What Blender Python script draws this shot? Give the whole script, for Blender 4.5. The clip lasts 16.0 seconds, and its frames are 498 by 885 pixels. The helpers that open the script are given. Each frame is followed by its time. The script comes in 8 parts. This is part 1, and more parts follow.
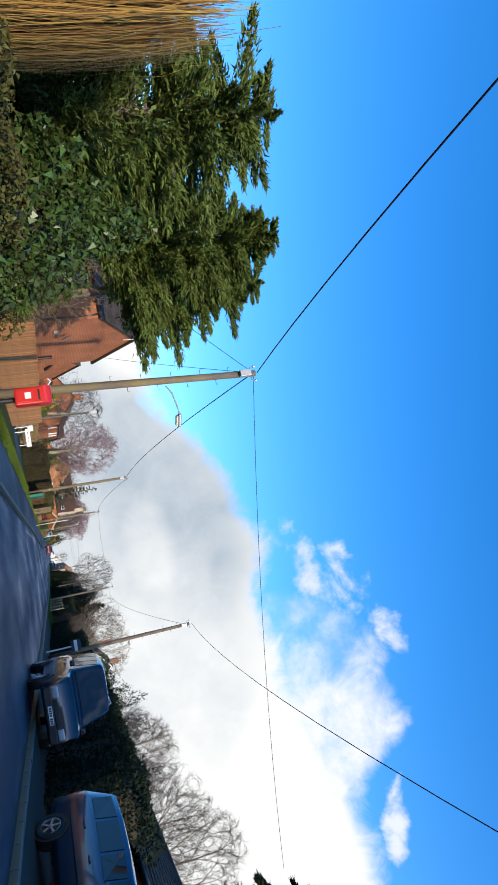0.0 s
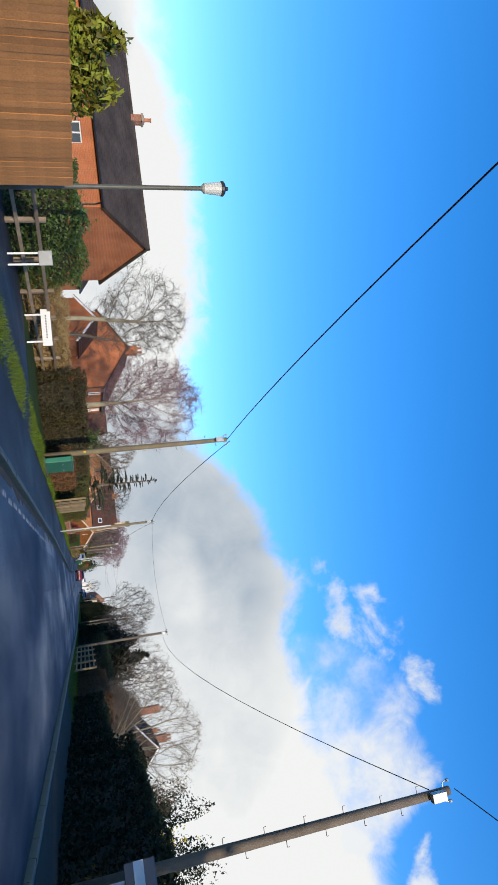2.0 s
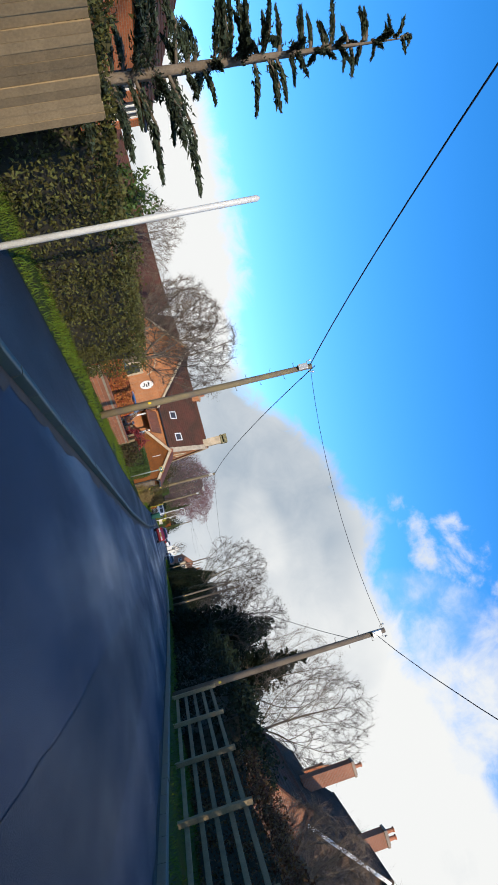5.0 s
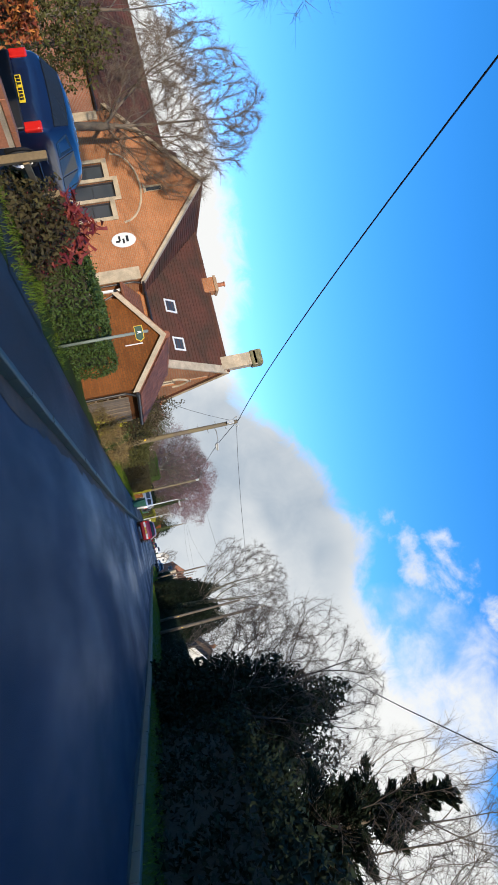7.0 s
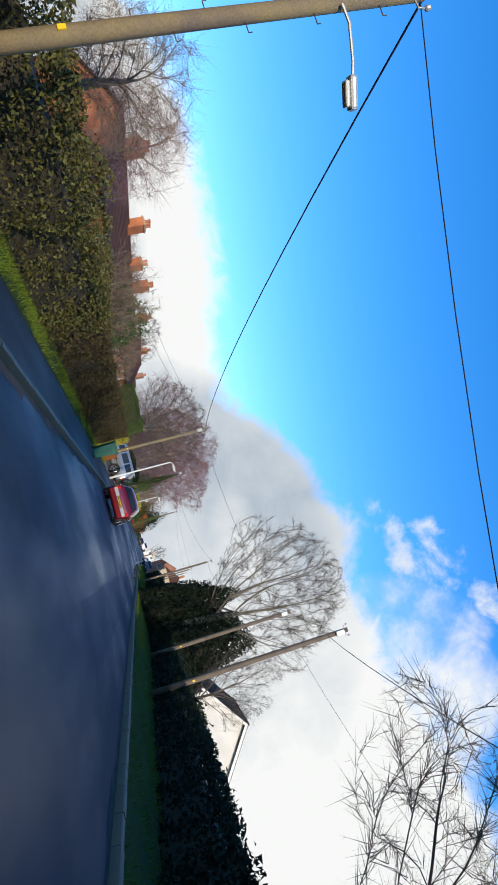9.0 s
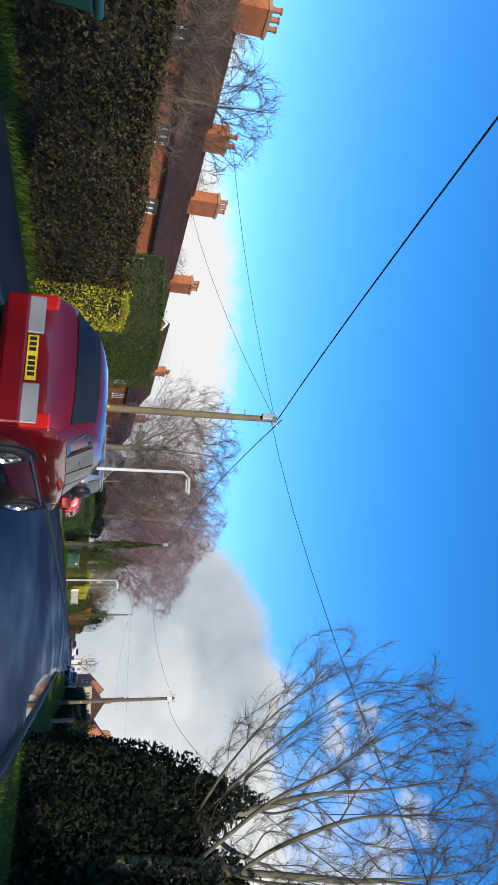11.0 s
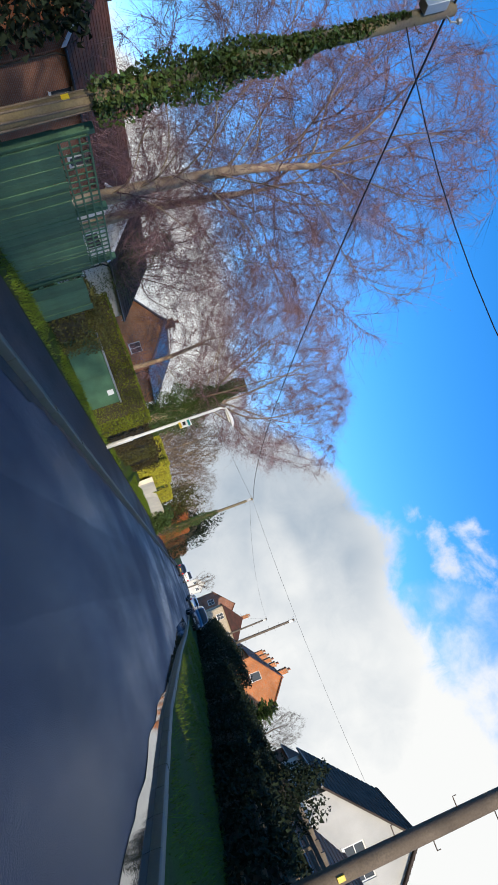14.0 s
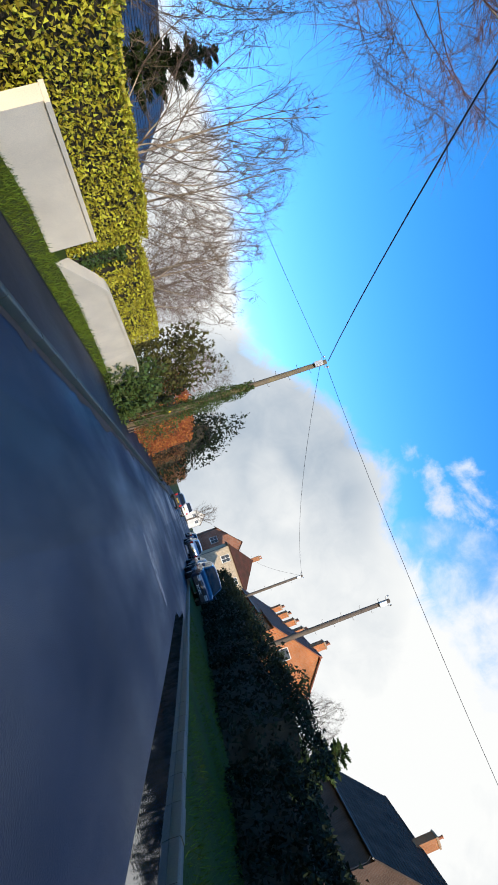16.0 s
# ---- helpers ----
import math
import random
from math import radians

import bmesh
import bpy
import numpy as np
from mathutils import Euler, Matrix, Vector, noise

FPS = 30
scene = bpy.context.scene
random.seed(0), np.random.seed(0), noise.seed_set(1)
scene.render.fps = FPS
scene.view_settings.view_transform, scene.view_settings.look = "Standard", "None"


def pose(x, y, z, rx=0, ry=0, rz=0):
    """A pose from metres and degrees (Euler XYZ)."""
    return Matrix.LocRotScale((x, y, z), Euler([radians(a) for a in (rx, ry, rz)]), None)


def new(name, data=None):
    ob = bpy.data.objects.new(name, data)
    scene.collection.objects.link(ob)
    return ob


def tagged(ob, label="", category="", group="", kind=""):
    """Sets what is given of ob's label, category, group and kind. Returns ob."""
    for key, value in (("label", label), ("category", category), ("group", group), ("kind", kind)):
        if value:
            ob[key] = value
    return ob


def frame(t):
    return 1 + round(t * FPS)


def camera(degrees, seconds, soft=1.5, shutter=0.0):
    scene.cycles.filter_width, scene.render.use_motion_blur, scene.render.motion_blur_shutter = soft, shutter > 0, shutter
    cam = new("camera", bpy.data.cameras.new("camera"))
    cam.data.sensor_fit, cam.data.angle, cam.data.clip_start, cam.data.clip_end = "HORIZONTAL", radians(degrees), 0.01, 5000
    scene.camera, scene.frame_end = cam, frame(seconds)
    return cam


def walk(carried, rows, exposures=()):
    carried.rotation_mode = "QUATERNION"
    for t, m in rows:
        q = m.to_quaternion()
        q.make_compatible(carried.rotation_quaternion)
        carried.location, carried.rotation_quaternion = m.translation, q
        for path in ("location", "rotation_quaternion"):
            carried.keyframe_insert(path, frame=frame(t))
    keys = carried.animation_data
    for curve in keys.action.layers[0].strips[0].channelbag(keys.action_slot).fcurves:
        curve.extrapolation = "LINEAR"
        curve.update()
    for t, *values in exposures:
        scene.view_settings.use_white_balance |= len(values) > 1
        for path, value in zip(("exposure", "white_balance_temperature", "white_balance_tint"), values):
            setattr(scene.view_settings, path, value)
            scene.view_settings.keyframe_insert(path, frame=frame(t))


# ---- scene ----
# the camera, held sideways in a moving car, and its way
cam = camera(42.83, 16.0, soft=1.6)
PATH = (
    (0, 0, -0, 1.18, 155.47, -69.66, -57.04),
    (0.5, 0.042, 6.589, 1.215, 147.73, -68.53, -49.66),
    (1, 0.196, 13.384, 1.217, 160.05, -71.67, -61.02),
    (1.5, 0.221, 20.265, 1.225, 171.72, -73.49, -71.09),
    (2, 0.144, 27.229, 1.232, 161.63, -73.52, -60.09),
    (2.5, 0.112, 33.954, 1.219, 139.2, -72.02, -39.95),
    (3, 0.039, 40.33, 1.219, 135.79, -76.34, -39.23),
    (3.5, -0.055, 46.583, 1.235, 123.18, -76.38, -25.24),
    (4, -0.002, 52.546, 1.223, 122.04, -73.43, -23.89),
    (6.3, 0.967, 77.928, 1.191, 126.14, -73.18, -27.41),
    (6.5, 0.976, 80.226, 1.201, 126.63, -73.84, -28.1),
    (7, 0.975, 86.017, 1.217, 129.64, -74.13, -30.41),
    (7.5, 1.071, 92.017, 1.217, 132.21, -74.98, -32.6),
    (8, 1.171, 97.946, 1.214, 123.28, -72.01, -24.38),
    (8.2, 1.208, 100.323, 1.214, 125.74, -70.62, -26.81),
    (10.3, 1.6, 126.466, 1.217, 147.44, -76.58, -48.23),
    (10.5, 1.62, 128.924, 1.218, 174.5, -76.44, -71.77),
    (10.8, 1.632, 132.642, 1.22, -167.29, -75.18, -84.92),
    (11, 1.62, 135.122, 1.221, -166.53, -75.36, -84.32),
    (11.5, 1.511, 141.221, 1.215, -155.1, -76.67, -92.64),
    (12, 1.271, 147.213, 1.209, -177.03, -79.13, -71.94),
    (12.5, 0.941, 153.467, 1.206, 146.64, -78.62, -41.71),
    (13, 0.539, 159.739, 1.211, 138.83, -74.03, -34.89),
    (13.5, 0.165, 166.074, 1.223, 123.33, -72.17, -19.6),
    (14, -0.12, 172.623, 1.231, 115.88, -68.57, -14.42),
    (14.5, -0.364, 179.327, 1.229, 114.11, -67.18, -17.2),
    (15, -0.611, 186.118, 1.214, 114.71, -70.07, -18.66),
    (15.5, -0.704, 192.868, 1.204, 112.37, -70.28, -15.98),
    (16, -0.725, 199.796, 1.206, 111.79, -70.2, -16.42),
)
walk(cam, [(t, pose(x, y, z, rx, ry, rz)) for t, x, y, z, rx, ry, rz in PATH], ((0, 0.14), (0.6, 0.12), (1.2, 0.03), (2.2, -0.08), (3.0, -0.16), (4.0, -0.08), (6.5, 0.0), (8.0, 0.04), (11.0, -0.07), (12.0, -0.04), (13.0, -0.02), (14.0, 0.04), (16, 0.08)))

# ---- sky, sun ----
SUN = Vector((5.39, -12.2, 2.94)).normalized()
sun = new("sun", bpy.data.lights.new("sun", "SUN"))
sun.data.energy, sun.data.angle, sun.data.color = 4.2, radians(0.6), (1.0, 0.87, 0.70)
sun.rotation_euler = SUN.to_track_quat("Z", "Y").to_euler()

world = bpy.data.worlds.new("sky")
scene.world = world
world.use_nodes = True
wn, wl = world.node_tree.nodes, world.node_tree.links
wn.clear()


def wnode(kind, **k):
    n = wn.new(kind)
    for key, v in k.items():
        if key == "op":
            n.operation = v
        else:
            n.inputs[int(key[1:])].default_value = v
    return n


def wmath(op, a, b=None):
    n = wn.new("ShaderNodeMath")
    n.operation = op
    for i, v in enumerate((a, b)):
        if v is None:
            continue
        if isinstance(v, (int, float)):
            n.inputs[i].default_value = v
        else:
            wl.new(v, n.inputs[i])
    return n.outputs[0]


sky = wn.new("ShaderNodeTexSky")
sky.sky_type, sky.sun_disc = "NISHITA", False
sky.sun_elevation, sky.sun_rotation = radians(20), radians(156)
sky.air_density, sky.dust_density, sky.ozone_density = 1.0, 0.3, 3.0
coord = wn.new("ShaderNodeTexCoord")
sep = wn.new("ShaderNodeSeparateXYZ")
wl.new(coord.outputs["Generated"], sep.inputs[0])
azim = wmath("MULTIPLY", wmath("ARCTAN2", sep.outputs[0], sep.outputs[1]), 180 / math.pi)
elev = wmath("MULTIPLY", wmath("ARCSINE", sep.outputs[2]), 180 / math.pi)
puff = wn.new("ShaderNodeTexNoise")
puff.inputs["Scale"].default_value, puff.inputs["Detail"].default_value, puff.inputs["Roughness"].default_value = 7.5, 8.0, 0.56
wl.new(coord.outputs["Generated"], puff.inputs["Vector"])
torn = wn.new("ShaderNodeTexNoise")
torn.inputs["Distortion"].default_value = 0.6
torn.inputs["Scale"].default_value, torn.inputs["Detail"].default_value, torn.inputs["Roughness"].default_value = 19.0, 9.0, 0.64
wl.new(coord.outputs["Generated"], torn.inputs["Vector"])
shreds = wn.new("ShaderNodeTexNoise")
shreds.inputs["Distortion"].default_value = 0.25
shreds.inputs["Scale"].default_value, shreds.inputs["Detail"].default_value, shreds.inputs["Roughness"].default_value = 13.0, 8.0, 0.6
wl.new(coord.outputs["Generated"], shreds.inputs["Vector"])
big = wn.new("ShaderNodeTexNoise")
big.inputs["Scale"].default_value, big.inputs["Detail"].default_value = 2.6, 4.0
wl.new(coord.outputs["Generated"], big.inputs["Vector"])


def by_azimuth(rows, top=40.0):
    """A height over the horizon that follows the compass direction."""
    r = wn.new("ShaderNodeValToRGB")
    r.color_ramp.interpolation = "CARDINAL"
    while len(r.color_ramp.elements) < len(rows):
        r.color_ramp.elements.new(0.5)
    for el, (a, v) in zip(r.color_ramp.elements, rows):
        el.position = (a + 180) / 360
    for el, (a, v) in zip(r.color_ramp.elements, rows):
        el.color = (v / top, v / top, v / top, 1)
    wl.new(wmath("DIVIDE", wmath("ADD", azim, 180), 360), r.inputs[0])
    return wmath("MULTIPLY", r.outputs[0], top)


def ramp01(value, lo, hi, out0=0.0, out1=1.0):
    r = wn.new("ShaderNodeMapRange")
    r.interpolation_type = "SMOOTHSTEP"
    wl.new(value, r.inputs[0])
    for k, v in enumerate((lo, hi, out0, out1)):
        r.inputs[k + 1].default_value = v
    return r.outputs[0]


# the low bank's top by compass direction, and the higher heap to the right of the road
LOW = by_azimuth(((-180, 8), (-60, 9), (-42, 10), (-37.5, 11.7), (-33, 12.6), (-28, 12.9), (-23, 12.6), (-18.5, 11.7), (-14, 10.9), (-11, 11.9), (-8, 14.0), (-5, 15.3), (-2, 16.4), (0, 17.6), (2, 19.0), (4, 18.8),
                  (6, 17.8), (9, 17.6), (12.5, 17.8), (17, 18.4), (21, 19.5), (27, 19.8), (33, 19.0), (60, 14), (180, 8)))
HIGH = by_azimuth(((-180, 1), (4, 4), (7, 19.5), (9, 22.6), (11, 24.2), (13.5, 25.8), (17, 26.0), (20, 26.4), (22.3, 24.4), (24, 21.5), (25.5, 19.8), (31, 19.6), (36, 12), (60, 4), (180, 1)))
ragged = wmath("ADD", wmath("MULTIPLY", wmath("SUBTRACT", puff.outputs[0], 0.5), 4.0), wmath("MULTIPLY", wmath("SUBTRACT", torn.outputs[0], 0.5), 3.4))
low_gap = wmath("SUBTRACT", wmath("ADD", LOW, ragged), elev)
high_gap = wmath("SUBTRACT", wmath("ADD", HIGH, wmath("MULTIPLY", ragged, 1.3)), elev)
low_bank = ramp01(low_gap, -0.5, 1.9)
high_bank = wmath("MULTIPLY", ramp01(high_gap, -0.3, 2.6), ramp01(wmath("ADD", azim, wmath("MULTIPLY", wmath("SUBTRACT", shreds.outputs[0], 0.5), 40)), 5.5, 23, 0.1, 0.96))
cover = wmath("MAXIMUM", low_bank, high_bank)
# torn loose puffs over the bank: compass direction, height, half widths, slope
for az0, el0, wa, we, slope in ((4.4, 21.2, 4.2, 1.5, 0.16), (6.3, 24.6, 4.4, 1.8, 0.2), (8.6, 23.4, 2.6, 1.6, 0.1), (12.4, 26.7, 2.6, 1.4, 0.25), (27.5, 22, 2.6, 1.0, -0.3)):
    run = wmath("SUBTRACT", azim, az0)
    rise = wmath("SUBTRACT", wmath("SUBTRACT", elev, el0), wmath("MULTIPLY", run, slope))
    away = wmath("ADD", wmath("POWER", wmath("ABSOLUTE", wmath("DIVIDE", run, wa)), 2), wmath("POWER", wmath("ABSOLUTE", wmath("DIVIDE", rise, we)), 2))
    loose = ramp01(wmath("SUBTRACT", wmath("MULTIPLY", wmath("SUBTRACT", shreds.outputs[0], 0.41), 5.5), wmath("MULTIPLY", away, 0.6)), -0.1, 1.15)
    cover = wmath("MAXIMUM", cover, wmath("MULTIPLY", loose, 0.85))
# tone inside the cloud: grey folds low over the road, white towards the edges and the sun's side
grey = wn.new("ShaderNodeMapRange")
wl.new(wmath("ADD", wmath("MULTIPLY", big.outputs[0], 1.1), wmath("ADD", wmath("MULTIPLY", puff.outputs[0], 0.35), wmath("MULTIPLY", wmath("SUBTRACT", torn.outputs[0], 0.35), 0.25))), grey.inputs[0])
grey.inputs[1].default_value, grey.inputs[2].default_value = 0.52, 1.05
tone = wn.new("ShaderNodeMix")
tone.data_type = "RGBA"
tone.inputs[6].default_value, tone.inputs[7].default_value = (3.9, 4.75, 5.7, 1), (9.3, 9.4, 9.3, 1)
bright = ramp01(azim, -6, 24, -0.05, 0.6)
west = wmath("MULTIPLY", ramp01(azim, -12, -18), ramp01(elev, 4.5, 9.0, 0.1, 0.95))
crest = wmath("MULTIPLY", ramp01(low_gap, 4.5, 0.6, 0.0, 0.3), ramp01(azim, -2, 1))
patch = wmath("ADD", wmath("POWER", wmath("DIVIDE", wmath("ADD", azim, -1.0), 3.0), 2), wmath("POWER", wmath("DIVIDE", wmath("SUBTRACT", elev, 8.2), 1.6), 2))
patch = ramp01(wmath("ADD", patch, wmath("MULTIPLY", wmath("SUBTRACT", puff.outputs[0], 0.5), 4.0)), 2.6, -0.3, 0.0, 0.32)
total = wmath("ADD", wmath("ADD", grey.outputs[0], bright), wmath("ADD", wmath("ADD", west, patch), crest))
wl.new(wmath("MAXIMUM", wmath("MINIMUM", total, 1.0), 0.0), tone.inputs[0])
deep = wn.new("ShaderNodeHueSaturation")
deep.inputs["Saturation"].default_value, deep.inputs["Value"].default_value = 1.34, 2.78
deep.inputs["Hue"].default_value = 0.507
wl.new(sky.outputs[0], deep.inputs["Color"])
both = wn.new("ShaderNodeMix")
both.data_type = "RGBA"
wl.new(cover, both.inputs[0])
wl.new(deep.outputs[0], both.inputs[6])
wl.new(tone.outputs[2], both.inputs[7])
bg = wn.new("ShaderNodeBackground")
bg.inputs["Strength"].default_value = 0.1
wl.new(both.outputs[2], bg.inputs["Color"])
wout = wn.new("ShaderNodeOutputWorld")
wl.new(bg.outputs[0], wout.inputs["Surface"])

# ---- materials ----
def mat(name, base, rough=0.7, metal=0.0, var=0.25, scale=3.0, fine=40.0, bump=0.15, alt=None, island=0.0, spec=0.5, coat=0.0, subsurf=0.0):
    """A surface with stains at a large scale, grain at a fine one and relief; alt is a second colour that the stains mix in."""
    m = bpy.data.materials.new(name)
    m.use_nodes = True
    n, l = m.node_tree.nodes, m.node_tree.links
    b = n["Principled BSDF"]
    tc = n.new("ShaderNodeTexCoord")
    n1, n2 = n.new("ShaderNodeTexNoise"), n.new("ShaderNodeTexNoise")
    n1.inputs["Scale"].default_value, n2.inputs["Scale"].default_value = scale, fine
    n1.inputs["Detail"].default_value, n2.inputs["Detail"].default_value = 5, 3
    for t in (n1, n2):
        l.new(tc.outputs["Object"], t.inputs["Vector"])
    mix = n.new("ShaderNodeMix")
    mix.data_type = "RGBA"
    c = Vector(base)
    a = Vector(alt) if alt else c * (1 - var)
    mix.inputs[6].default_value, mix.inputs[7].default_value = (*a, 1), (*(c if alt else c * (1 + var * 0.6)), 1)
    ramp = n.new("ShaderNodeMapRange")
    ramp.inputs[1].default_value, ramp.inputs[2].default_value = 0.32, 0.68
    l.new(n1.outputs[0], ramp.inputs[0])
    l.new(ramp.outputs[0], mix.inputs[0])
    hsv = n.new("ShaderNodeHueSaturation")
    l.new(mix.outputs[2], hsv.inputs["Color"])
    val = n.new("ShaderNodeMapRange")
    val.inputs[1].default_value, val.inputs[2].default_value = 0.25, 0.75
    val.inputs[3].default_value, val.inputs[4].default_value = 1 - var * 0.7, 1 + var * 0.7
    l.new(n2.outputs[0], val.inputs[0])
    out = val.outputs[0]
    if island:
        g = n.new("ShaderNodeNewGeometry")
        r = n.new("ShaderNodeMapRange")
        r.inputs[3].default_value, r.inputs[4].default_value = 1 - island, 1 + island
        l.new(g.outputs["Random Per Island"], r.inputs[0])
        mm = n.new("ShaderNodeMath")
        mm.operation = "MULTIPLY"
        l.new(out, mm.inputs[0])
        l.new(r.outputs[0], mm.inputs[1])
        out = mm.outputs[0]
        hr = n.new("ShaderNodeMapRange")
        hr.inputs[3].default_value, hr.inputs[4].default_value = 0.5 - island * 0.05, 0.5 + island * 0.05
        l.new(g.outputs["Random Per Island"], hr.inputs[0])
        l.new(hr.outputs[0], hsv.inputs["Hue"])
    l.new(out, hsv.inputs["Value"])
    l.new(hsv.outputs[0], b.inputs["Base Color"])
    b.inputs["Roughness"].default_value, b.inputs["Metallic"].default_value = rough, metal
    b.inputs["Specular IOR Level"].default_value = spec
    b.inputs["Coat Weight"].default_value = coat
    if bump:
        bp = n.new("ShaderNodeBump")
        bp.inputs["Strength"].default_value, bp.inputs["Distance"].default_value = bump, 0.02
        l.new(n2.outputs[0], bp.inputs["Height"])
        l.new(bp.outputs[0], b.inputs["Normal"])
    return m


def piece_mat(name, base, rough=0.8, spread=0.2, fine=30.0):
    """For boards, bricks and tiles that are objects of their own: each takes its own shade."""
    m = mat(name, base, rough, var=0.2, fine=fine, bump=0.25)
    n, l = m.node_tree.nodes, m.node_tree.links
    b = n["Principled BSDF"]
    src = b.inputs["Base Color"].links[0].from_socket
    oi = n.new("ShaderNodeObjectInfo")
    r = n.new("ShaderNodeMapRange")
    r.inputs[3].default_value, r.inputs[4].default_value = 1 - spread, 1 + spread
    l.new(oi.outputs["Random"], r.inputs[0])
    h = n.new("ShaderNodeHueSaturation")
    l.new(src, h.inputs["Color"])
    l.new(r.outputs[0], h.inputs["Value"])
    l.new(h.outputs[0], b.inputs["Base Color"])
    return m


def brick_mat(name, one, two, mortar, rough=0.9):
    """Brickwork in courses of 75 mm, bricks of 215 mm, with weathering."""
    m = bpy.data.materials.new(name)
    m.use_nodes = True
    n, l = m.node_tree.nodes, m.node_tree.links
    b = n["Principled BSDF"]
    uv = n.new("ShaderNodeUVMap")
    uv.uv_map = "UVMap"
    br = n.new("ShaderNodeTexBrick")
    br.inputs["Color1"].default_value, br.inputs["Color2"].default_value, br.inputs["Mortar"].default_value = (*one, 1), (*two, 1), (*mortar, 1)
    br.inputs["Scale"].default_value, br.inputs["Mortar Size"].default_value = 1.0, 0.008
    br.inputs["Brick Width"].default_value, br.inputs["Row Height"].default_value, br.inputs["Mortar Smooth"].default_value = 0.225, 0.075, 0.1
    l.new(uv.outputs[0], br.inputs["Vector"])
    tc = n.new("ShaderNodeTexCoord")
    n1, n2 = n.new("ShaderNodeTexNoise"), n.new("ShaderNodeTexNoise")
    n1.inputs["Scale"].default_value, n2.inputs["Scale"].default_value, n1.inputs["Detail"].default_value = 0.7, 22, 6
    l.new(tc.outputs["Object"], n1.inputs["Vector"])
    l.new(tc.outputs["Object"], n2.inputs["Vector"])
    r1 = n.new("ShaderNodeMapRange")
    r1.inputs[1].default_value, r1.inputs[2].default_value, r1.inputs[3].default_value, r1.inputs[4].default_value = 0.3, 0.7, 0.72, 1.2
    l.new(n1.outputs[0], r1.inputs[0])
    r2 = n.new("ShaderNodeMapRange")
    r2.inputs[1].default_value, r2.inputs[2].default_value, r2.inputs[3].default_value, r2.inputs[4].default_value = 0.25, 0.75, 0.75, 1.25
    l.new(n2.outputs[0], r2.inputs[0])
    mm = n.new("ShaderNodeMath")
    mm.operation = "MULTIPLY"
    l.new(r1.outputs[0], mm.inputs[0])
    l.new(r2.outputs[0], mm.inputs[1])
    h = n.new("ShaderNodeHueSaturation")
    l.new(br.outputs["Color"], h.inputs["Color"])
    l.new(mm.outputs[0], h.inputs["Value"])
    l.new(h.outputs[0], b.inputs["Base Color"])
    bp = n.new("ShaderNodeBump")
    bp.inputs["Strength"].default_value, bp.inputs["Distance"].default_value, bp.invert = 0.5, 0.01, True
    l.new(br.outputs["Fac"], bp.inputs["Height"])
    l.new(bp.outputs[0], b.inputs["Normal"])
    b.inputs["Roughness"].default_value = rough
    b.inputs["Specular IOR Level"].default_value = 0.2
    return m


def asphalt_mat(name, base, wet):
    """Tarmac: chippings, patched tone, and damp to flooded places where wet is above 0."""
    m = mat(name, base, 0.8, var=0.3, scale=0.35, fine=90, bump=0.35, spec=0.22)
    n, l = m.node_tree.nodes, m.node_tree.links
    b = n["Principled BSDF"]
    tc = n.new("ShaderNodeTexCoord")
    w = n.new("ShaderNodeTexNoise")
    w.inputs["Scale"].default_value, w.inputs["Detail"].default_value = 0.35, 6
    mp = n.new("ShaderNodeMapping")
    mp.inputs["Scale"].default_value = (1.0, 0.35, 1.0)
    l.new(tc.outputs["Object"], mp.inputs[0])
    l.new(mp.outputs[0], w.inputs["Vector"])
    r = n.new("ShaderNodeMapRange")
    r.inputs[1].default_value, r.inputs[2].default_value = 0.38, 0.66
    r.inputs[3].default_value, r.inputs[4].default_value = 0.85 - 0.18 * wet, 0.85 - 0.55 * wet
    l.new(w.outputs[0], r.inputs[0])
    l.new(r.outputs[0], b.inputs["Roughness"])
    return m


def car_mat(name, base, metal=0.35):
    m = mat(name, base, 0.28, metal, var=0.06, scale=1.5, fine=300, bump=0.0, coat=1.0)
    m.node_tree.nodes["Principled BSDF"].inputs["Coat Roughness"].default_value = 0.04
    return m


def glass_mat(name, tint, alpha_rough=0.03, through_share=0.35):
    m = bpy.data.materials.new(name)
    m.use_nodes = True
    n, l = m.node_tree.nodes, m.node_tree.links
    b = n["Principled BSDF"]
    b.inputs["Base Color"].default_value = (*tint, 1)
    b.inputs["Roughness"].default_value = alpha_rough
    b.inputs["IOR"].default_value = 1.5
    b.inputs["Transmission Weight"].default_value = through_share
    return m


def water_mat(name):
    m = mat(name, (0.02, 0.022, 0.025), 0.02, var=0.2, scale=2, fine=14, bump=0.03, spec=1.0)
    m.node_tree.nodes["Principled BSDF"].inputs["IOR"].default_value = 1.6
    return m


# the blue in this base colour stands in for reflected sky
ASPHALT = asphalt_mat("road tarmac tinted sky blue", (0.010, 0.020, 0.043), 1.0)
PATHTAR = asphalt_mat("footway tarmac", (0.024, 0.025, 0.028), 0.7)
PUDDLE = water_mat("standing water")
KERB = mat("kerb concrete", (0.085, 0.08, 0.065), 0.6, var=0.35, scale=2, fine=60, bump=0.3, alt=(0.10, 0.11, 0.05))
GRASSBED = mat("turf", (0.05, 0.08, 0.010), 0.95, var=0.4, scale=0.8, fine=30, bump=0.5, alt=(0.05, 0.055, 0.02), spec=0.08)
GRASS = mat("grass blades", (0.085, 0.125, 0.012), 0.8, var=0.2, island=0.4, bump=0, spec=0.15)
EARTH = mat("leaf litter and earth", (0.13, 0.09, 0.05), 0.95, var=0.4, scale=1.5, fine=50, bump=0.5)
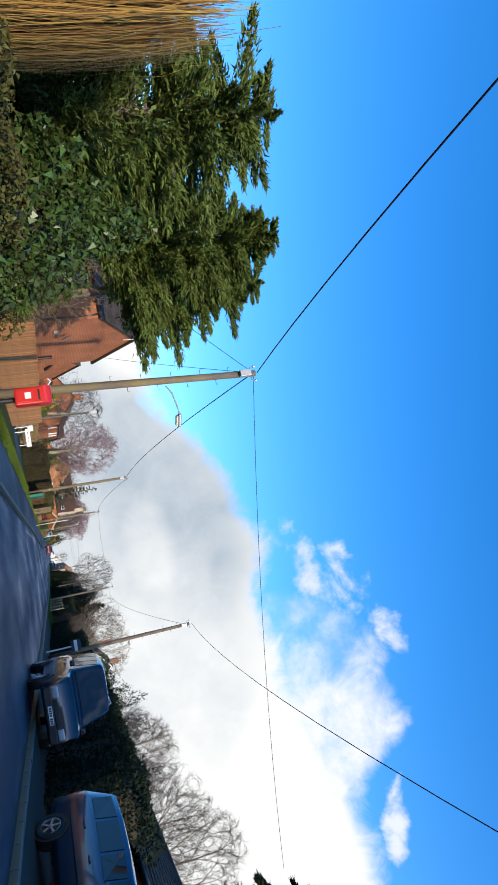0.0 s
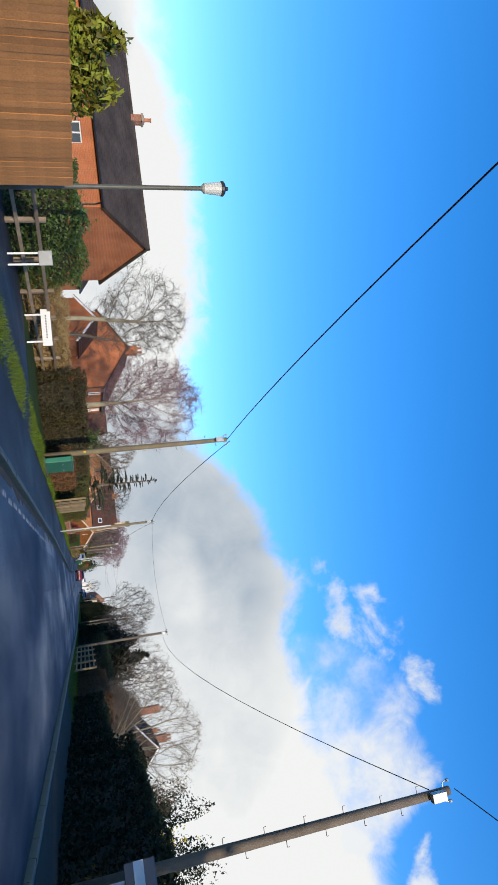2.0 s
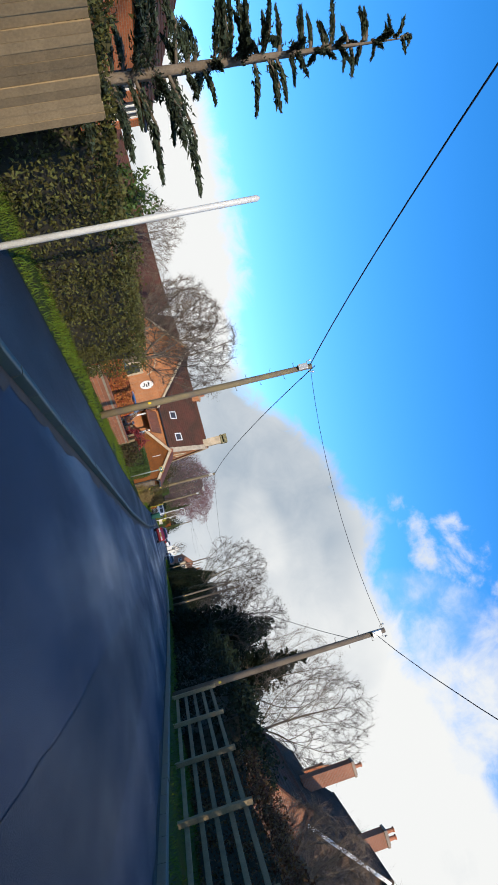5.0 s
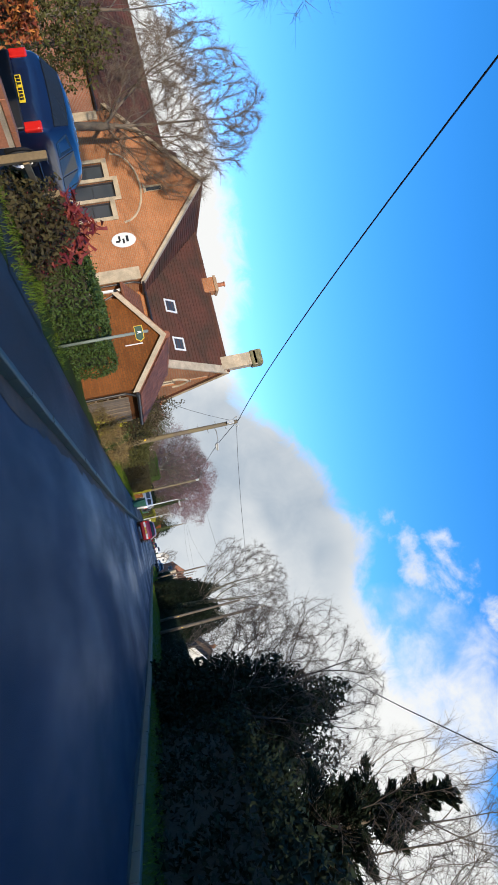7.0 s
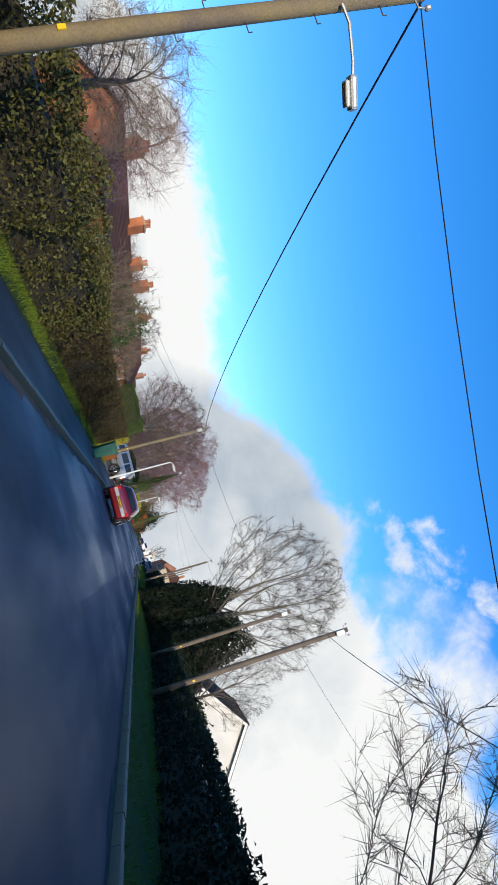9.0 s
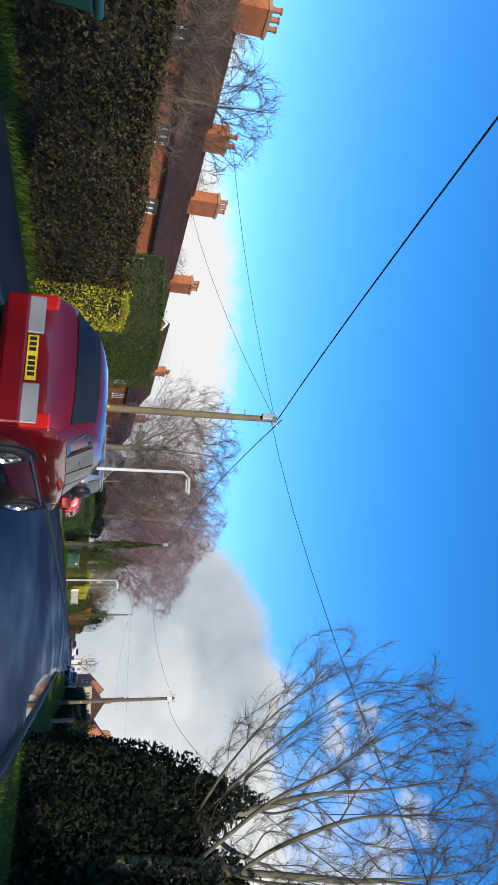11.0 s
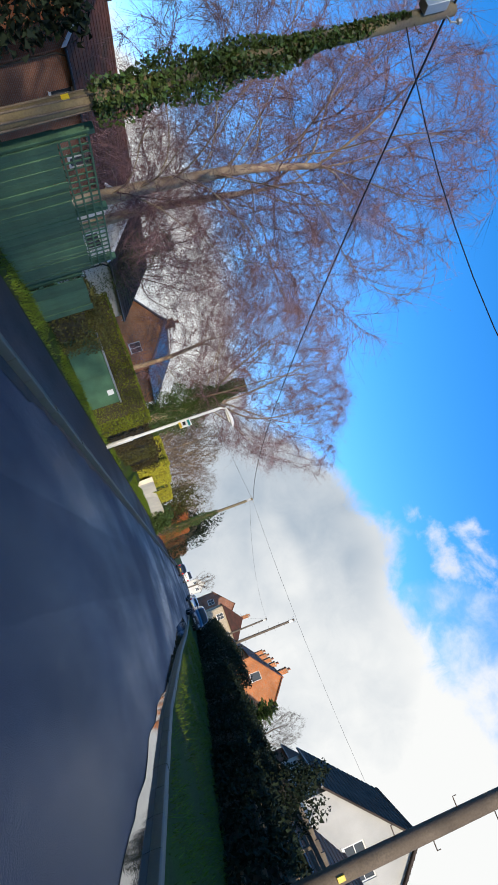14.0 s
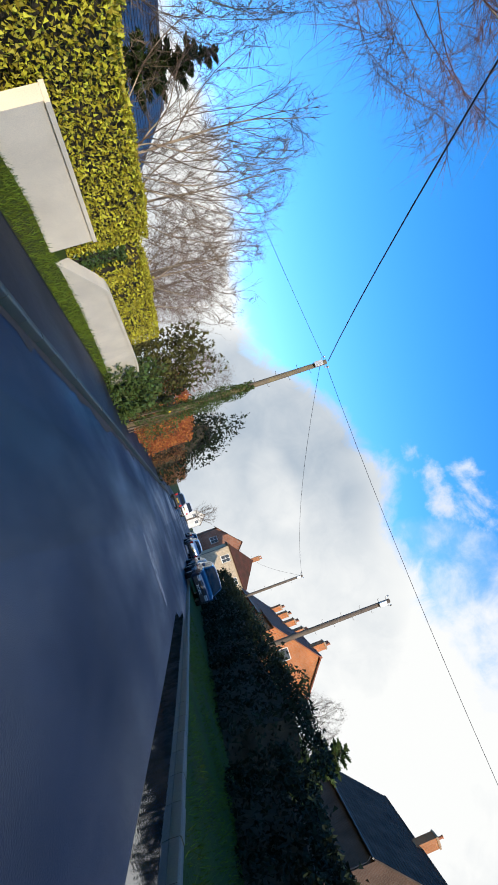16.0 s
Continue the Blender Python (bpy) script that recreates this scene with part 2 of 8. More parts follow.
GRAVEL = mat("tan gravel drive", (0.34, 0.25, 0.15), 0.95, var=0.35, scale=2, fine=120, bump=0.5)
BRICK_A = brick_mat("orange red brick", (0.50, 0.145, 0.05), (0.43, 0.12, 0.045), (0.36, 0.22, 0.13))
BRICK_B = brick_mat("old orange brick", (0.48, 0.19, 0.075), (0.40, 0.15, 0.06), (0.38, 0.25, 0.15))
BRICK_C = brick_mat("brown red brick", (0.33, 0.13, 0.075), (0.28, 0.11, 0.06), (0.30, 0.24, 0.19))
# brick colour lowered to carry the shade on the right-hand houses
BRICK_F = brick_mat("brick darkened for shade", (0.11, 0.065, 0.045), (0.085, 0.05, 0.035), (0.12, 0.10, 0.08))
BRICK_E = brick_mat("dark orange brick", (0.23, 0.078, 0.018), (0.17, 0.058, 0.015), (0.14, 0.065, 0.025))
SIGNGREEN = mat("dark green sign paint", (0.01, 0.06, 0.03), 0.5, var=0.1)
DARKFRAME = mat("dark leaded frame", (0.03, 0.03, 0.035), 0.5, var=0.2)
BRICK_D = brick_mat("vivid orange brick", (0.55, 0.19, 0.06), (0.50, 0.16, 0.05), (0.42, 0.30, 0.2))
STONE = mat("buff dressed stone", (0.50, 0.40, 0.27), 0.85, var=0.25, scale=3, fine=40, bump=0.3)
MOSSTONE = mat("mossy weathered stone", (0.30, 0.25, 0.13), 0.9, var=0.4, scale=4, fine=30, bump=0.5, alt=(0.09, 0.09, 0.04))
# white wall with its shade put into the colour as grey
RENDER_GREY = mat("white render greyed for shade", (0.46, 0.45, 0.41), 0.85, var=0.2, scale=0.6, fine=60, bump=0.15)
RENDER = mat("off white render", (0.66, 0.64, 0.58), 0.85, var=0.12, scale=0.8, fine=60, bump=0.15)
CREAM = mat("cream painted render", (0.80, 0.71, 0.53), 0.85, var=0.15, scale=0.9, fine=60, bump=0.15)
TILE_BROWN = mat("brown roof tiles", (0.135, 0.052, 0.035), 0.9, var=0.3, scale=0.9, fine=14, bump=0.4, alt=(0.075, 0.045, 0.03), spec=0.15)
TILE_DARK = mat("dark grey roof tiles", (0.075, 0.058, 0.048), 0.92, var=0.35, scale=0.9, fine=14, bump=0.4, spec=0.12)
TILE_RED = mat("red clay roof tiles", (0.30, 0.10, 0.05), 0.8, var=0.3, scale=0.9, fine=14, bump=0.4, alt=(0.17, 0.08, 0.05))
SLATE = mat("blue grey slates", (0.10, 0.12, 0.15), 0.45, var=0.25, scale=1, fine=16, bump=0.25)
WHITE = mat("white paint", (0.78, 0.77, 0.74), 0.45, var=0.06, scale=2, fine=50, bump=0.05)
BLACKPVC = mat("black plastic", (0.018, 0.018, 0.02), 0.4, var=0.2, scale=3, fine=60, bump=0.05)
GREENPVC = mat("green plastic", (0.02, 0.16, 0.09), 0.45, var=0.15, scale=2, fine=60, bump=0.05)
GREENWOOD = mat("green stained boards", (0.06, 0.14, 0.075), 0.75, var=0.25, scale=2, fine=40, bump=0.2)
POLEWOOD = mat("weathered pole wood", (0.22, 0.17, 0.075), 0.85, var=0.3, scale=2, fine=40, bump=0.3, alt=(0.14, 0.11, 0.08))
DARKPOLE = mat("creosoted pole wood", (0.15, 0.115, 0.08), 0.85, var=0.3, scale=2, fine=40, bump=0.3)
FENCEWOOD = piece_mat("orange stained fence board", (0.42, 0.19, 0.065), 0.75, 0.14)
GREYWOOD = piece_mat("grey weathered wood", (0.24, 0.18, 0.12), 0.85, 0.2)
PALEWOOD = piece_mat("pale split wood", (0.27, 0.19, 0.095), 0.85, 0.25)
GALV = mat("grey galvanised steel", (0.42, 0.43, 0.42), 0.5, 0.6, var=0.12, scale=3, fine=60, bump=0.05)
WHITEPOST = mat("dull white painted steel", (0.62, 0.62, 0.58), 0.5, var=0.15, scale=2, fine=50, bump=0.05)
CABLE = mat("black cable", (0.012, 0.012, 0.02), 0.6, bump=0)
LAMPGLASS = mat("clouded lamp lens", (0.55, 0.55, 0.5), 0.25, var=0.1, bump=0)
REDPAINT = mat("red post box paint", (0.55, 0.02, 0.015), 0.35, var=0.1, bump=0, coat=0.5)
YELLOW = mat("yellow plate", (0.75, 0.52, 0.02), 0.45, var=0.05, bump=0)
PLATEWHITE = mat("white plate", (0.75, 0.75, 0.72), 0.45, var=0.05, bump=0)
INK = mat("black lettering", (0.01, 0.01, 0.01), 0.5, bump=0)
GLASS = glass_mat("window glass", (0.06, 0.07, 0.08), 0.03, 0.0)
CARGLASS = glass_mat("dark car glass", (0.02, 0.024, 0.026), 0.02, 0.0)
RUBBER = mat("tyre rubber", (0.02, 0.02, 0.02), 0.8, var=0.2, fine=80, bump=0.1)
ALLOY = mat("silver alloy", (0.5, 0.5, 0.5), 0.3, 0.9, var=0.05, bump=0)
CHROME = mat("bright chrome", (0.7, 0.7, 0.7), 0.1, 1.0, var=0.02, bump=0)
TAIL = mat("red lamp lens", (0.6, 0.02, 0.015), 0.12, var=0.05, bump=0, coat=1)
HEADLAMP = mat("clear lamp lens", (0.55, 0.57, 0.6), 0.08, 0.3, var=0.05, bump=0, coat=1)
CLAY = mat("terracotta chimney pot", (0.42, 0.16, 0.08), 0.85, var=0.2, bump=0.1)
RED_DARK = car_mat("deep red car paint", (0.23, 0.007, 0.010))
RED_BRIGHT = car_mat("bright red car paint", (0.72, 0.015, 0.012), 0.0)
SILVER = car_mat("silver car paint", (0.42, 0.43, 0.43), 0.7)
SILVERBLUE = car_mat("pale blue car paint", (0.03, 0.05, 0.09), 0.6)
NAVY = car_mat("navy car paint", (0.01, 0.02, 0.06))
VANBLUE = car_mat("dark blue van paint", (0.006, 0.010, 0.022), 0.0)
DARKCAR = car_mat("near black car paint", (0.012, 0.014, 0.02))
WHITECAR = car_mat("white car paint", (0.7, 0.7, 0.7), 0.0)
BARK = mat("grey brown bark", (0.17, 0.13, 0.09), 0.9, var=0.3, scale=4, fine=40, bump=0.5)
# back-lit silhouette painted into the bark of two right-hand trees
BARK_DARK = mat("bark darkened as back-lit", (0.045, 0.036, 0.028), 0.9, var=0.3, scale=4, fine=40, bump=0.5)
BARK_PALE = mat("pale ash bark", (0.36, 0.31, 0.21), 0.9, var=0.3, scale=3, fine=40, bump=0.4, alt=(0.22, 0.2, 0.13))
BARK_ASH = mat("grey green ash bark", (0.20, 0.175, 0.12), 0.9, var=0.3, scale=3, fine=40, bump=0.4, alt=(0.12, 0.11, 0.075))
BARK_BIRCH = mat("pale birch bark", (0.50, 0.40, 0.27), 0.8, var=0.3, scale=3, fine=25, bump=0.3, alt=(0.25, 0.17, 0.11))
TWIG_BROWN = mat("brown twigs", (0.17, 0.12, 0.08), 0.85, var=0.2, bump=0, island=0.3)
TWIG_DARK = mat("dark twigs", (0.085, 0.065, 0.05), 0.85, var=0.2, bump=0, island=0.3)
TWIG_PURPLE = mat("purple brown birch twigs", (0.22, 0.125, 0.13), 0.85, var=0.2, bump=0, island=0.3)
TWIG_GOLD = mat("golden willow twigs", (0.50, 0.27, 0.06), 0.8, var=0.2, bump=0, island=0.3)
LEAF_CONIFER = mat("yellow green conifer sprays", (0.10, 0.14, 0.03), 0.7, var=0.2, island=0.45, bump=0, spec=0.22)
# near-black green: the deep shade of these hedges is put into the leaf colour
LEAF_SHADED = mat("evergreen leaves darkened for shade", (0.013, 0.021, 0.009), 0.8, var=0.2, island=0.4, bump=0, spec=0.22)
LEAF_IVY = mat("ivy leaves", (0.065, 0.10, 0.025), 0.45, var=0.2, island=0.45, bump=0, spec=0.22)
LEAF_HOLLY = mat("glossy laurel leaves", (0.05, 0.085, 0.022), 0.35, var=0.2, island=0.45, bump=0, spec=0.22)
LEAF_HEDGE = mat("green hedge leaves", (0.055, 0.088, 0.02), 0.6, var=0.2, island=0.4, bump=0, spec=0.22)
LEAF_SPRUCE = mat("blue green spruce needles", (0.045, 0.06, 0.035), 0.75, var=0.2, island=0.4, bump=0, spec=0.2)
LEAF_GOLD = mat("golden privet leaves", (0.36, 0.33, 0.03), 0.55, var=0.2, island=0.4, bump=0, spec=0.22)
LEAF_BEECH = mat("dry brown beech leaves", (0.14, 0.066, 0.028), 0.75, var=0.2, island=0.45, bump=0, spec=0.22)
LEAF_LAUREL = mat("yellow green laurel leaves", (0.20, 0.20, 0.025), 0.5, var=0.25, island=0.6, bump=0, spec=0.25)
SOIL = mat("dark damp soil and leaf litter", (0.022, 0.018, 0.011), 0.95, var=0.4, scale=1.5, fine=50, bump=0.5)
PAINT = mat("worn white road paint", (0.45, 0.45, 0.43), 0.8, var=0.5, scale=6, fine=60, bump=0.2, alt=(0.06, 0.065, 0.07))
LEAF_BROWNGREEN = mat("dull brown and green leaves", (0.058, 0.046, 0.019), 0.75, var=0.2, island=0.5, bump=0, spec=0.2)
LEAF_RUST = mat("rusty red beech leaves", (0.36, 0.11, 0.035), 0.75, var=0.2, island=0.4, bump=0, spec=0.22)
LEAF_OLIVE = mat("olive hedge leaves", (0.078, 0.075, 0.02), 0.7, var=0.2, island=0.45, bump=0, spec=0.22)
LEAF_MOSS = mat("moss green clipped leaves", (0.13, 0.15, 0.014), 0.75, var=0.2, island=0.35, bump=0, spec=0.2)
LEAF_STRAWDULL = mat("bleached grass stems", (0.20, 0.145, 0.065), 0.85, var=0.25, island=0.5, bump=0, spec=0.15)
LEAF_STRAW = mat("dry straw grass", (0.30, 0.20, 0.085), 0.85, var=0.2, island=0.35, bump=0, spec=0.22)
# near-black because the garage's shaded face is painted into the boards
DARKBOARD = mat("boards darkened for shade", (0.03, 0.024, 0.02), 0.85, var=0.35, scale=3, fine=30, bump=0.3)
FELT = mat("grey roofing felt", (0.06, 0.06, 0.06), 0.9, var=0.3, scale=2, fine=60, bump=0.3)
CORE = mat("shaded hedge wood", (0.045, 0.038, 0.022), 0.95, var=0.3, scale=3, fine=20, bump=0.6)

# ---- building helpers ----
RNG = np.random.default_rng(7)


def part(name, bm, material, parent, label="", m=None, smooth=False):
    me = bpy.data.meshes.new(name)
    bm.to_mesh(me)
    bm.free()
    return mesh_part(name, me, material, parent, label, m, smooth)


def mesh_part(name, me, material, parent, label="", m=None, smooth=False):
    if material and not me.materials:
        me.materials.append(material)
    if smooth:
        me.polygons.foreach_set("use_smooth", [True] * len(me.polygons))
    ob = new(name, me)
    ob.parent = parent
    if m is not None:
        ob.matrix_basis = m
    if label:
        ob["label"] = label
    return ob


def thing(name, label, category, m=None, group="", kind=""):
    ob = new(name)
    ob.empty_display_size = 0.1
    if m is not None:
        ob.matrix_basis = m
    return tagged(ob, label, category, group, kind)


def quads(verts, faces, uvs=None):
    """A mesh from arrays of corners and of four-sided faces, fast."""
    v, f = np.asarray(verts, np.float32), np.asarray(faces, np.int32)
    me = bpy.data.meshes.new("mesh")
    k = f.shape[1]
    me.vertices.add(len(v))
    me.vertices.foreach_set("co", v.ravel())
    me.loops.add(f.size)
    me.loops.foreach_set("vertex_index", f.ravel())
    me.polygons.add(len(f))
    me.polygons.foreach_set("loop_start", np.arange(0, f.size, k, dtype=np.int32))
    me.update(calc_edges=True)
    return me


def box(bm, x0, y0, z0, x1, y1, z1, bevel=0.0, m=None):
    """A box between two corners, its edges rounded by bevel."""
    r = bmesh.ops.create_cube(bm, size=1.0)
    vs = r["verts"]
    bmesh.ops.scale(bm, vec=(x1 - x0, y1 - y0, z1 - z0), verts=vs)
    bmesh.ops.translate(bm, vec=((x0 + x1) / 2, (y0 + y1) / 2, (z0 + z1) / 2), verts=vs)
    if bevel:
        es = {e for v in vs for e in v.link_edges}
        out = bmesh.ops.bevel(bm, geom=list(es), offset=bevel, segments=2, affect="EDGES", profile=0.5)
        vs = list({v for f in out["faces"] for v in f.verts} | {v for v in vs if v.is_valid})
    if m is not None:
        bmesh.ops.transform(bm, matrix=m, verts=vs)
    return vs


def tube(bm, points, radii, sides=8, cap=True):
    """A round bar through points with a radius at each."""
    rings = []
    pts = [Vector(p) for p in points]
    side = None
    for i, p in enumerate(pts):
        d = (pts[min(i + 1, len(pts) - 1)] - pts[max(i - 1, 0)]).normalized()
        if side is None:
            side = d.orthogonal().normalized()
        side = (side - d * side.dot(d)).normalized()
        up = d.cross(side)
        r = radii[i] if isinstance(radii, (list, tuple)) else radii
        rings.append([bm.verts.new(p + (side * math.cos(a) + up * math.sin(a)) * r) for a in (2 * math.pi * k / sides for k in range(sides))])
    for a, b in zip(rings, rings[1:]):
        for k in range(sides):
            bm.faces.new((a[k], a[(k + 1) % sides], b[(k + 1) % sides], b[k]))
    if cap:
        bm.faces.new(rings[0][::-1])
        bm.faces.new(rings[-1])
    return rings


def lathe(bm, profile, sides=16, centre=(0, 0)):
    """A turned shape from rows of radius and height."""
    rings = [[bm.verts.new((centre[0] + r * math.cos(2 * math.pi * k / sides), centre[1] + r * math.sin(2 * math.pi * k / sides), z)) for k in range(sides)] for r, z in profile]
    for a, b in zip(rings, rings[1:]):
        for k in range(sides):
            bm.faces.new((a[k], a[(k + 1) % sides], b[(k + 1) % sides], b[k]))
    bm.faces.new(rings[0][::-1])
    bm.faces.new(rings[-1])


def boxed(name, dims, material, parent, label="", bevel=0.01, m=None):
    bm = bmesh.new()
    box(bm, *dims, bevel=bevel)
    return part(name, bm, material, parent, label, m)


def leaves(n, place, size, flat=0.0, long=1.6):
    """n small pointed leaves; place(n) gives their middles, and may give the ways in which they point."""
    c = place(int(n * 0.82))
    way = None
    if isinstance(c, tuple):
        c, way = c
    n = len(c)
    a = RNG.normal(size=(n, 3))
    a[:, 2] *= 1 - flat
    if way is not None:
        a = way + a * 0.33
    a /= np.linalg.norm(a, axis=1)[:, None] + 1e-9
    b = np.cross(a, RNG.normal(size=(n, 3)))
    b /= np.linalg.norm(b, axis=1)[:, None] + 1e-9
    s = size * RNG.uniform(0.72, 1.5, (n, 1))
    v = np.stack([c - a * s * long * 0.45 + b * s * 0.55, c - a * s * long * 0.45 - b * s * 0.55, c + a * s * long * 0.6], 1).reshape(-1, 3)
    return quads(v, np.arange(3 * n).reshape(-1, 3))


def lump(p, k=0.6, amp=0.25, off=0.0):
    """A smooth wobble for arrays of places."""
    x, y, z = p[:, 0] * k + off, p[:, 1] * k, p[:, 2] * k
    return amp * (np.sin(x * 2.1 + 1.3 * np.sin(y * 1.7 + z)) + np.sin(y * 2.7 + off + 1.1 * np.sin(z * 2.3 + x)) + 0.6 * np.sin(5.1 * z + 3.3 * y + 2.9 * x)) / 2.6


def hedge(label, x0, x1, y0, y1, h, leaf, n, size=0.07, rag=0.18, turn=0.0, z0=0.0, category="hedge", name="hedge", taper=0.0, long=1.6, core=CORE):
    """A hedge of leaves over a solid core in a shade colour, between two lines of the plan, h high."""
    cx, cy, w, d = (x0 + x1) / 2, (y0 + y1) / 2, abs(x1 - x0), abs(y1 - y0)
    t = thing(name, label, category, pose(cx, cy, z0, 0, 0, turn))
    areas = np.array([d * h, d * h, w * h, w * h, w * d], float)
    off = RNG.uniform(0, 20)

    def place(k):
        f = RNG.choice(5, k, p=areas / areas.sum())
        u, v = RNG.uniform(-0.5, 0.5, k), RNG.uniform(0, 1, k)
        p = np.zeros((k, 3))
        nrm = np.zeros((k, 3))
        for i, (ax, s) in enumerate(((0, -1), (0, 1), (1, -1), (1, 1))):
            q = f == i
            p[q, ax], nrm[q, ax] = s * (w, d)[ax] / 2, s
            p[q, 1 - ax] = u[q] * (w, d)[1 - ax]
            p[q, 2] = v[q] * h
        q = f == 4
        p[q, 0], p[q, 1], p[q, 2], nrm[q, 2] = u[q] * w, (v[q] - 0.5) * d, h, 1
        p[:, :2] *= (1 - taper * p[:, 2:] / h)
        push = lump(p, 0.9, rag * 0.85, off) - np.abs(RNG.normal(0, rag * 0.4, k)) + (RNG.random(k) < 0.03) * RNG.uniform(0, rag * 0.8, k)
        p += nrm * push[:, None]
        p[:, 2] = np.maximum(p[:, 2], 0.03)
        return p

    mesh_part("foliage", leaves(int(n * (1.1 if leaf is LEAF_SHADED else 1.75)), place, size * (0.95 if leaf is LEAF_SHADED else 0.64), long=long), leaf, t)
    # dark solid filler: its colour stands for the shade between the leaves
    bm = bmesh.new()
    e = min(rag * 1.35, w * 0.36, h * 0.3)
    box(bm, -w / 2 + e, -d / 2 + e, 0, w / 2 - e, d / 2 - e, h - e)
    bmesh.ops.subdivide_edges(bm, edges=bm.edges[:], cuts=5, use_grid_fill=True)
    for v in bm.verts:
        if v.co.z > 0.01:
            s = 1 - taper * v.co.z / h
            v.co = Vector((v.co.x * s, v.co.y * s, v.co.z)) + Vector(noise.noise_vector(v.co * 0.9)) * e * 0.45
    part("shade_core", bm, core, t, "solid core coloured as the inner shade")
    return t


def tree_lines(seed, height, r0, fork, levels, spread=0.6, first=0.25, droop=0.0, wiggle=0.12, shrink=0.72, kids=(3, 5), gather=0.0, lean=(0, 0)):
    """The branches of a bare tree: rows of (points, radii, level)."""
    rnd = random.Random(seed)
    out = []

    def grow(p, d, length, r, level):
        steps = 5 if level < 2 else 3
        pts, rad = [p.copy()], [r]
        q, e = p.copy(), d.copy()
        for i in range(steps):
            e = (e + Vector((rnd.gauss(0, wiggle), rnd.gauss(0, wiggle), rnd.gauss(0, wiggle) - droop * level * 0.25 + gather * 0.12))).normalized()
            q = q + e * (length / steps)
            pts.append(q.copy())
            rad.append(max(r * (1 - 0.75 * (i + 1) / steps), 0.004))
        out.append((pts, rad, level))
        if level >= levels:
            return
        n = rnd.randint(*kids) + (2 if level == 0 else 0)
        for k in range(n):
            s = (first if level == 0 else 0.2) + (1 - (first if level == 0 else 0.2)) * (k + rnd.random()) / n
            i = min(int(s * steps), steps - 1)
            w = s * steps - i
            at = pts[i].lerp(pts[i + 1], w)
            ax = (pts[i + 1] - pts[i]).normalized()
            a = rnd.uniform(0, 2 * math.pi)
            side = ax.orthogonal().normalized()
            side = side * math.cos(a) + ax.cross(side) * math.sin(a)
            ang = rnd.uniform(0.6, 1.2) * spread
            nd = (ax * math.cos(ang) + side * math.sin(ang)).normalized()
            rr = (r * (1 - 0.75 * s)) * rnd.uniform(0.5, 0.75)
            grow(at, nd, length * shrink * rnd.uniform(0.65, 1.1) * (1.15 - 0.45 * s), max(rr, 0.004), level + 1)

    grow(Vector((0, 0, -0.1)), Vector((lean[0], lean[1], 1)).normalized(), height * fork, r0, 0)
    top = max(p.z for pts, _, _ in out for p in pts)
    k = height / top
    return [([p * k for p in pts], [max(r * k, 0.003) for r in rad], lv) for pts, rad, lv in out]


def line_mesh(rows, sides):
    vs, fs = [], []
    for pts, rad, lv in rows:
        side = None
        base = len(vs)
        for i, p in enumerate(pts):
            d = (pts[min(i + 1, len(pts) - 1)] - pts[max(i - 1, 0)]).normalized()
            side = d.orthogonal().normalized() if side is None else (side - d * side.dot(d)).normalized()
            up = d.cross(side)
            for k in range(sides):
                a = 2 * math.pi * k / sides
                vs.append(tuple(p + (side * math.cos(a) + up * math.sin(a)) * rad[i]))
        for i in range(len(pts) - 1):
            for k in range(sides):
                a, b = base + i * sides + k, base + i * sides + (k + 1) % sides
                fs.append((a, b, b + sides, a + sides))
    return quads(vs, fs)


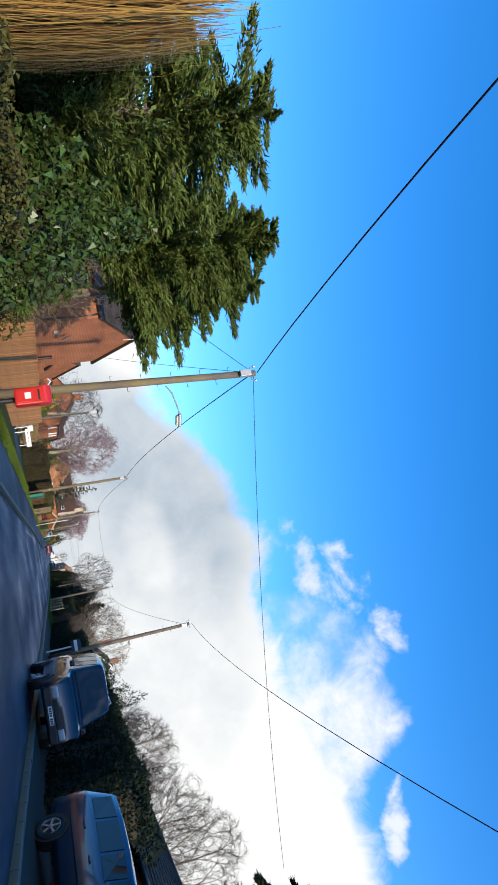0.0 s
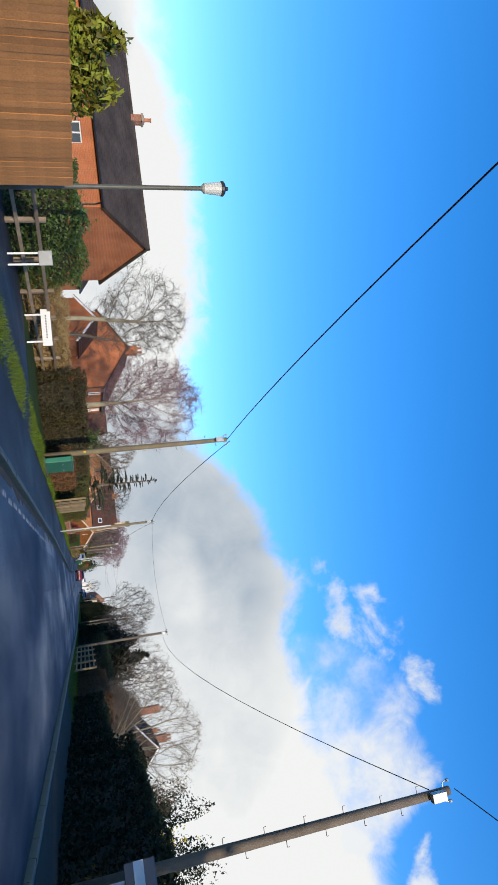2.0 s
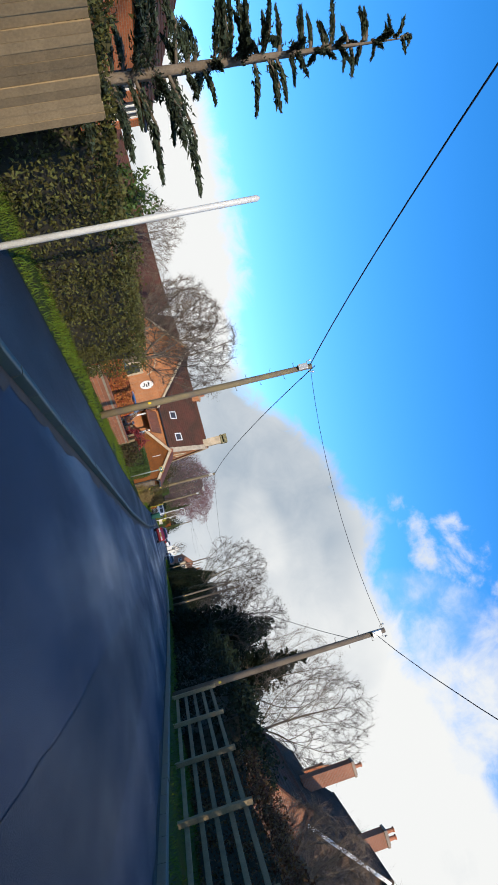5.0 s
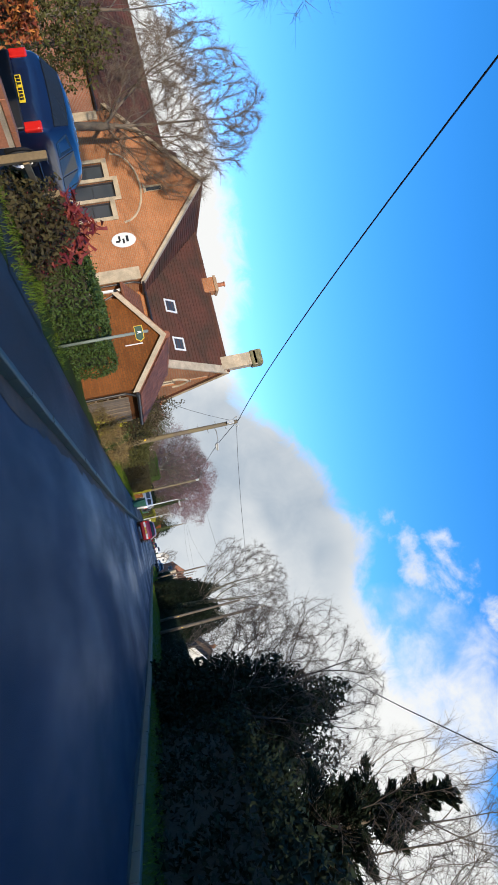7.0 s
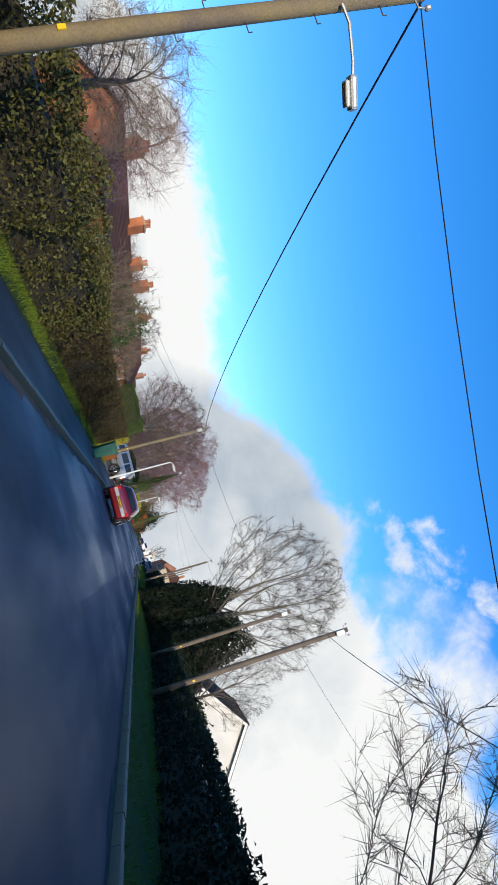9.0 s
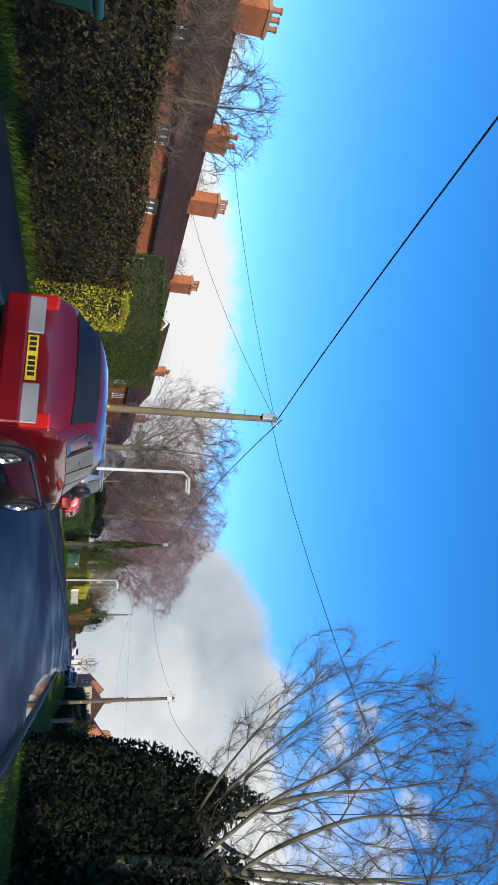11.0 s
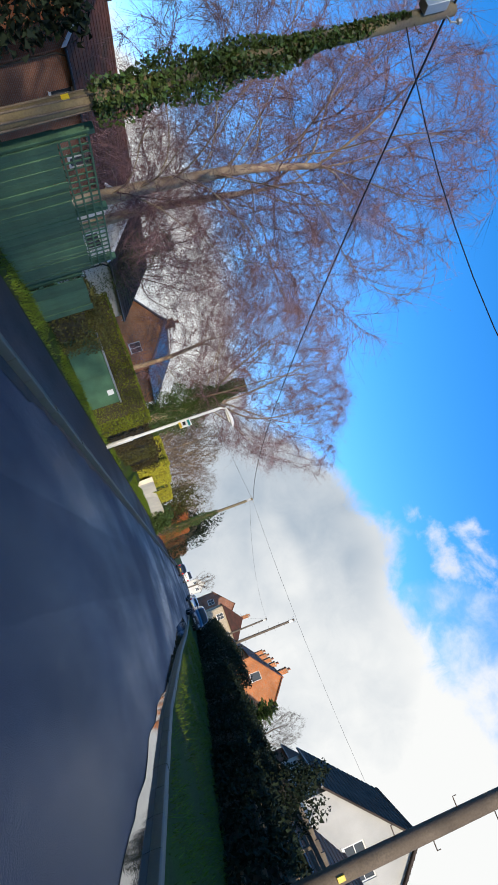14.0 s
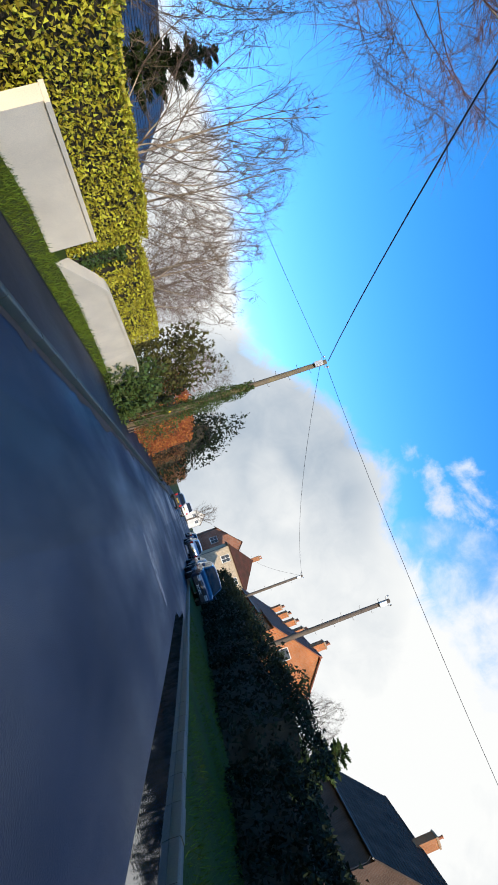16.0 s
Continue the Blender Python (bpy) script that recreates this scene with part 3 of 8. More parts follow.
def colonise(seed, height, R, base, leader, up, stems, lean, marks, step):
    """A branching skeleton that grows into an uneven egg of a crown: places, parents. Wood grows towards the nearest free room."""
    g = np.random.default_rng(seed)
    top, low = height, height * base
    q = g.uniform(0, 1, marks * 3) ** (0.8 if up > 0.4 else 0.95)
    peak = 0.42 + 0.16 * min(max(up, 0), 1)
    prof = np.where(q < peak, np.sin(np.pi / 2 * np.clip(q / peak, 0, 1)) ** 0.75, np.cos(np.pi / 2 * np.clip((q - peak) / (1 - peak), 0, 1)) ** 0.7)
    a = g.uniform(0, 2 * np.pi, marks * 3)
    k1, k2, k3 = g.uniform(0, 6.3, 3)
    lob = 0.94 + 0.09 * np.sin(3 * a + 5 * q + k1) + 0.08 * np.sin(5 * a - 7 * q + k2) + 0.07 * np.sin(2 * a + 11 * q + k3)
    r = R * (0.12 + 0.88 * prof) * lob * np.sqrt(g.uniform(0.04, 1, marks * 3))
    pts = np.stack([r * np.cos(a), r * np.sin(a), low + (top - low) * q], 1)
    # gaps between the boughs
    hole = np.sin(pts[:, 0] * 2.1 + k1) + np.sin(pts[:, 1] * 2.3 + k2) + np.sin(pts[:, 2] * 1.9 + k3)
    pts = pts[hole > -1.15][:marks]
    pos, par = [], []
    for s in range(stems):
        an = 2 * np.pi * (s + 0.5 * g.random()) / stems + k1
        out = 0.0 if stems == 1 else 0.35 * R / height
        d = np.array([lean[0] + out * np.cos(an), lean[1] + out * np.sin(an), 1.0])
        p, last = np.array([0, 0, -0.15]), -1
        n = max(2, int(height * leader / step))
        for i in range(n):
            pos.append(p)
            par.append(last)
            last = len(pos) - 1
            d = d + np.array([g.normal(0, 0.035), g.normal(0, 0.035), 0.0])
            p = p + d / np.linalg.norm(d) * step
    pos = np.array(pos)
    par = list(par)
    d2 = ((pts[:, None, :] - pos[None]) ** 2).sum(2)
    near, dist = d2.argmin(1), d2.min(1)
    reach = (max(R, height * (1 - base)) * 0.8) ** 2
    kill = (step * 1.1) ** 2
    for it in range(140):
        live = (dist > kill) & (dist < reach)
        if live.sum() < 4:
            break
        idx = near[live]
        v = pts[live] - pos[idx]
        v /= np.linalg.norm(v, axis=1)[:, None] + 1e-9
        acc = np.zeros((len(pos), 3))
        np.add.at(acc, idx, v)
        who = np.unique(idx)
        d = acc[who]
        d /= np.linalg.norm(d, axis=1)[:, None] + 1e-9
        back = np.array([pos[i] - pos[par[i]] if par[i] >= 0 else (0, 0, step) for i in who]) / step
        d = d + back * 1.25 + g.normal(0, 0.17, d.shape) + np.array([0, 0, 0.10 + 0.18 * up])
        d /= np.linalg.norm(d, axis=1)[:, None] + 1e-9
        fresh = pos[who] + d * step
        o = len(pos)
        pos = np.vstack([pos, fresh])
        par += list(who)
        n2 = ((pts[:, None, :] - fresh[None]) ** 2).sum(2)
        j, m = n2.argmin(1), n2.min(1)
        # a node that made no headway is retired, so that the wood never stalls
        better = m < dist
        stuck = live & ~better
        near = np.where(better, o + j, near)
        dist = np.where(better, m, dist)
        dist = np.where(stuck & np.isin(near, who) & (g.random(len(dist)) < 0.5), 0.0, dist)
    return pos, np.array(par)


def bare_tree(label, x, y, seed, height, r0, bark, twig, twigs=0, twig_len=0.5, droop=0.0, z=0.0, thick=0.006, cat="tree", R=None, base=0.25, limbs=0, lean=(0, 0), stems=1, up=0.35, rough=1.0, leader=None, wood=None):
    """A leafless tree: trunk, forking limbs that fill a crown, and fine twigs along the outer wood."""
    R = R or height * 0.36
    g = np.random.default_rng(seed + 500)
    far = thick > 0.012
    t = thing("tree", label, cat, pose(x, y, z))
    leader = leader or (0.78 if droop > 0.05 and stems == 1 else 0.42)
    step = (0.55 if far else 0.32) * max(0.7, min(1.3, height / 9))
    pos, par = colonise(seed, height, R, base, leader, up, stems, lean, 420 if far else int((1500 + 40 * (limbs or 20)) * (1.5 if droop > 0.2 else 1.0)), step)
    n = len(pos)
    tip = 0.0042 if not far else 0.02
    area = np.zeros(n)
    kids = [[] for _ in range(n)]
    for i in range(n - 1, -1, -1):
        if area[i] == 0:
            area[i] = tip ** 2.3
        if par[i] >= 0:
            area[par[i]] += area[i]
            kids[par[i]].append(i)
    rad = area ** (1 / 2.3)
    root = rad[par < 0].max()
    share = np.clip((rad - tip) / max(root - tip, 1e-3), 0, 1)
    rad = tip + (rad - tip) * (1 + (max((r0 - tip) / max(root - tip, 1e-3), 0.3) - 1) * share ** 0.8)
    trunks, boughs, fine = [], [], []
    starts = [i for i in range(n) if par[i] < 0]
    while starts:
        i = starts.pop()
        line = [i] if par[i] < 0 else [par[i], i]
        while kids[i]:
            order = sorted(kids[i], key=lambda c: -area[c])
            starts += order[1:]
            i = order[0]
            line.append(i)
        pts = [Vector(pos[c]) for c in line]
        rr = [float(rad[c]) for c in line]
        if len(pts) > 2:
            pts = [pts[0]] + [(pts[k - 1] + pts[k] * 2 + pts[k + 1]) / 4 for k in range(1, len(pts) - 1)] + [pts[-1]]
        if len(line) > 1:
            rr[0] = min(rr[0], rr[1] * 1.15)
            (trunks if rr[0] > r0 * 0.55 else boughs if rr[0] > 0.02 else fine).append((pts, rr, 1))
    mesh_part("trunk", line_mesh(trunks, 9), bark, t, smooth=True)
    if boughs:
        mesh_part("limb_work", line_mesh(boughs, 5), bark, t, smooth=True)["kind"] = "stuff"
    if fine:
        mesh_part("branch_work", line_mesh(fine, 3), wood or twig, t)["kind"] = "stuff"
    if twigs:
        k = int(twigs * (0.55 if far else 0.85))
        ok = np.flatnonzero((rad < (0.06 if far else 0.012 + 0.03 * droop)) & (par >= 0))
        i = g.choice(ok, k)
        u = g.uniform(0, 1, (k, 1))
        a0, b0 = pos[par[i]], pos[i]
        a = a0 * (1 - u) + b0 * u
        d = b0 - a0
        d /= np.linalg.norm(d, axis=1)[:, None] + 1e-9
        d = d + g.normal(0, 0.62 + 1.0 * droop, (k, 3))
        d[:, 2] += 0.10 + 0.2 * up - droop * 1.3
        d /= np.linalg.norm(d, axis=1)[:, None]
        L = twig_len * (1 + 1.3 * droop) * g.uniform(0.3, 1.15, (k, 1))
        bend = g.normal(0, 0.12, (k, 3)) * L
        bend[:, 2] -= droop * 0.5 * L[:, 0]
        m = a + d * L * 0.55
        b = a + d * L + bend
        s = np.cross(d, g.normal(size=(k, 3)))
        s /= np.linalg.norm(s, axis=1)[:, None] + 1e-9
        s *= thick * (0.66 - 0.48 * droop)
        # a twig with a side shoot
        c = m + (b - m) * 0.35 + g.normal(0, 0.22, (k, 3)) * L
        v = np.stack([a - s, a + s, b, m - s * 0.5, m + s * 0.5, c], 1).reshape(-1, 3)
        o = np.arange(k)[:, None] * 6
        f = np.concatenate([o + [0, 1, 2], o + [3, 4, 5]])
        mesh_part("twig_haze", quads(v, f), twig, t, "haze of fine bare twigs")["kind"] = "stuff"
    return t


def conifer(label, x, y, height, width, leaf, n, seed=1, size=0.16, droop=0.25, bare=0.05, z=0.0, gap=0.5, power=1.0, tiers=46, bark=BARK, long=3.0, deep=0.35):
    """An evergreen of drooping sprays on real branches round a tapered trunk, with gaps between them."""
    rnd = random.Random(seed)
    t = thing("conifer", label, "tree", pose(x, y, z))
    rows = [([Vector((0, 0, -0.1)), Vector((0, 0, height * 0.5)), Vector((0.05, 0, height * 0.97))], [width * 0.032, width * 0.024, 0.01], 0)]
    tips = []
    for i in range(tiers):
        s = bare + (1 - bare) * ((i + rnd.random()) / tiers)
        L = width / 2 * ((1 - s) ** power * 0.93 + 0.07) * rnd.uniform(0.55, 1.15) * (1.3 if rnd.random() < 0.2 else 1.0)
        a = rnd.uniform(0, 2 * math.pi)
        p = Vector((0, 0, s * height))
        out = Vector((math.cos(a), math.sin(a), 0))
        pts = [p, p + out * L * 0.5 + Vector((0, 0, 0.12 * L)), p + out * L + Vector((0, 0, -droop * L))]
        rows.append((pts, [0.03, 0.02, 0.006], 1))
        tips.append((pts, L))
    mesh_part("trunk", line_mesh(rows, 5), bark, t)
    w = np.array([L for _, L in tips])
    base = np.array([[tuple(q) for q in pts] for pts, _ in tips])

    def place(k):
        j = RNG.choice(len(tips), k, p=w / w.sum())
        u = RNG.uniform(0.12, 1.0, k) ** 0.8
        a, b, c = base[j, 0], base[j, 1], base[j, 2]
        u_ = u[:, None]
        p = (1 - u_) ** 2 * a + 2 * u_ * (1 - u_) * b + u_ ** 2 * c
        fan = w[j] * gap * (1.05 - u) ** 0.6
        p += RNG.normal(0, 0.33, (k, 3)) * fan[:, None] * [1, 1, deep]
        p[:, 2] -= np.abs(RNG.normal(0, 0.12, k)) * w[j] * max(droop, 0) * 2
        p[:, 2] = np.maximum(p[:, 2], 0.05)
        way = 2 * (1 - u_) * (b - a) + 2 * u_ * (c - b)
        way /= np.linalg.norm(way, axis=1)[:, None] + 1e-9
        way += (p - ((1 - u_) ** 2 * a + 2 * u_ * (1 - u_) * b + u_ ** 2 * c)) / (fan[:, None] + 0.05) * 0.9
        way[:, 2] -= droop
        return p, way

    mesh_part("foliage", leaves(n, place, size, flat=0.3, long=long), leaf, t)
    return t


def shrub(label, x, y, w, d, h, leaf, n, size=0.06, z=0.0, name="shrub", cat="shrub", rag=0.3, long=1.6, stems=True, low=0.0):
    """A rounded, uneven bush of leaves on forking stems."""
    t = thing(name, label, cat, pose(x, y, z))
    off = RNG.uniform(0, 30)

    def place(k):
        q = RNG.normal(size=(k, 3))
        q /= np.linalg.norm(q, axis=1)[:, None]
        q[:, 2] = np.abs(q[:, 2]) if low == 0 else q[:, 2]
        r = 1 - np.abs(RNG.normal(0, 0.16, k)) + lump(q * 3, 1.0, rag, off)
        p = q * r[:, None] * [w / 2, d / 2, h * (1 if low == 0 else 0.5)]
        if low:
            p[:, 2] += h * 0.5
        p[:, 2] = np.maximum(p[:, 2], 0.03)
        return p

    # dense bushes get a dark solid lump as painted inner shade
    if leaf is LEAF_SHADED or leaf is LEAF_HOLLY:
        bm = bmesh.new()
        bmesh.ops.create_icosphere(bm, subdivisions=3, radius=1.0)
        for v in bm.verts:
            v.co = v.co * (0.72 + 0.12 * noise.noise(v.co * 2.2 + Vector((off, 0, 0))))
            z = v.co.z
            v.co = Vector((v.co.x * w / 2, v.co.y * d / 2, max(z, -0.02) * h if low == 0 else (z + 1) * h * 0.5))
        part("shade_core", bm, CORE, t, "solid core coloured as the inner shade")
    mesh_part("foliage", leaves(n, place, size, long=long), leaf, t)
    if stems:
        rows = tree_lines(int(off * 10), h * 0.85, 0.05, fork=0.6, levels=3, spread=0.8, kids=(3, 4))
        me = line_mesh(rows, 4)
        co = np.empty(len(me.vertices) * 3, np.float32)
        me.vertices.foreach_get("co", co)
        co = co.reshape(-1, 3)
        co[:, 0] *= min(1.0, w / h * 0.7)
        co[:, 1] *= min(1.6, d / h * 0.7)
        me.vertices.foreach_set("co", co.ravel())
        mesh_part("stem_work", me, CORE, t)["kind"] = "stuff"
    return t


def wall_face(bm, p, u, wide, high, holes=(), deep=0.12, top=None):
    """A wall's outer face from corner p along u, with holes (a, z, w, h) and their reveals; top(a) gives a gable's height."""
    u, n = Vector(u).normalized(), None
    n = Vector((u.y, -u.x, 0))
    uvl = (bm.loops.layers.uv.get("UVMap") or bm.loops.layers.uv.new("UVMap"))
    p = Vector(p)

    def face(c):
        vs = [bm.verts.new(p + u * a + Vector((0, 0, z)) - n * dd) for a, z, dd in c]
        f = bm.faces.new(vs)
        for lp, (a, z, dd) in zip(f.loops, c):
            lp[uvl].uv = (a + dd, z + p.z)
        return f

    ridge = top[0][1] if top else high
    mid = top[0][0] if top else wide / 2
    xs = sorted({0.0, wide, *(h[0] for h in holes), *(h[0] + h[2] for h in holes)})
    zs = sorted({0.0, high, ridge, *(h[1] for h in holes), *(h[1] + h[3] for h in holes)})

    def clipped(poly):
        """The part of a face under the gable's two slopes."""
        for s in (1, -1):
            def over(q):
                run = q[0] if s == 1 else wide - q[0]
                full = mid if s == 1 else wide - mid
                return q[1] - (high + (ridge - high) * run / full)
            out = []
            for q, r in zip(poly, poly[1:] + poly[:1]):
                fq, fr = over(q), over(r)
                if fq <= 1e-6:
                    out.append(q)
                if (fq < -1e-6 and fr > 1e-6) or (fq > 1e-6 and fr < -1e-6):
                    k = fq / (fq - fr)
                    out.append((q[0] + (r[0] - q[0]) * k, q[1] + (r[1] - q[1]) * k, 0))
            poly = out
            if len(poly) < 3:
                return []
        return poly

    for x0, x1 in zip(xs, xs[1:]):
        for z0, z1 in zip(zs, zs[1:]):
            mx, mz = (x0 + x1) / 2, (z0 + z1) / 2
            if not any(a < mx < a + w and z < mz < z + h for a, z, w, h in holes):
                c = [(x0, z0, 0), (x1, z0, 0), (x1, z1, 0), (x0, z1, 0)]
                if z1 > high + 1e-6:
                    c = clipped(c) if top else []
                if len(c) >= 3:
                    face(c)
    for a, z, w, h in holes:
        for c in (((a, z, 0), (a, z + h, 0), (a, z + h, deep), (a, z, deep)), ((a + w, z + h, 0), (a + w, z, 0), (a + w, z, deep), (a + w, z + h, deep)),
                  ((a, z + h, 0), (a + w, z + h, 0), (a + w, z + h, deep), (a, z + h, deep)), ((a + w, z, 0), (a, z, 0), (a, z, deep), (a + w, z, deep))):
            face(c)


def window(parent, p, u, w, h, cols=2, rows=1, deep=0.1, frame_m=WHITE, sill=True):
    """A casement in its opening: frame, glazing bars, panes, sill."""
    u = Vector(u).normalized()
    n = Vector((u.y, -u.x, 0))
    m = Matrix((u, -n, (0, 0, 1))).transposed().to_4x4()
    m.translation = Vector(p) - n * deep
    ob = new("window")
    ob.parent, ob.matrix_basis = parent, m
    bm = bmesh.new()
    f = 0.06
    for d in ((0, 0, 0, f, 0.06, h), (w - f, 0, 0, w, 0.06, h), (f, 0, 0, w - f, 0.06, f), (f, 0, h - f, w - f, 0.06, h)):
        box(bm, d[0], d[1] - 0.05, d[2], d[3], d[4] - 0.05, d[5])
    for i in range(1, cols):
        box(bm, w * i / cols - 0.03, -0.045, f, w * i / cols + 0.03, 0.005, h - f)
    for i in range(1, rows):
        box(bm, f, -0.04, h * i / rows - 0.015, w - f, 0.004, h * i / rows + 0.015)
    part("frame", bm, frame_m, ob)
    bm = bmesh.new()
    box(bm, f * 0.8, 0.0, f * 0.8, w - f * 0.8, 0.012, h - f * 0.8)
    part("pane", bm, GLASS, ob)
    if sill:
        bm = bmesh.new()
        box(bm, -0.05, -deep - 0.05, -0.06, w + 0.05, 0.0, -0.002, bevel=0.006)
        part("sill", bm, frame_m if frame_m is WHITE else STONE, ob)
    return ob


def roof_slope(bm, a, b, c, d, course=0.28, thick=0.09, step=0.022, col=0.0):
    """A tiled slope from eave a-b to ridge d-c in overlapping courses, each a little proud of the next."""
    a, b, c, d = map(Vector, (a, b, c, d))
    n = (b - a).cross(d - a).normalized()
    rows = max(2, round((d - a).length / course))
    prev = None
    for i in range(rows):
        s0, s1 = i / rows, (i + 1) / rows
        l0, l1, r0, r1 = a.lerp(d, s0), a.lerp(d, s1), b.lerp(c, s0), b.lerp(c, s1)
        q = [bm.verts.new(l0 + n * (thick + step)), bm.verts.new(r0 + n * (thick + step)), bm.verts.new(r1 + n * thick), bm.verts.new(l1 + n * thick)]
        bm.faces.new(q)
        low = [prev[3], prev[2]] if prev else [bm.verts.new(l0), bm.verts.new(r0)]
        prev = q
        bm.faces.new((low[0], low[1], q[1], q[0]))
        if i == 0:
            foot = low
    back = [bm.verts.new(c), bm.verts.new(d)]
    bm.faces.new((foot[1], foot[0], back[1], back[0]))
    bm.faces.new((back[0], back[1], prev[3], prev[2]))
    for x, y in ((a, d), (c, b)):
        bm.faces.new([bm.verts.new(v) for v in (x, y, y + n * thick, x + n * thick)])
    bmesh.ops.remove_doubles(bm, verts=bm.verts[:], dist=0.0005)


def gable_house(label, m, L, W, eave, ridge, brick, tile, holes=None, over=0.25, chimneys=(), barge=WHITE, name="house", gut=True, category="house", hip=(0, 0), panes=None, course=0.28, z0=-0.3):
    """A house with its ridge along its own y (0..L), gables at y 0 and L, width W in x (0..W).
    holes: side -> openings (along, sill, width, height, cols, rows); sides: front (y=0), back, west (x=0), east (x=W)."""
    t = thing(name, label, category, m)
    holes = holes or {}
    bm = bmesh.new()
    sides = {"front": ((0, 0, z0), (1, 0, 0), W), "east": ((W, 0, z0), (0, 1, 0), L), "back": ((W, L, z0), (-1, 0, 0), W), "west": ((0, L, z0), (0, -1, 0), L)}
    for s, (p, u, wide) in sides.items():
        hs = [(a, z - z0, w, h) for a, z, w, h, *_ in holes.get(s, ())]
        gab = ((W / 2, ridge - z0),) if s in ("front", "back") and not hip[0 if s == "front" else 1] else None
        wall_face(bm, p, u, wide, eave - z0, hs, top=gab)
    part("wall", bm, brick, t)
    for s, (p, u, wide) in sides.items():
        for a, z, w, h, *cr in holes.get(s, ()):
            q = Vector(p) + Vector(u) * a
            q.z = z
            window(t, q, u, w, h, *(cr or (2, 1)))
    k = (ridge - eave) / (W / 2)
    e = eave - over * k
    bm = bmesh.new()
    h0, h1 = hip
    roof_slope(bm, (-over, L + over, e), (-over, -over, e), (W / 2, -over + h0 * (W / 2 + over), ridge), (W / 2, L + over - h1 * (W / 2 + over), ridge), course)
    roof_slope(bm, (W + over, -over, e), (W + over, L + over, e), (W / 2, L + over - h1 * (W / 2 + over), ridge), (W / 2, -over + h0 * (W / 2 + over), ridge), course)
    if h0:
        roof_slope(bm, (-over, -over, e), (W + over, -over, e), (W / 2 + 0.01, -over + h0 * (W / 2 + over), ridge), (W / 2 - 0.01, -over + h0 * (W / 2 + over), ridge), course)
    if h1:
        roof_slope(bm, (W + over, L + over, e), (-over, L + over, e), (W / 2 - 0.01, L + over - h1 * (W / 2 + over), ridge), (W / 2 + 0.01, L + over - h1 * (W / 2 + over), ridge), course)
    roof = part("roof", bm, tile, t)
    bm = bmesh.new()
    y = -over + h0 * (W / 2 + over)
    y1 = L + over - h1 * (W / 2 + over)
    n = max(2, int((y1 - y) / 0.45))
    for i in range(n):
        a, b = y + (y1 - y) * i / n, y + (y1 - y) * (i + 0.97) / n
        tube(bm, ((W / 2, a, ridge + 0.06), (W / 2, b, ridge + 0.065)), (0.13, 0.12), 8)
    part("ridge_tiles", bm, tile, roof)
    if barge:
        for yy, on in ((-over - 0.02, not h0), (L + over - 0.01, not h1)):
            if on:
                bm = bmesh.new()
                for sx in (0, W):
                    o = -over if sx == 0 else W + over
                    vs = [(o, e - 0.12), (o, e + 0.07), (W / 2, ridge + 0.07), (W / 2, ridge - 0.12)]
                    for yq in (yy, yy + 0.03):
                        bm.faces.new([bm.verts.new((x, yq, z)) for x, z in vs])
                    for (xa, za), (xb, zb) in zip(vs, vs[1:] + vs[:1]):
                        bm.faces.new([bm.verts.new(v) for v in ((xa, yy, za), (xb, yy, zb), (xb, yy + 0.03, zb), (xa, yy + 0.03, za))])
                part("bargeboard", bm, barge, t)
    if gut:
        for x in (-over - 0.06, W + over + 0.06):
            bm = bmesh.new()
            tube(bm, ((x, -over, e + 0.02), (x, L + over, e + 0.02)), 0.06, 8)
            part("gutter", bm, BLACKPVC, t)
            bm = bmesh.new()
            xx = 0 - 0.06 if x < 0 else W + 0.06
            tube(bm, ((x, 0.12, e), (xx, 0.12, e - 0.35), (xx, 0.12, 0)), 0.04, 8)
            part("downpipe", bm, BLACKPVC, t)
    for cx, cy, w, d, z0, z1, pots, cm in chimneys:
        chimney(t, cx, cy, w, d, z0, z1, pots, cm)
    return t


def chimney(t, cx, cy, w, d, z0, z1, pots, cm):
    bm = bmesh.new()
    for p, u, wide in (((cx - w / 2, cy - d / 2, z0), (1, 0, 0), w), ((cx + w / 2, cy - d / 2, z0), (0, 1, 0), d), ((cx + w / 2, cy + d / 2, z0), (-1, 0, 0), w), ((cx - w / 2, cy + d / 2, z0), (0, -1, 0), d)):
        wall_face(bm, p, u, wide, z1 - z0)
    st = part("chimney", bm, cm, t)
    bm = bmesh.new()
    box(bm, cx - w / 2 - 0.05, cy - d / 2 - 0.05, z1, cx + w / 2 + 0.05, cy + d / 2 + 0.05, z1 + 0.12, 0.01)
    box(bm, cx - w / 2 + 0.02, cy - d / 2 + 0.02, z1 + 0.12, cx + w / 2 - 0.02, cy + d / 2 - 0.02, z1 + 0.17, 0.02)
    part("cap", bm, STONE if cm is STONE else cm, st)
    for i in range(pots):
        s = (i + 0.5) / pots - 0.5
        bm = bmesh.new()
        lathe(bm, ((0.12, z1 + 0.15), (0.1, z1 + 0.3), (0.095, z1 + 0.48), (0.125, z1 + 0.5), (0.125, z1 + 0.55), (0.08, z1 + 0.55)), 10, (cx + (s * w if w >= d else 0), cy + (s * d if d > w else 0)))
        part("chimney_pot", bm, CLAY, st)

# ---- ground, road, footways ----
def line_at(table, y):
    return float(np.interp(y, [r[0] for r in table], [r[1] for r in table]))


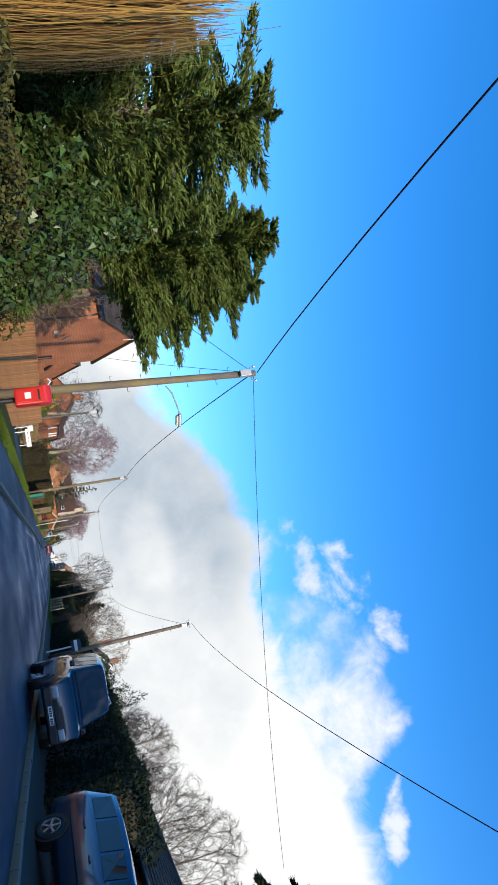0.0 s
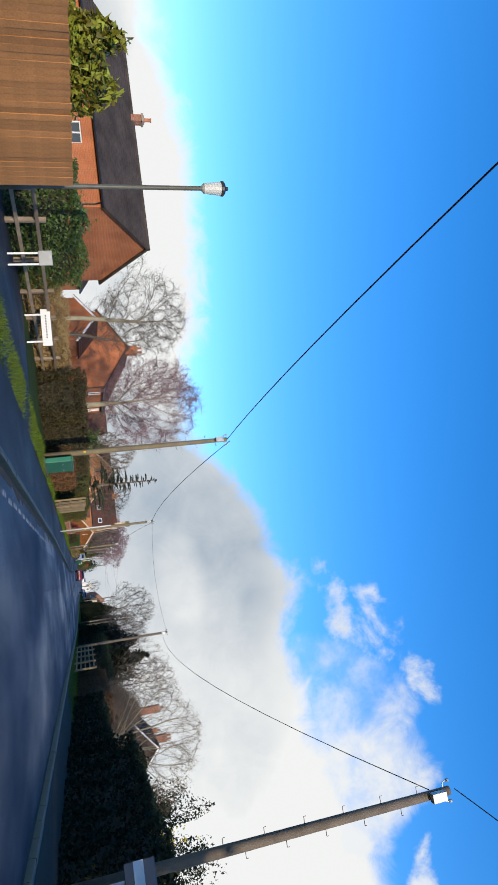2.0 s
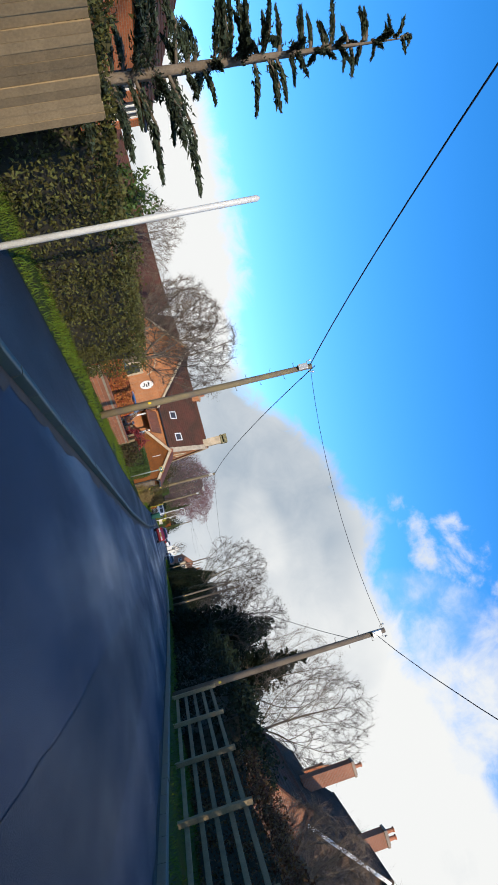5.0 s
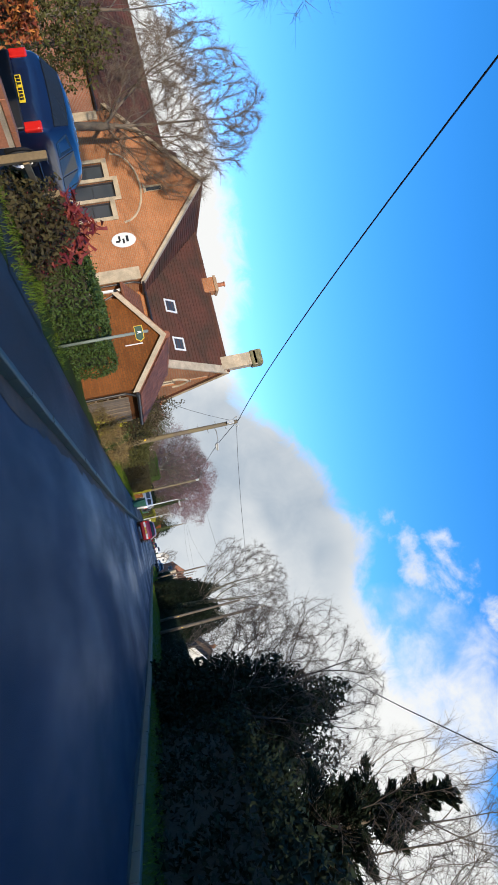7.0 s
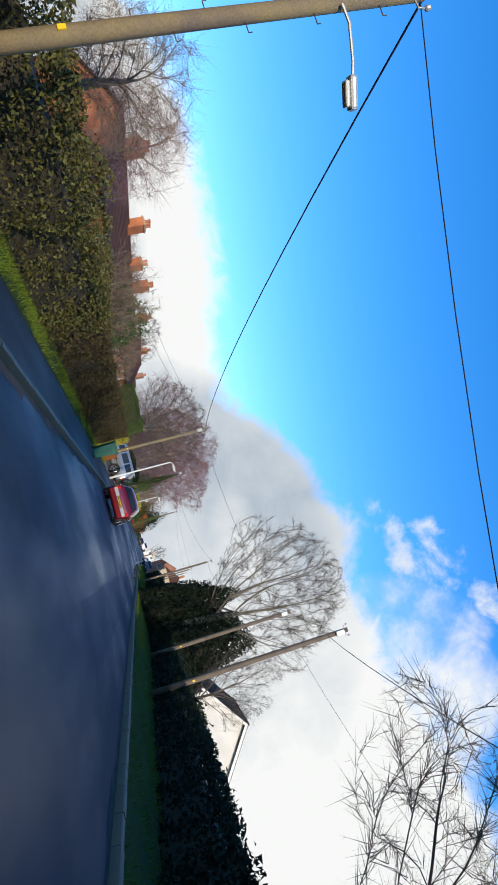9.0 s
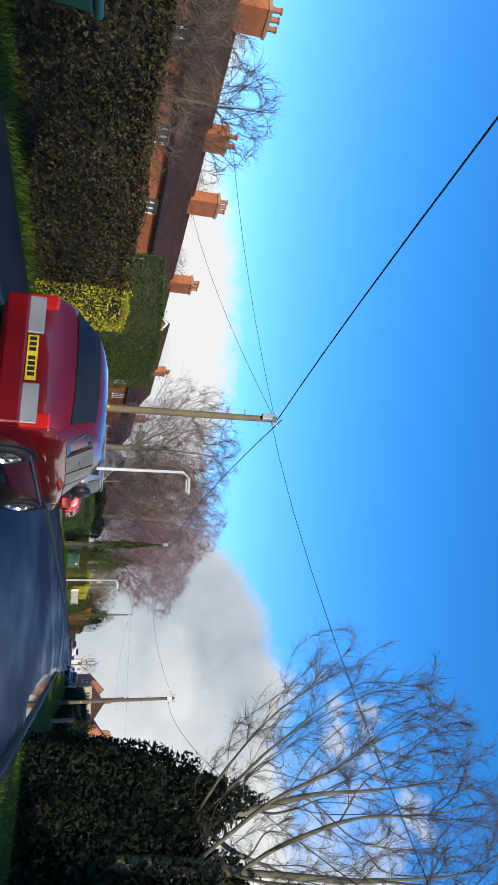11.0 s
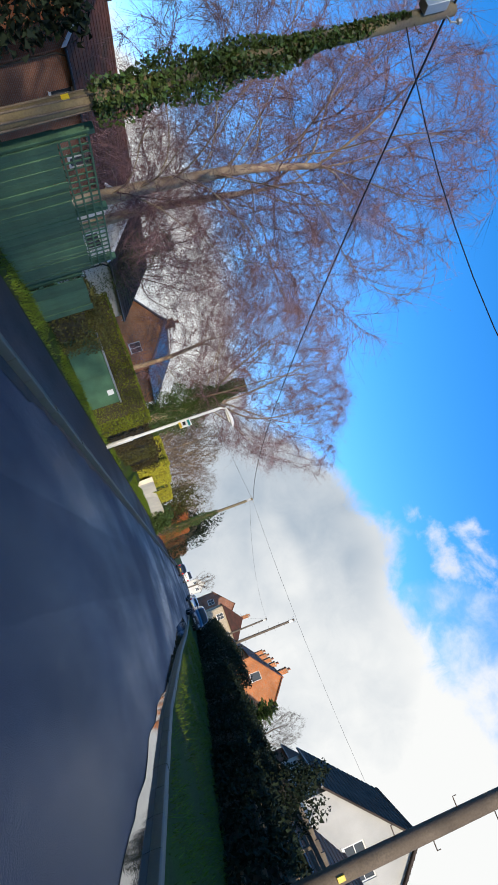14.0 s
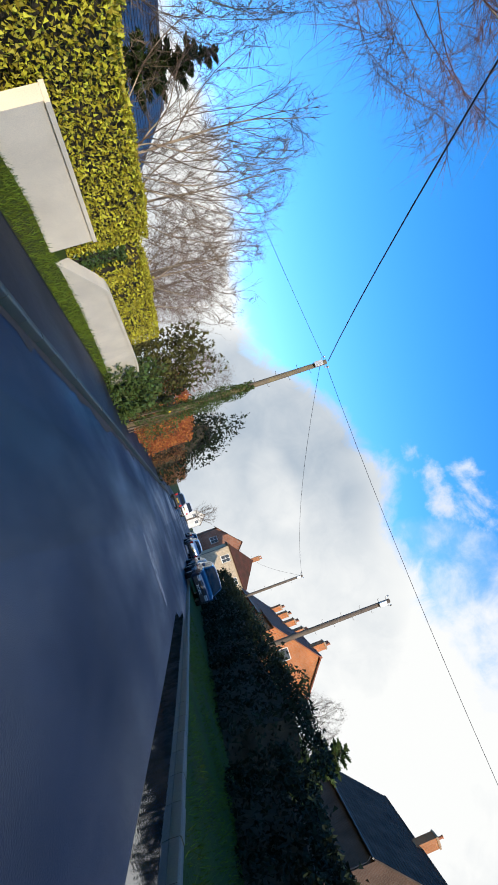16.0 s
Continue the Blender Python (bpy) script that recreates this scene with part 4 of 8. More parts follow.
LEFT = ((-60, -2.5), (0, -2.4), (30, -2.25), (60, -2.2), (75, -1.8), (92, -1.4), (110, -1.55), (125, -2.0), (140, -2.6), (165, -3.6), (190, -3.65), (215, -3.65), (260, -3.3), (330, -2), (420, 4))
RIGHT = ((-60, 4.2), (0, 4.3), (60, 4.5), (92, 5.0), (112, 4.9), (137, 3.8), (163, 2.95), (186, 2.0), (200, 2.2), (212, 2.6), (260, 3.4), (330, 4.6), (420, 11))
PATHOUT = ((-60, -4.4), (0, -4.3), (30, -4.3), (60, -4.4), (75, -4.0), (92, -3.4), (110, -3.4), (125, -3.8), (140, -4.3), (165, -5.6), (190, -5.6), (215, -5.6), (260, -5.3), (330, -4), (420, 2))


def strip(name, a, b, y0, y1, z, material, thick=0.0, step=3.0, crown=0.0, kind="structure", cols=1):
    """A ribbon of ground between two lines of the plan."""
    bm = bmesh.new()
    uvl = bm.loops.layers.uv.verify()
    n = max(2, int((y1 - y0) / step))
    grid = []
    for i in range(n + 1):
        y = y0 + (y1 - y0) * i / n
        xa, xb = a(y), b(y)
        row = []
        for j in range(cols + 1):
            s = j / cols
            row.append(bm.verts.new((xa + (xb - xa) * s, y, z + crown * (1 - (2 * s - 1) ** 2))))
        if thick:
            row = [bm.verts.new((xa, y, z - thick))] + row + [bm.verts.new((xb, y, z - thick))]
        grid.append(row)
    for r, q in zip(grid, grid[1:]):
        for j in range(len(r) - 1):
            bm.faces.new((r[j], r[j + 1], q[j + 1], q[j]))
    ob = part(name, bm, material, None)
    return tagged(ob, kind=kind)


def L_(y):
    return line_at(LEFT, y)


def R_(y):
    return line_at(RIGHT, y)


def P_(y):
    return line_at(PATHOUT, y)


bm = bmesh.new()
bmesh.ops.create_grid(bm, x_segments=60, y_segments=60, size=2500)
for v in bm.verts:
    v.co.z = -0.12
ground = tagged(part("ground", bm, GRASSBED, None), "green and brown winter turf reaching far off", "ground", kind="structure")
tagged(strip("road", L_, R_, -60, 420, -0.06, ASPHALT, crown=0.06, cols=6), "damp dark tarmac road, blue sky sheen put into its colour", "road")
tagged(strip("pavement_left", lambda y: L_(y) - 0.13, P_, -60, 420, 0.055, PATHTAR), "worn dark tarmac footway beside the road", "pavement")
tagged(strip("verge_left", P_, lambda y: P_(y) - 6, -60, 420, 0.06, GRASSBED), "mossy grass verge with bare patches", "verge")
tagged(strip("verge_right", lambda y: R_(y) + 0.13, lambda y: R_(y) + 7, 64, 420, 0.05, GRASSBED), "shaded grass verge beside the road", "verge")
tagged(strip("verge_soil", lambda y: R_(y) + 0.13, lambda y: R_(y) + 7, -60, 64, 0.05, SOIL), "bare dark soil under the roadside hedge", "verge")
# kerbs in stones of about 0.9 m
for name, f, s in (("kerb_left", L_, -1), ("kerb_right", R_, 1)):
    k = thing(name, "weathered mossy concrete kerb", "kerb", kind="structure")
    bm = bmesh.new()
    vs, fs = [], []
    w = 0.13 * s
    prof = [(0, -0.1), (0.012 * s, 0.063), (0.03 * s, 0.075), (w, 0.075), (w, -0.1)]
    stone = quads([(x, yy, z) for yy in (0.006, 0.894) for x, z in prof], [(j, j + 1, j + 6, j + 5) for j in range(4)] + [(0, 1, 3, 4), (5, 6, 8, 9)])
    stone.materials.append(KERB)
    y = -10.0
    for i in range(378):
        xa, xb = f(y), f(y + 0.9)
        h = random.uniform(-0.006, 0.006)
        if i < 290:
            ob = new("kerb_stone", stone)
            ob.parent, ob.matrix_basis = k, pose(xa, y, h, 0, 0, -math.degrees(math.atan2(xb - xa, 0.9)))
        else:
            o = len(vs)
            vs += [(x0 + x, yy, z + h) for x0, yy in ((xa, y + 0.006), (xb, y + 0.894)) for x, z in prof]
            fs += [tuple(o + q for q in c) for c in [(j, j + 1, j + 6, j + 5) for j in range(4)] + [(0, 1, 3, 4), (5, 6, 8, 9)]]
        y += 0.9
    ob = mesh_part("kerb_run", quads(vs, fs), KERB, k)
    ob["kind"] = "stuff"


# mended strips and tar seams in the road, grit and leaf litter in the gutters
def road_z(x, y):
    s = (x - L_(y)) / (R_(y) - L_(y))
    return -0.06 + 0.06 * (1 - (2 * s - 1) ** 2)


def laid(name, label, material, y0, y1, left, right, lift, step=0.5, cols=4):
    """A thin layer that lies on the road between two wandering lines."""
    bm = bmesh.new()
    n = max(2, int((y1 - y0) / step))
    grid = []
    for i in range(n + 1):
        y = y0 + (y1 - y0) * i / n
        a, b = left(y), right(y)
        grid.append([bm.verts.new((a + (b - a) * j / cols, y, road_z(a + (b - a) * j / cols, y) + lift)) for j in range(cols + 1)])
    for r, q in zip(grid, grid[1:]):
        for j in range(cols):
            bm.faces.new((r[j], r[j + 1], q[j + 1], q[j]))
    return tagged(part(name, bm, material, None), label, "road surface", kind="structure")


def wander(y, k, amp):
    return amp * noise.noise(Vector((y * 0.35, k * 7.3, 0.0))) + amp * 0.5 * noise.noise(Vector((y * 1.7, k * 3.1, 4.0)))


# both mends carry the road's painted blue sky sheen in their colour
MENDED = asphalt_mat("newer black tarmac with sky blue tint", (0.007, 0.013, 0.026), 1.0)
FADED = asphalt_mat("faded grey tarmac with sky blue tint", (0.020, 0.030, 0.050), 0.8)
GRIT = mat("wet grit and leaf litter", (0.055, 0.042, 0.026), 0.85, var=0.5, scale=3, fine=70, bump=0.5, alt=(0.022, 0.022, 0.020))
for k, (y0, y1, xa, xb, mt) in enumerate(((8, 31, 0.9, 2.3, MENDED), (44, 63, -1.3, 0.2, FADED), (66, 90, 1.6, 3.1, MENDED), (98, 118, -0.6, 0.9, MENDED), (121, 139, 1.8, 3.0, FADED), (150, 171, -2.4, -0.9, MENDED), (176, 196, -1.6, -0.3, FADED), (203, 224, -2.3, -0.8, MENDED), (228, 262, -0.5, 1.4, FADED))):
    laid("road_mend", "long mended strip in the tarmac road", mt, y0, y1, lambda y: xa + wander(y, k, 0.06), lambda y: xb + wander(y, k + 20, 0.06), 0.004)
laid("gutter_grit", "wet grit and leaf litter along the kerb", GRIT, -8, 262, lambda y: L_(y) + 0.005, lambda y: L_(y) + 0.13 + abs(wander(y, 61, 0.42)), 0.006, 0.45, 2)
laid("gutter_grit", "wet grit and leaf litter along the kerb", GRIT, -8, 155, lambda y: R_(y) - 0.10 - abs(wander(y, 71, 0.36)), lambda y: R_(y) - 0.005, 0.006, 0.45, 2)

# worn paint across the lane mouth, and a pale patch in the road further on
marks = thing("road_marking", "worn white dashes across the lane mouth", "road marking", kind="structure")
bm = bmesh.new()
box(bm, -0.06, -0.33, 0.0, 0.06, 0.33, 0.004)
dash = bpy.data.meshes.new("dash")
bm.to_mesh(dash)
bm.free()
dash.materials.append(PAINT)
for i in range(15):
    y = 38.6 + 1.02 * i
    ob = new("dash", dash)
    x = L_(y) + 0.55 + random.uniform(-0.02, 0.02)
    ob.parent, ob.matrix_basis = marks, pose(x, y, road_z(x, y) + 0.006, 0, 0, random.uniform(-2, 2))
bm = bmesh.new()
n = 18
edge = [bm.verts.new((0.35 + 0.95 * math.cos(a) * (1 + 0.2 * noise.noise(Vector((math.cos(a) * 3, math.sin(a) * 3, 0)))), 216.0 + 0.4 * math.sin(a) * (1 + 0.4 * noise.noise(Vector((math.cos(a) * 2, 4, math.sin(a) * 2)))), 0.003)) for a in (2 * math.pi * k / n for k in range(n))]
bm.faces.new(edge)
tagged(part("road_patch", bm, PAINT, None), "pale worn patch in the tarmac", "road marking", kind="structure")


# ---- overhead poles and wires ----
RUSTIRON = mat("rusted step iron", (0.10, 0.075, 0.055), 0.7, 0.4, var=0.3)


def pole(x, y, h, wood=POLEWOOD, r=0.13, lean=(0, 0), steps=True, box_top=True, dz=0.0):
    t = thing("telegraph_pole", "weathered wooden telegraph pole with climbing steps", "utility pole", pose(x, y, dz), group="telegraph poles along the road")
    bm = bmesh.new()
    tube(bm, [(lean[0] * s, lean[1] * s, -0.2 + (h + 0.2) * s) for s in (0, 0.3, 0.6, 1)], [r, r * 0.93, r * 0.85, r * 0.75], 12)
    part("shaft", bm, wood, t, smooth=True)
    if steps:
        for i in range(int((h - 2.6) / 0.45)):
            z = 2.6 + 0.45 * i
            bm = bmesh.new()
            q = z / h
            s = 1 if i % 2 else -1
            tube(bm, ((lean[0] * q, lean[1] * q, z), (lean[0] * q + s * (r + 0.12), lean[1] * q, z), (lean[0] * q + s * (r + 0.12), lean[1] * q, z + 0.05)), 0.008, 5)
            part("step_iron", bm, RUSTIRON, t)
    if box_top:
        boxed("terminal_box", (lean[0] - 0.1, lean[1] - r - 0.14, h - 0.55, lean[0] + 0.1, lean[1] - r + 0.02, h - 0.2), GALV, t, "grey cable box")
        bm = bmesh.new()
        for s in (-1, 1):
            tube(bm, ((lean[0], lean[1], h - 0.15), (lean[0] + 0.2 * s, lean[1], h - 0.13), (lean[0] + 0.22 * s, lean[1], h - 0.05)), 0.015, 6)
            lathe(bm, ((0.02, h - 0.05), (0.04, h - 0.03), (0.04, h + 0.02), (0.02, h + 0.04)), 8, (lean[0] + 0.22 * s, lean[1]))
        part("bracket", bm, GALV, t)
    boxed("notice_plate", (-0.035, -r - 0.015, 1.72, 0.035, -r + 0.01, 1.82), YELLOW, t, "small yellow notice", 0.003)
    return t


def wire(a, b, sag=0.5, r=0.012):
    t = thing("overhead_wire", "thin black overhead telephone wire", "cable", Matrix.Translation(a), group="overhead wires")
    a, b = Vector(a), Vector(b)
    bm = bmesh.new()
    tube(bm, [a.lerp(b, s / 14) - a - Vector((0, 0, sag * 4 * (s / 14) * (1 - s / 14))) for s in range(15)], r, 5)
    part("cable", bm, CABLE, t)
    return t


A, B, C_, D_, E_ = (-4.4, 18.3, 7.95), (-5.4, 55.0, 8.1), (-4.55, 85.5, 7.75), (-4.6, 116.8, 6.4), (-6.0, 154.1, 7.3)
F_, G_ = (-6.2, 179.7, 7.3), (-4.6, 224.2, 8.3)
R1, R2, R2B, R3, R4, R6, R5 = (5.9, 41.5, 8.8), (5.42, 87.2, 8.1), (6.6, 136.6, 8.4), (6.7, 147.0, 8.25), (3.9, 181.4, 7.95), (5.95, 228.2, 8.5), (7.4, 253.4, 8.64)
pole(-4.66, 18.3, 7.95, lean=(0.28, 0))
for p in (B, C_, D_, E_, F_, G_):
    pole(*p)
for p in (R1, R2, R2B, R3, R4, R6, R5):
    pole(*p, wood=DARKPOLE)
# the main run on the left-hand poles, each span from pole top to pole top
for p, q, sag in (((-5.23, -12, 7.82), (-4.4, 18.3, 8.03), 0.73), ((-4.42, 18.3, 7.94), (-5.4, 55, 8.12), 0.64), ((-5.31, 55, 8.23), (-4.55, 85.5, 7.67), 0.62), ((-4.52, 85.5, 7.87), (-4.6, 116.8, 6.43), 0.51),
                  ((-4.76, 116.8, 6.6), (-6.0, 154.1, 7.34), 0.56), ((-6.02, 154.1, 7.5), (-6.2, 179.7, 7.29), 0.42), ((-6.3, 179.7, 7.33), (-4.6, 224.2, 8.38), 0.82)):
    wire(p, q, sag, 0.018)
for p, q, sag in (((6.17, 0, 8.36), (5.9, 41.5, 8.95), 1.08), ((5.78, 41.5, 8.31), (5.42, 87.2, 7.69), 1.55), ((5.5, 87.2, 7.03), (6.6, 136.6, 7.53), 1.35), ((6.6, 136.6, 8.0), (6.7, 147, 8.1), 0.1), ((6.7, 147, 8.16), (4.05, 181.4, 7.53), 1.25)):
    wire(p, q, sag, 0.012)
# wires that cross the road or run to the houses
for p, q, sag in ((A, (14.56, 27.5, 8.4), 0.23), (C_, R2, 0.4), (D_, (24, 120, 5.75), 1.2), ((-6.0, 154.1, 7.15), (19.7, 136.6, 10.7), 1.5), ((-6.2, 179.7, 6.6), (3.9, 181.4, 7.9), 0.87), (G_, (19.2, 217.9, 8.0), 0.33), (G_, (-20.6, 224, 7.2), 0.1), (R5, (9, 300, 8.5), 0.8), ((-4.6, 224.2, 8.1), R5, 0.5),
                  (D_, (-6.3, 116.5, 3.1), 0.2), (E_, (-20, 150.5, 5.0), 0.4), (E_, (-20, 160, 5.2), 0.4), (A, (-11, 24.0, 4.9), 0.15), (A, (-10.2, 34.5, 5.2), 0.25)):
    wire((p[0], p[1], p[2] - 0.05), (q[0], q[1], q[2] - 0.05), sag, 0.009)

# ---- vehicles ----
def wheel(parent, x, y, r, w, side, spokes=5):
    ob = new("wheel")
    ob.parent, ob.matrix_basis = parent, pose(x, y, r, 0, 90 * side, 0)
    bm = bmesh.new()
    lathe(bm, ((r * 0.62, -w / 2), (r * 0.93, -w / 2), (r, -w * 0.32), (r, w * 0.32), (r * 0.93, w / 2), (r * 0.66, w / 2), (r * 0.64, w * 0.2)), 24)
    part("tyre", bm, RUBBER, ob, smooth=True)
    bm = bmesh.new()
    lathe(bm, ((r * 0.6, w * 0.18), (r * 0.66, w * 0.5), (r * 0.63, w * 0.52), (r * 0.58, w * 0.3), (r * 0.56, w * 0.2)), 24)
    lathe(bm, ((r * 0.16, w * 0.2), (r * 0.16, w * 0.46), (r * 0.1, w * 0.5)), 12)
    for k in range(spokes):
        box(bm, r * 0.1, -r * 0.075, w * 0.28, r * 0.62, r * 0.075, w * 0.46, m=pose(0, 0, 0, 0, 0, 360 * k / spokes))
    part("rim", bm, ALLOY, ob)


def car(label, m, stations, wheels, paint, r=0.31, front_glass=None, rear_glass=None, side_glass=(), rear_plate=True, front_plate=True, extras=(), category="car", trim_z=None, tail=None, name="car", rails=False):
    """A car lying along its own y, nose at -y. stations: rows of (y, half width, floor, belt, top, half width of the roof)."""
    t = thing(name, label, category, m)
    bm = bmesh.new()
    rings = []
    for y, w, zf, zb, zt, wr in stations:
        sec = [(0, zf), (w * 0.86, zf), (w * 0.97, zf + 0.1), (w, zf + (zb - zf) * 0.5), (w * 0.985, zb - 0.06), (w * 0.955, zb)]
        if zt > zb + 0.2:
            sec += [(wr + 0.03, zt - 0.1), (wr - 0.03, zt - 0.03), (wr * 0.6, zt + 0.005), (0, zt + 0.015)]
        else:
            sec += [(w * 0.9, zt - 0.01 if zt > zb else zb + 0.005), (w * 0.75, zt + 0.005), (w * 0.45, zt + 0.015), (0, zt + 0.02)]
        ring = [bm.verts.new((s * x, y, z)) for s, pts in ((1, sec), (-1, sec[-2:0:-1])) for x, z in pts]
        rings.append(ring)
    k = len(rings[0])
    for a, b in zip(rings, rings[1:]):
        for i in range(k):
            bm.faces.new((a[i], b[i], b[(i + 1) % k], a[(i + 1) % k]))
    bm.faces.new(rings[0])
    bm.faces.new(rings[-1][::-1])
    bmesh.ops.recalc_face_normals(bm, faces=bm.faces)
    body = part("body", bm, paint, t, smooth=True)
    mod = body.modifiers.new("edges", "BEVEL")
    mod.width, mod.segments, mod.limit_method, mod.angle_limit = 0.035, 2, "ANGLE", radians(38)

    def spot(i, j, f, side=1):
        """A place on the body between belt and roof at a station."""
        y, w, zf, zb, zt, wr = stations[i]
        return Vector((side * ((w * 0.955) * (1 - f) + (wr + 0.03) * f), y, zb * (1 - f) + (zt - 0.1) * f))

    def pane(name, pts, out, parent=t, material=CARGLASS, thick=0.012):
        bm = bmesh.new()
        n = Vector(out).normalized()
        lo = [bm.verts.new(Vector(p) + n * 0.003) for p in pts]
        hi = [bm.verts.new(Vector(p) + n * thick) for p in pts]
        bm.faces.new(hi)
        for a in range(len(pts)):
            b = (a + 1) % len(pts)
            bm.faces.new((lo[a], lo[b], hi[b], hi[a]))
        bmesh.ops.recalc_face_normals(bm, faces=bm.faces)
        return part(name, bm, material, parent)

    for i0, i1, g0, g1 in side_glass:
        for s in (1, -1):
            a0, a1, b0, b1 = spot(i0, 0, 0.08, s), spot(i1, 0, 0.08, s), spot(i0, 0, 0.93, s), spot(i1, 0, 0.93, s)
            pts = [a0.lerp(a1, g0), a0.lerp(a1, 1 - g1), b0.lerp(b1, 1 - g1), b0.lerp(b1, g0)]
            if stations[i0][4] < stations[i0][3] + 0.2:
                pts = [a0.lerp(a1, 0.25), a0.lerp(a1, 1 - g1), b1.lerp(b0, g1)]
            if stations[i1][4] < stations[i1][3] + 0.2:
                pts = [a0.lerp(a1, g0), a0.lerp(a1, 0.75), b0.lerp(b1, g0)]
            pane("side_window", pts, (s, 0, 0.25))
    for nm, g in (("windscreen", front_glass), ("rear_window", rear_glass)):
        if g:
            i0, i1 = g
            y0, w0, _, zb0, zt0, _ = stations[i0]
            y1, _, _, _, zt1, wr1 = stations[i1]
            a, b = Vector((0, y0, zt0 + 0.02)), Vector((0, y1, zt1 + 0.0))
            p0, p1 = a.lerp(b, 0.1), a.lerp(b, 0.9)
            d = (b - a).normalized()
            n = Vector((0, -d.z, d.y)) if d.y > 0 else Vector((0, d.z, -d.y))
            wa, wb = w0 * 0.84, wr1 * 0.92
            pts = [p0 + Vector((-wa, 0, -0.02)), p0 + Vector((-wa * 0.4, 0, 0.0)), p0 + Vector((wa * 0.4, 0, 0.0)), p0 + Vector((wa, 0, -0.02)), p1 + Vector((wb, 0, -0.02)), p1 + Vector((wb * 0.4, 0, 0.005)), p1 + Vector((-wb * 0.4, 0, 0.005)), p1 + Vector((-wb, 0, -0.02))]
            pane(nm, pts, n, thick=0.02)
    yw = [s[1] for s in stations]
    W = max(yw)
    for y in wheels:
        for s in (1, -1):
            bm = bmesh.new()
            tube(bm, ((s * (W - 0.24), y, r * 1.04), (s * (W + 0.006), y, r * 1.04)), r * 1.17, 24)
            part("wheel_arch", bm, BLACKPVC, t, "black wheel arch")
            wheel(t, s * (W - 0.06), y, r, 0.21, s)
    y0, y1 = stations[0][0], stations[-1][0]
    zf, zb = stations[0][2], stations[0][3]
    wn_ = stations[0][1]
    boxed("front_bumper", (-wn_ * 0.96, y0 - 0.05, zf + 0.02, wn_ * 0.96, y0 + 0.12, zf + 0.24), trim_z or BLACKPVC, t, bevel=0.03)
    wn2 = stations[-1][1]
    boxed("rear_bumper", (-wn2 * 0.98, y1 - 0.12, stations[-1][2] + 0.02, wn2 * 0.98, y1 + 0.06, stations[-1][2] + 0.26), trim_z or BLACKPVC, t, bevel=0.03)
    boxed("grille", (-wn_ * 0.5, y0 - 0.035, zf + 0.27, wn_ * 0.5, y0 + 0.05, zf + 0.38), BLACKPVC, t, bevel=0.01)
    for s in (1, -1):
        boxed("headlight", (s * wn_ * 0.72 - 0.16, y0 - 0.03, zb - 0.24, s * wn_ * 0.72 + 0.16, y0 + 0.14, zb - 0.06), HEADLAMP, t, bevel=0.04)
        z = stations[-1][3]
        tz = tail or (z - 0.28, z + 0.04)
        boxed("tail_light", (s * wn2 * 0.90 - 0.09, y1 - 0.14, tz[0], s * wn2 * 0.90 + 0.09, y1 + 0.025, tz[1]), TAIL, t, bevel=0.03)
        i = front_glass[0] if front_glass else 1
        y = stations[i][0] + 0.25
        boxed("door_mirror", (s * (W + 0.09) - 0.09, y, stations[i][3] + 0.0, s * (W + 0.09) + 0.09, y + 0.12, stations[i][3] + 0.15), paint, t, bevel=0.035)
        for y in (stations[i][0] + 1.1, stations[i][0] + 2.0):
            if y < y1 - 0.8:
                boxed("door_handle", (s * W - 0.02, y, stations[i][3] - 0.16, s * W + 0.025, y + 0.18, stations[i][3] - 0.12), paint, t, bevel=0.01)
        bm = bmesh.new()
        tube(bm, ((s * (W + 0.002), y0 + 0.75, zf + 0.36), (s * (W + 0.004), y1 - 0.7, zf + 0.36)), 0.022, 6)
        part("side_moulding", bm, BLACKPVC, t)
        if rails:
            bm = bmesh.new()
            tube(bm, ((s * 0.52, stations[3][0], stations[3][4] + 0.01), (s * 0.52, stations[3][0] + 0.1, stations[3][4] + 0.06), (s * 0.52, stations[-3][0], stations[-3][4] + 0.06), (s * 0.52, stations[-3][0] + 0.1, stations[-3][4] + 0.01)), 0.02, 6)
            part("roof_rail", bm, GALV, t)
    for on, y, n, mt in ((front_plate, y0 - 0.055, -1, PLATEWHITE), (rear_plate, y1 + 0.03, 1, YELLOW)):
        if on:
            z = zf + 0.15 if n < 0 else stations[-1][3] - 0.2
            pl = boxed("number_plate", (-0.26, y - 0.008, z - 0.055, 0.26, y + 0.008, z + 0.055), mt, t, "yellow plate with dark bars" if n > 0 else "white plate with dark bars", 0.004)
            for k in range(7):
                xk = -0.215 + 0.062 * k + (0.04 if k > 3 else 0)
                boxed("bar", (xk, y + n * 0.009 - 0.002, z - 0.036, xk + 0.044, y + n * 0.009 + 0.002, z + 0.036), INK, pl, "", 0.0)
    return t


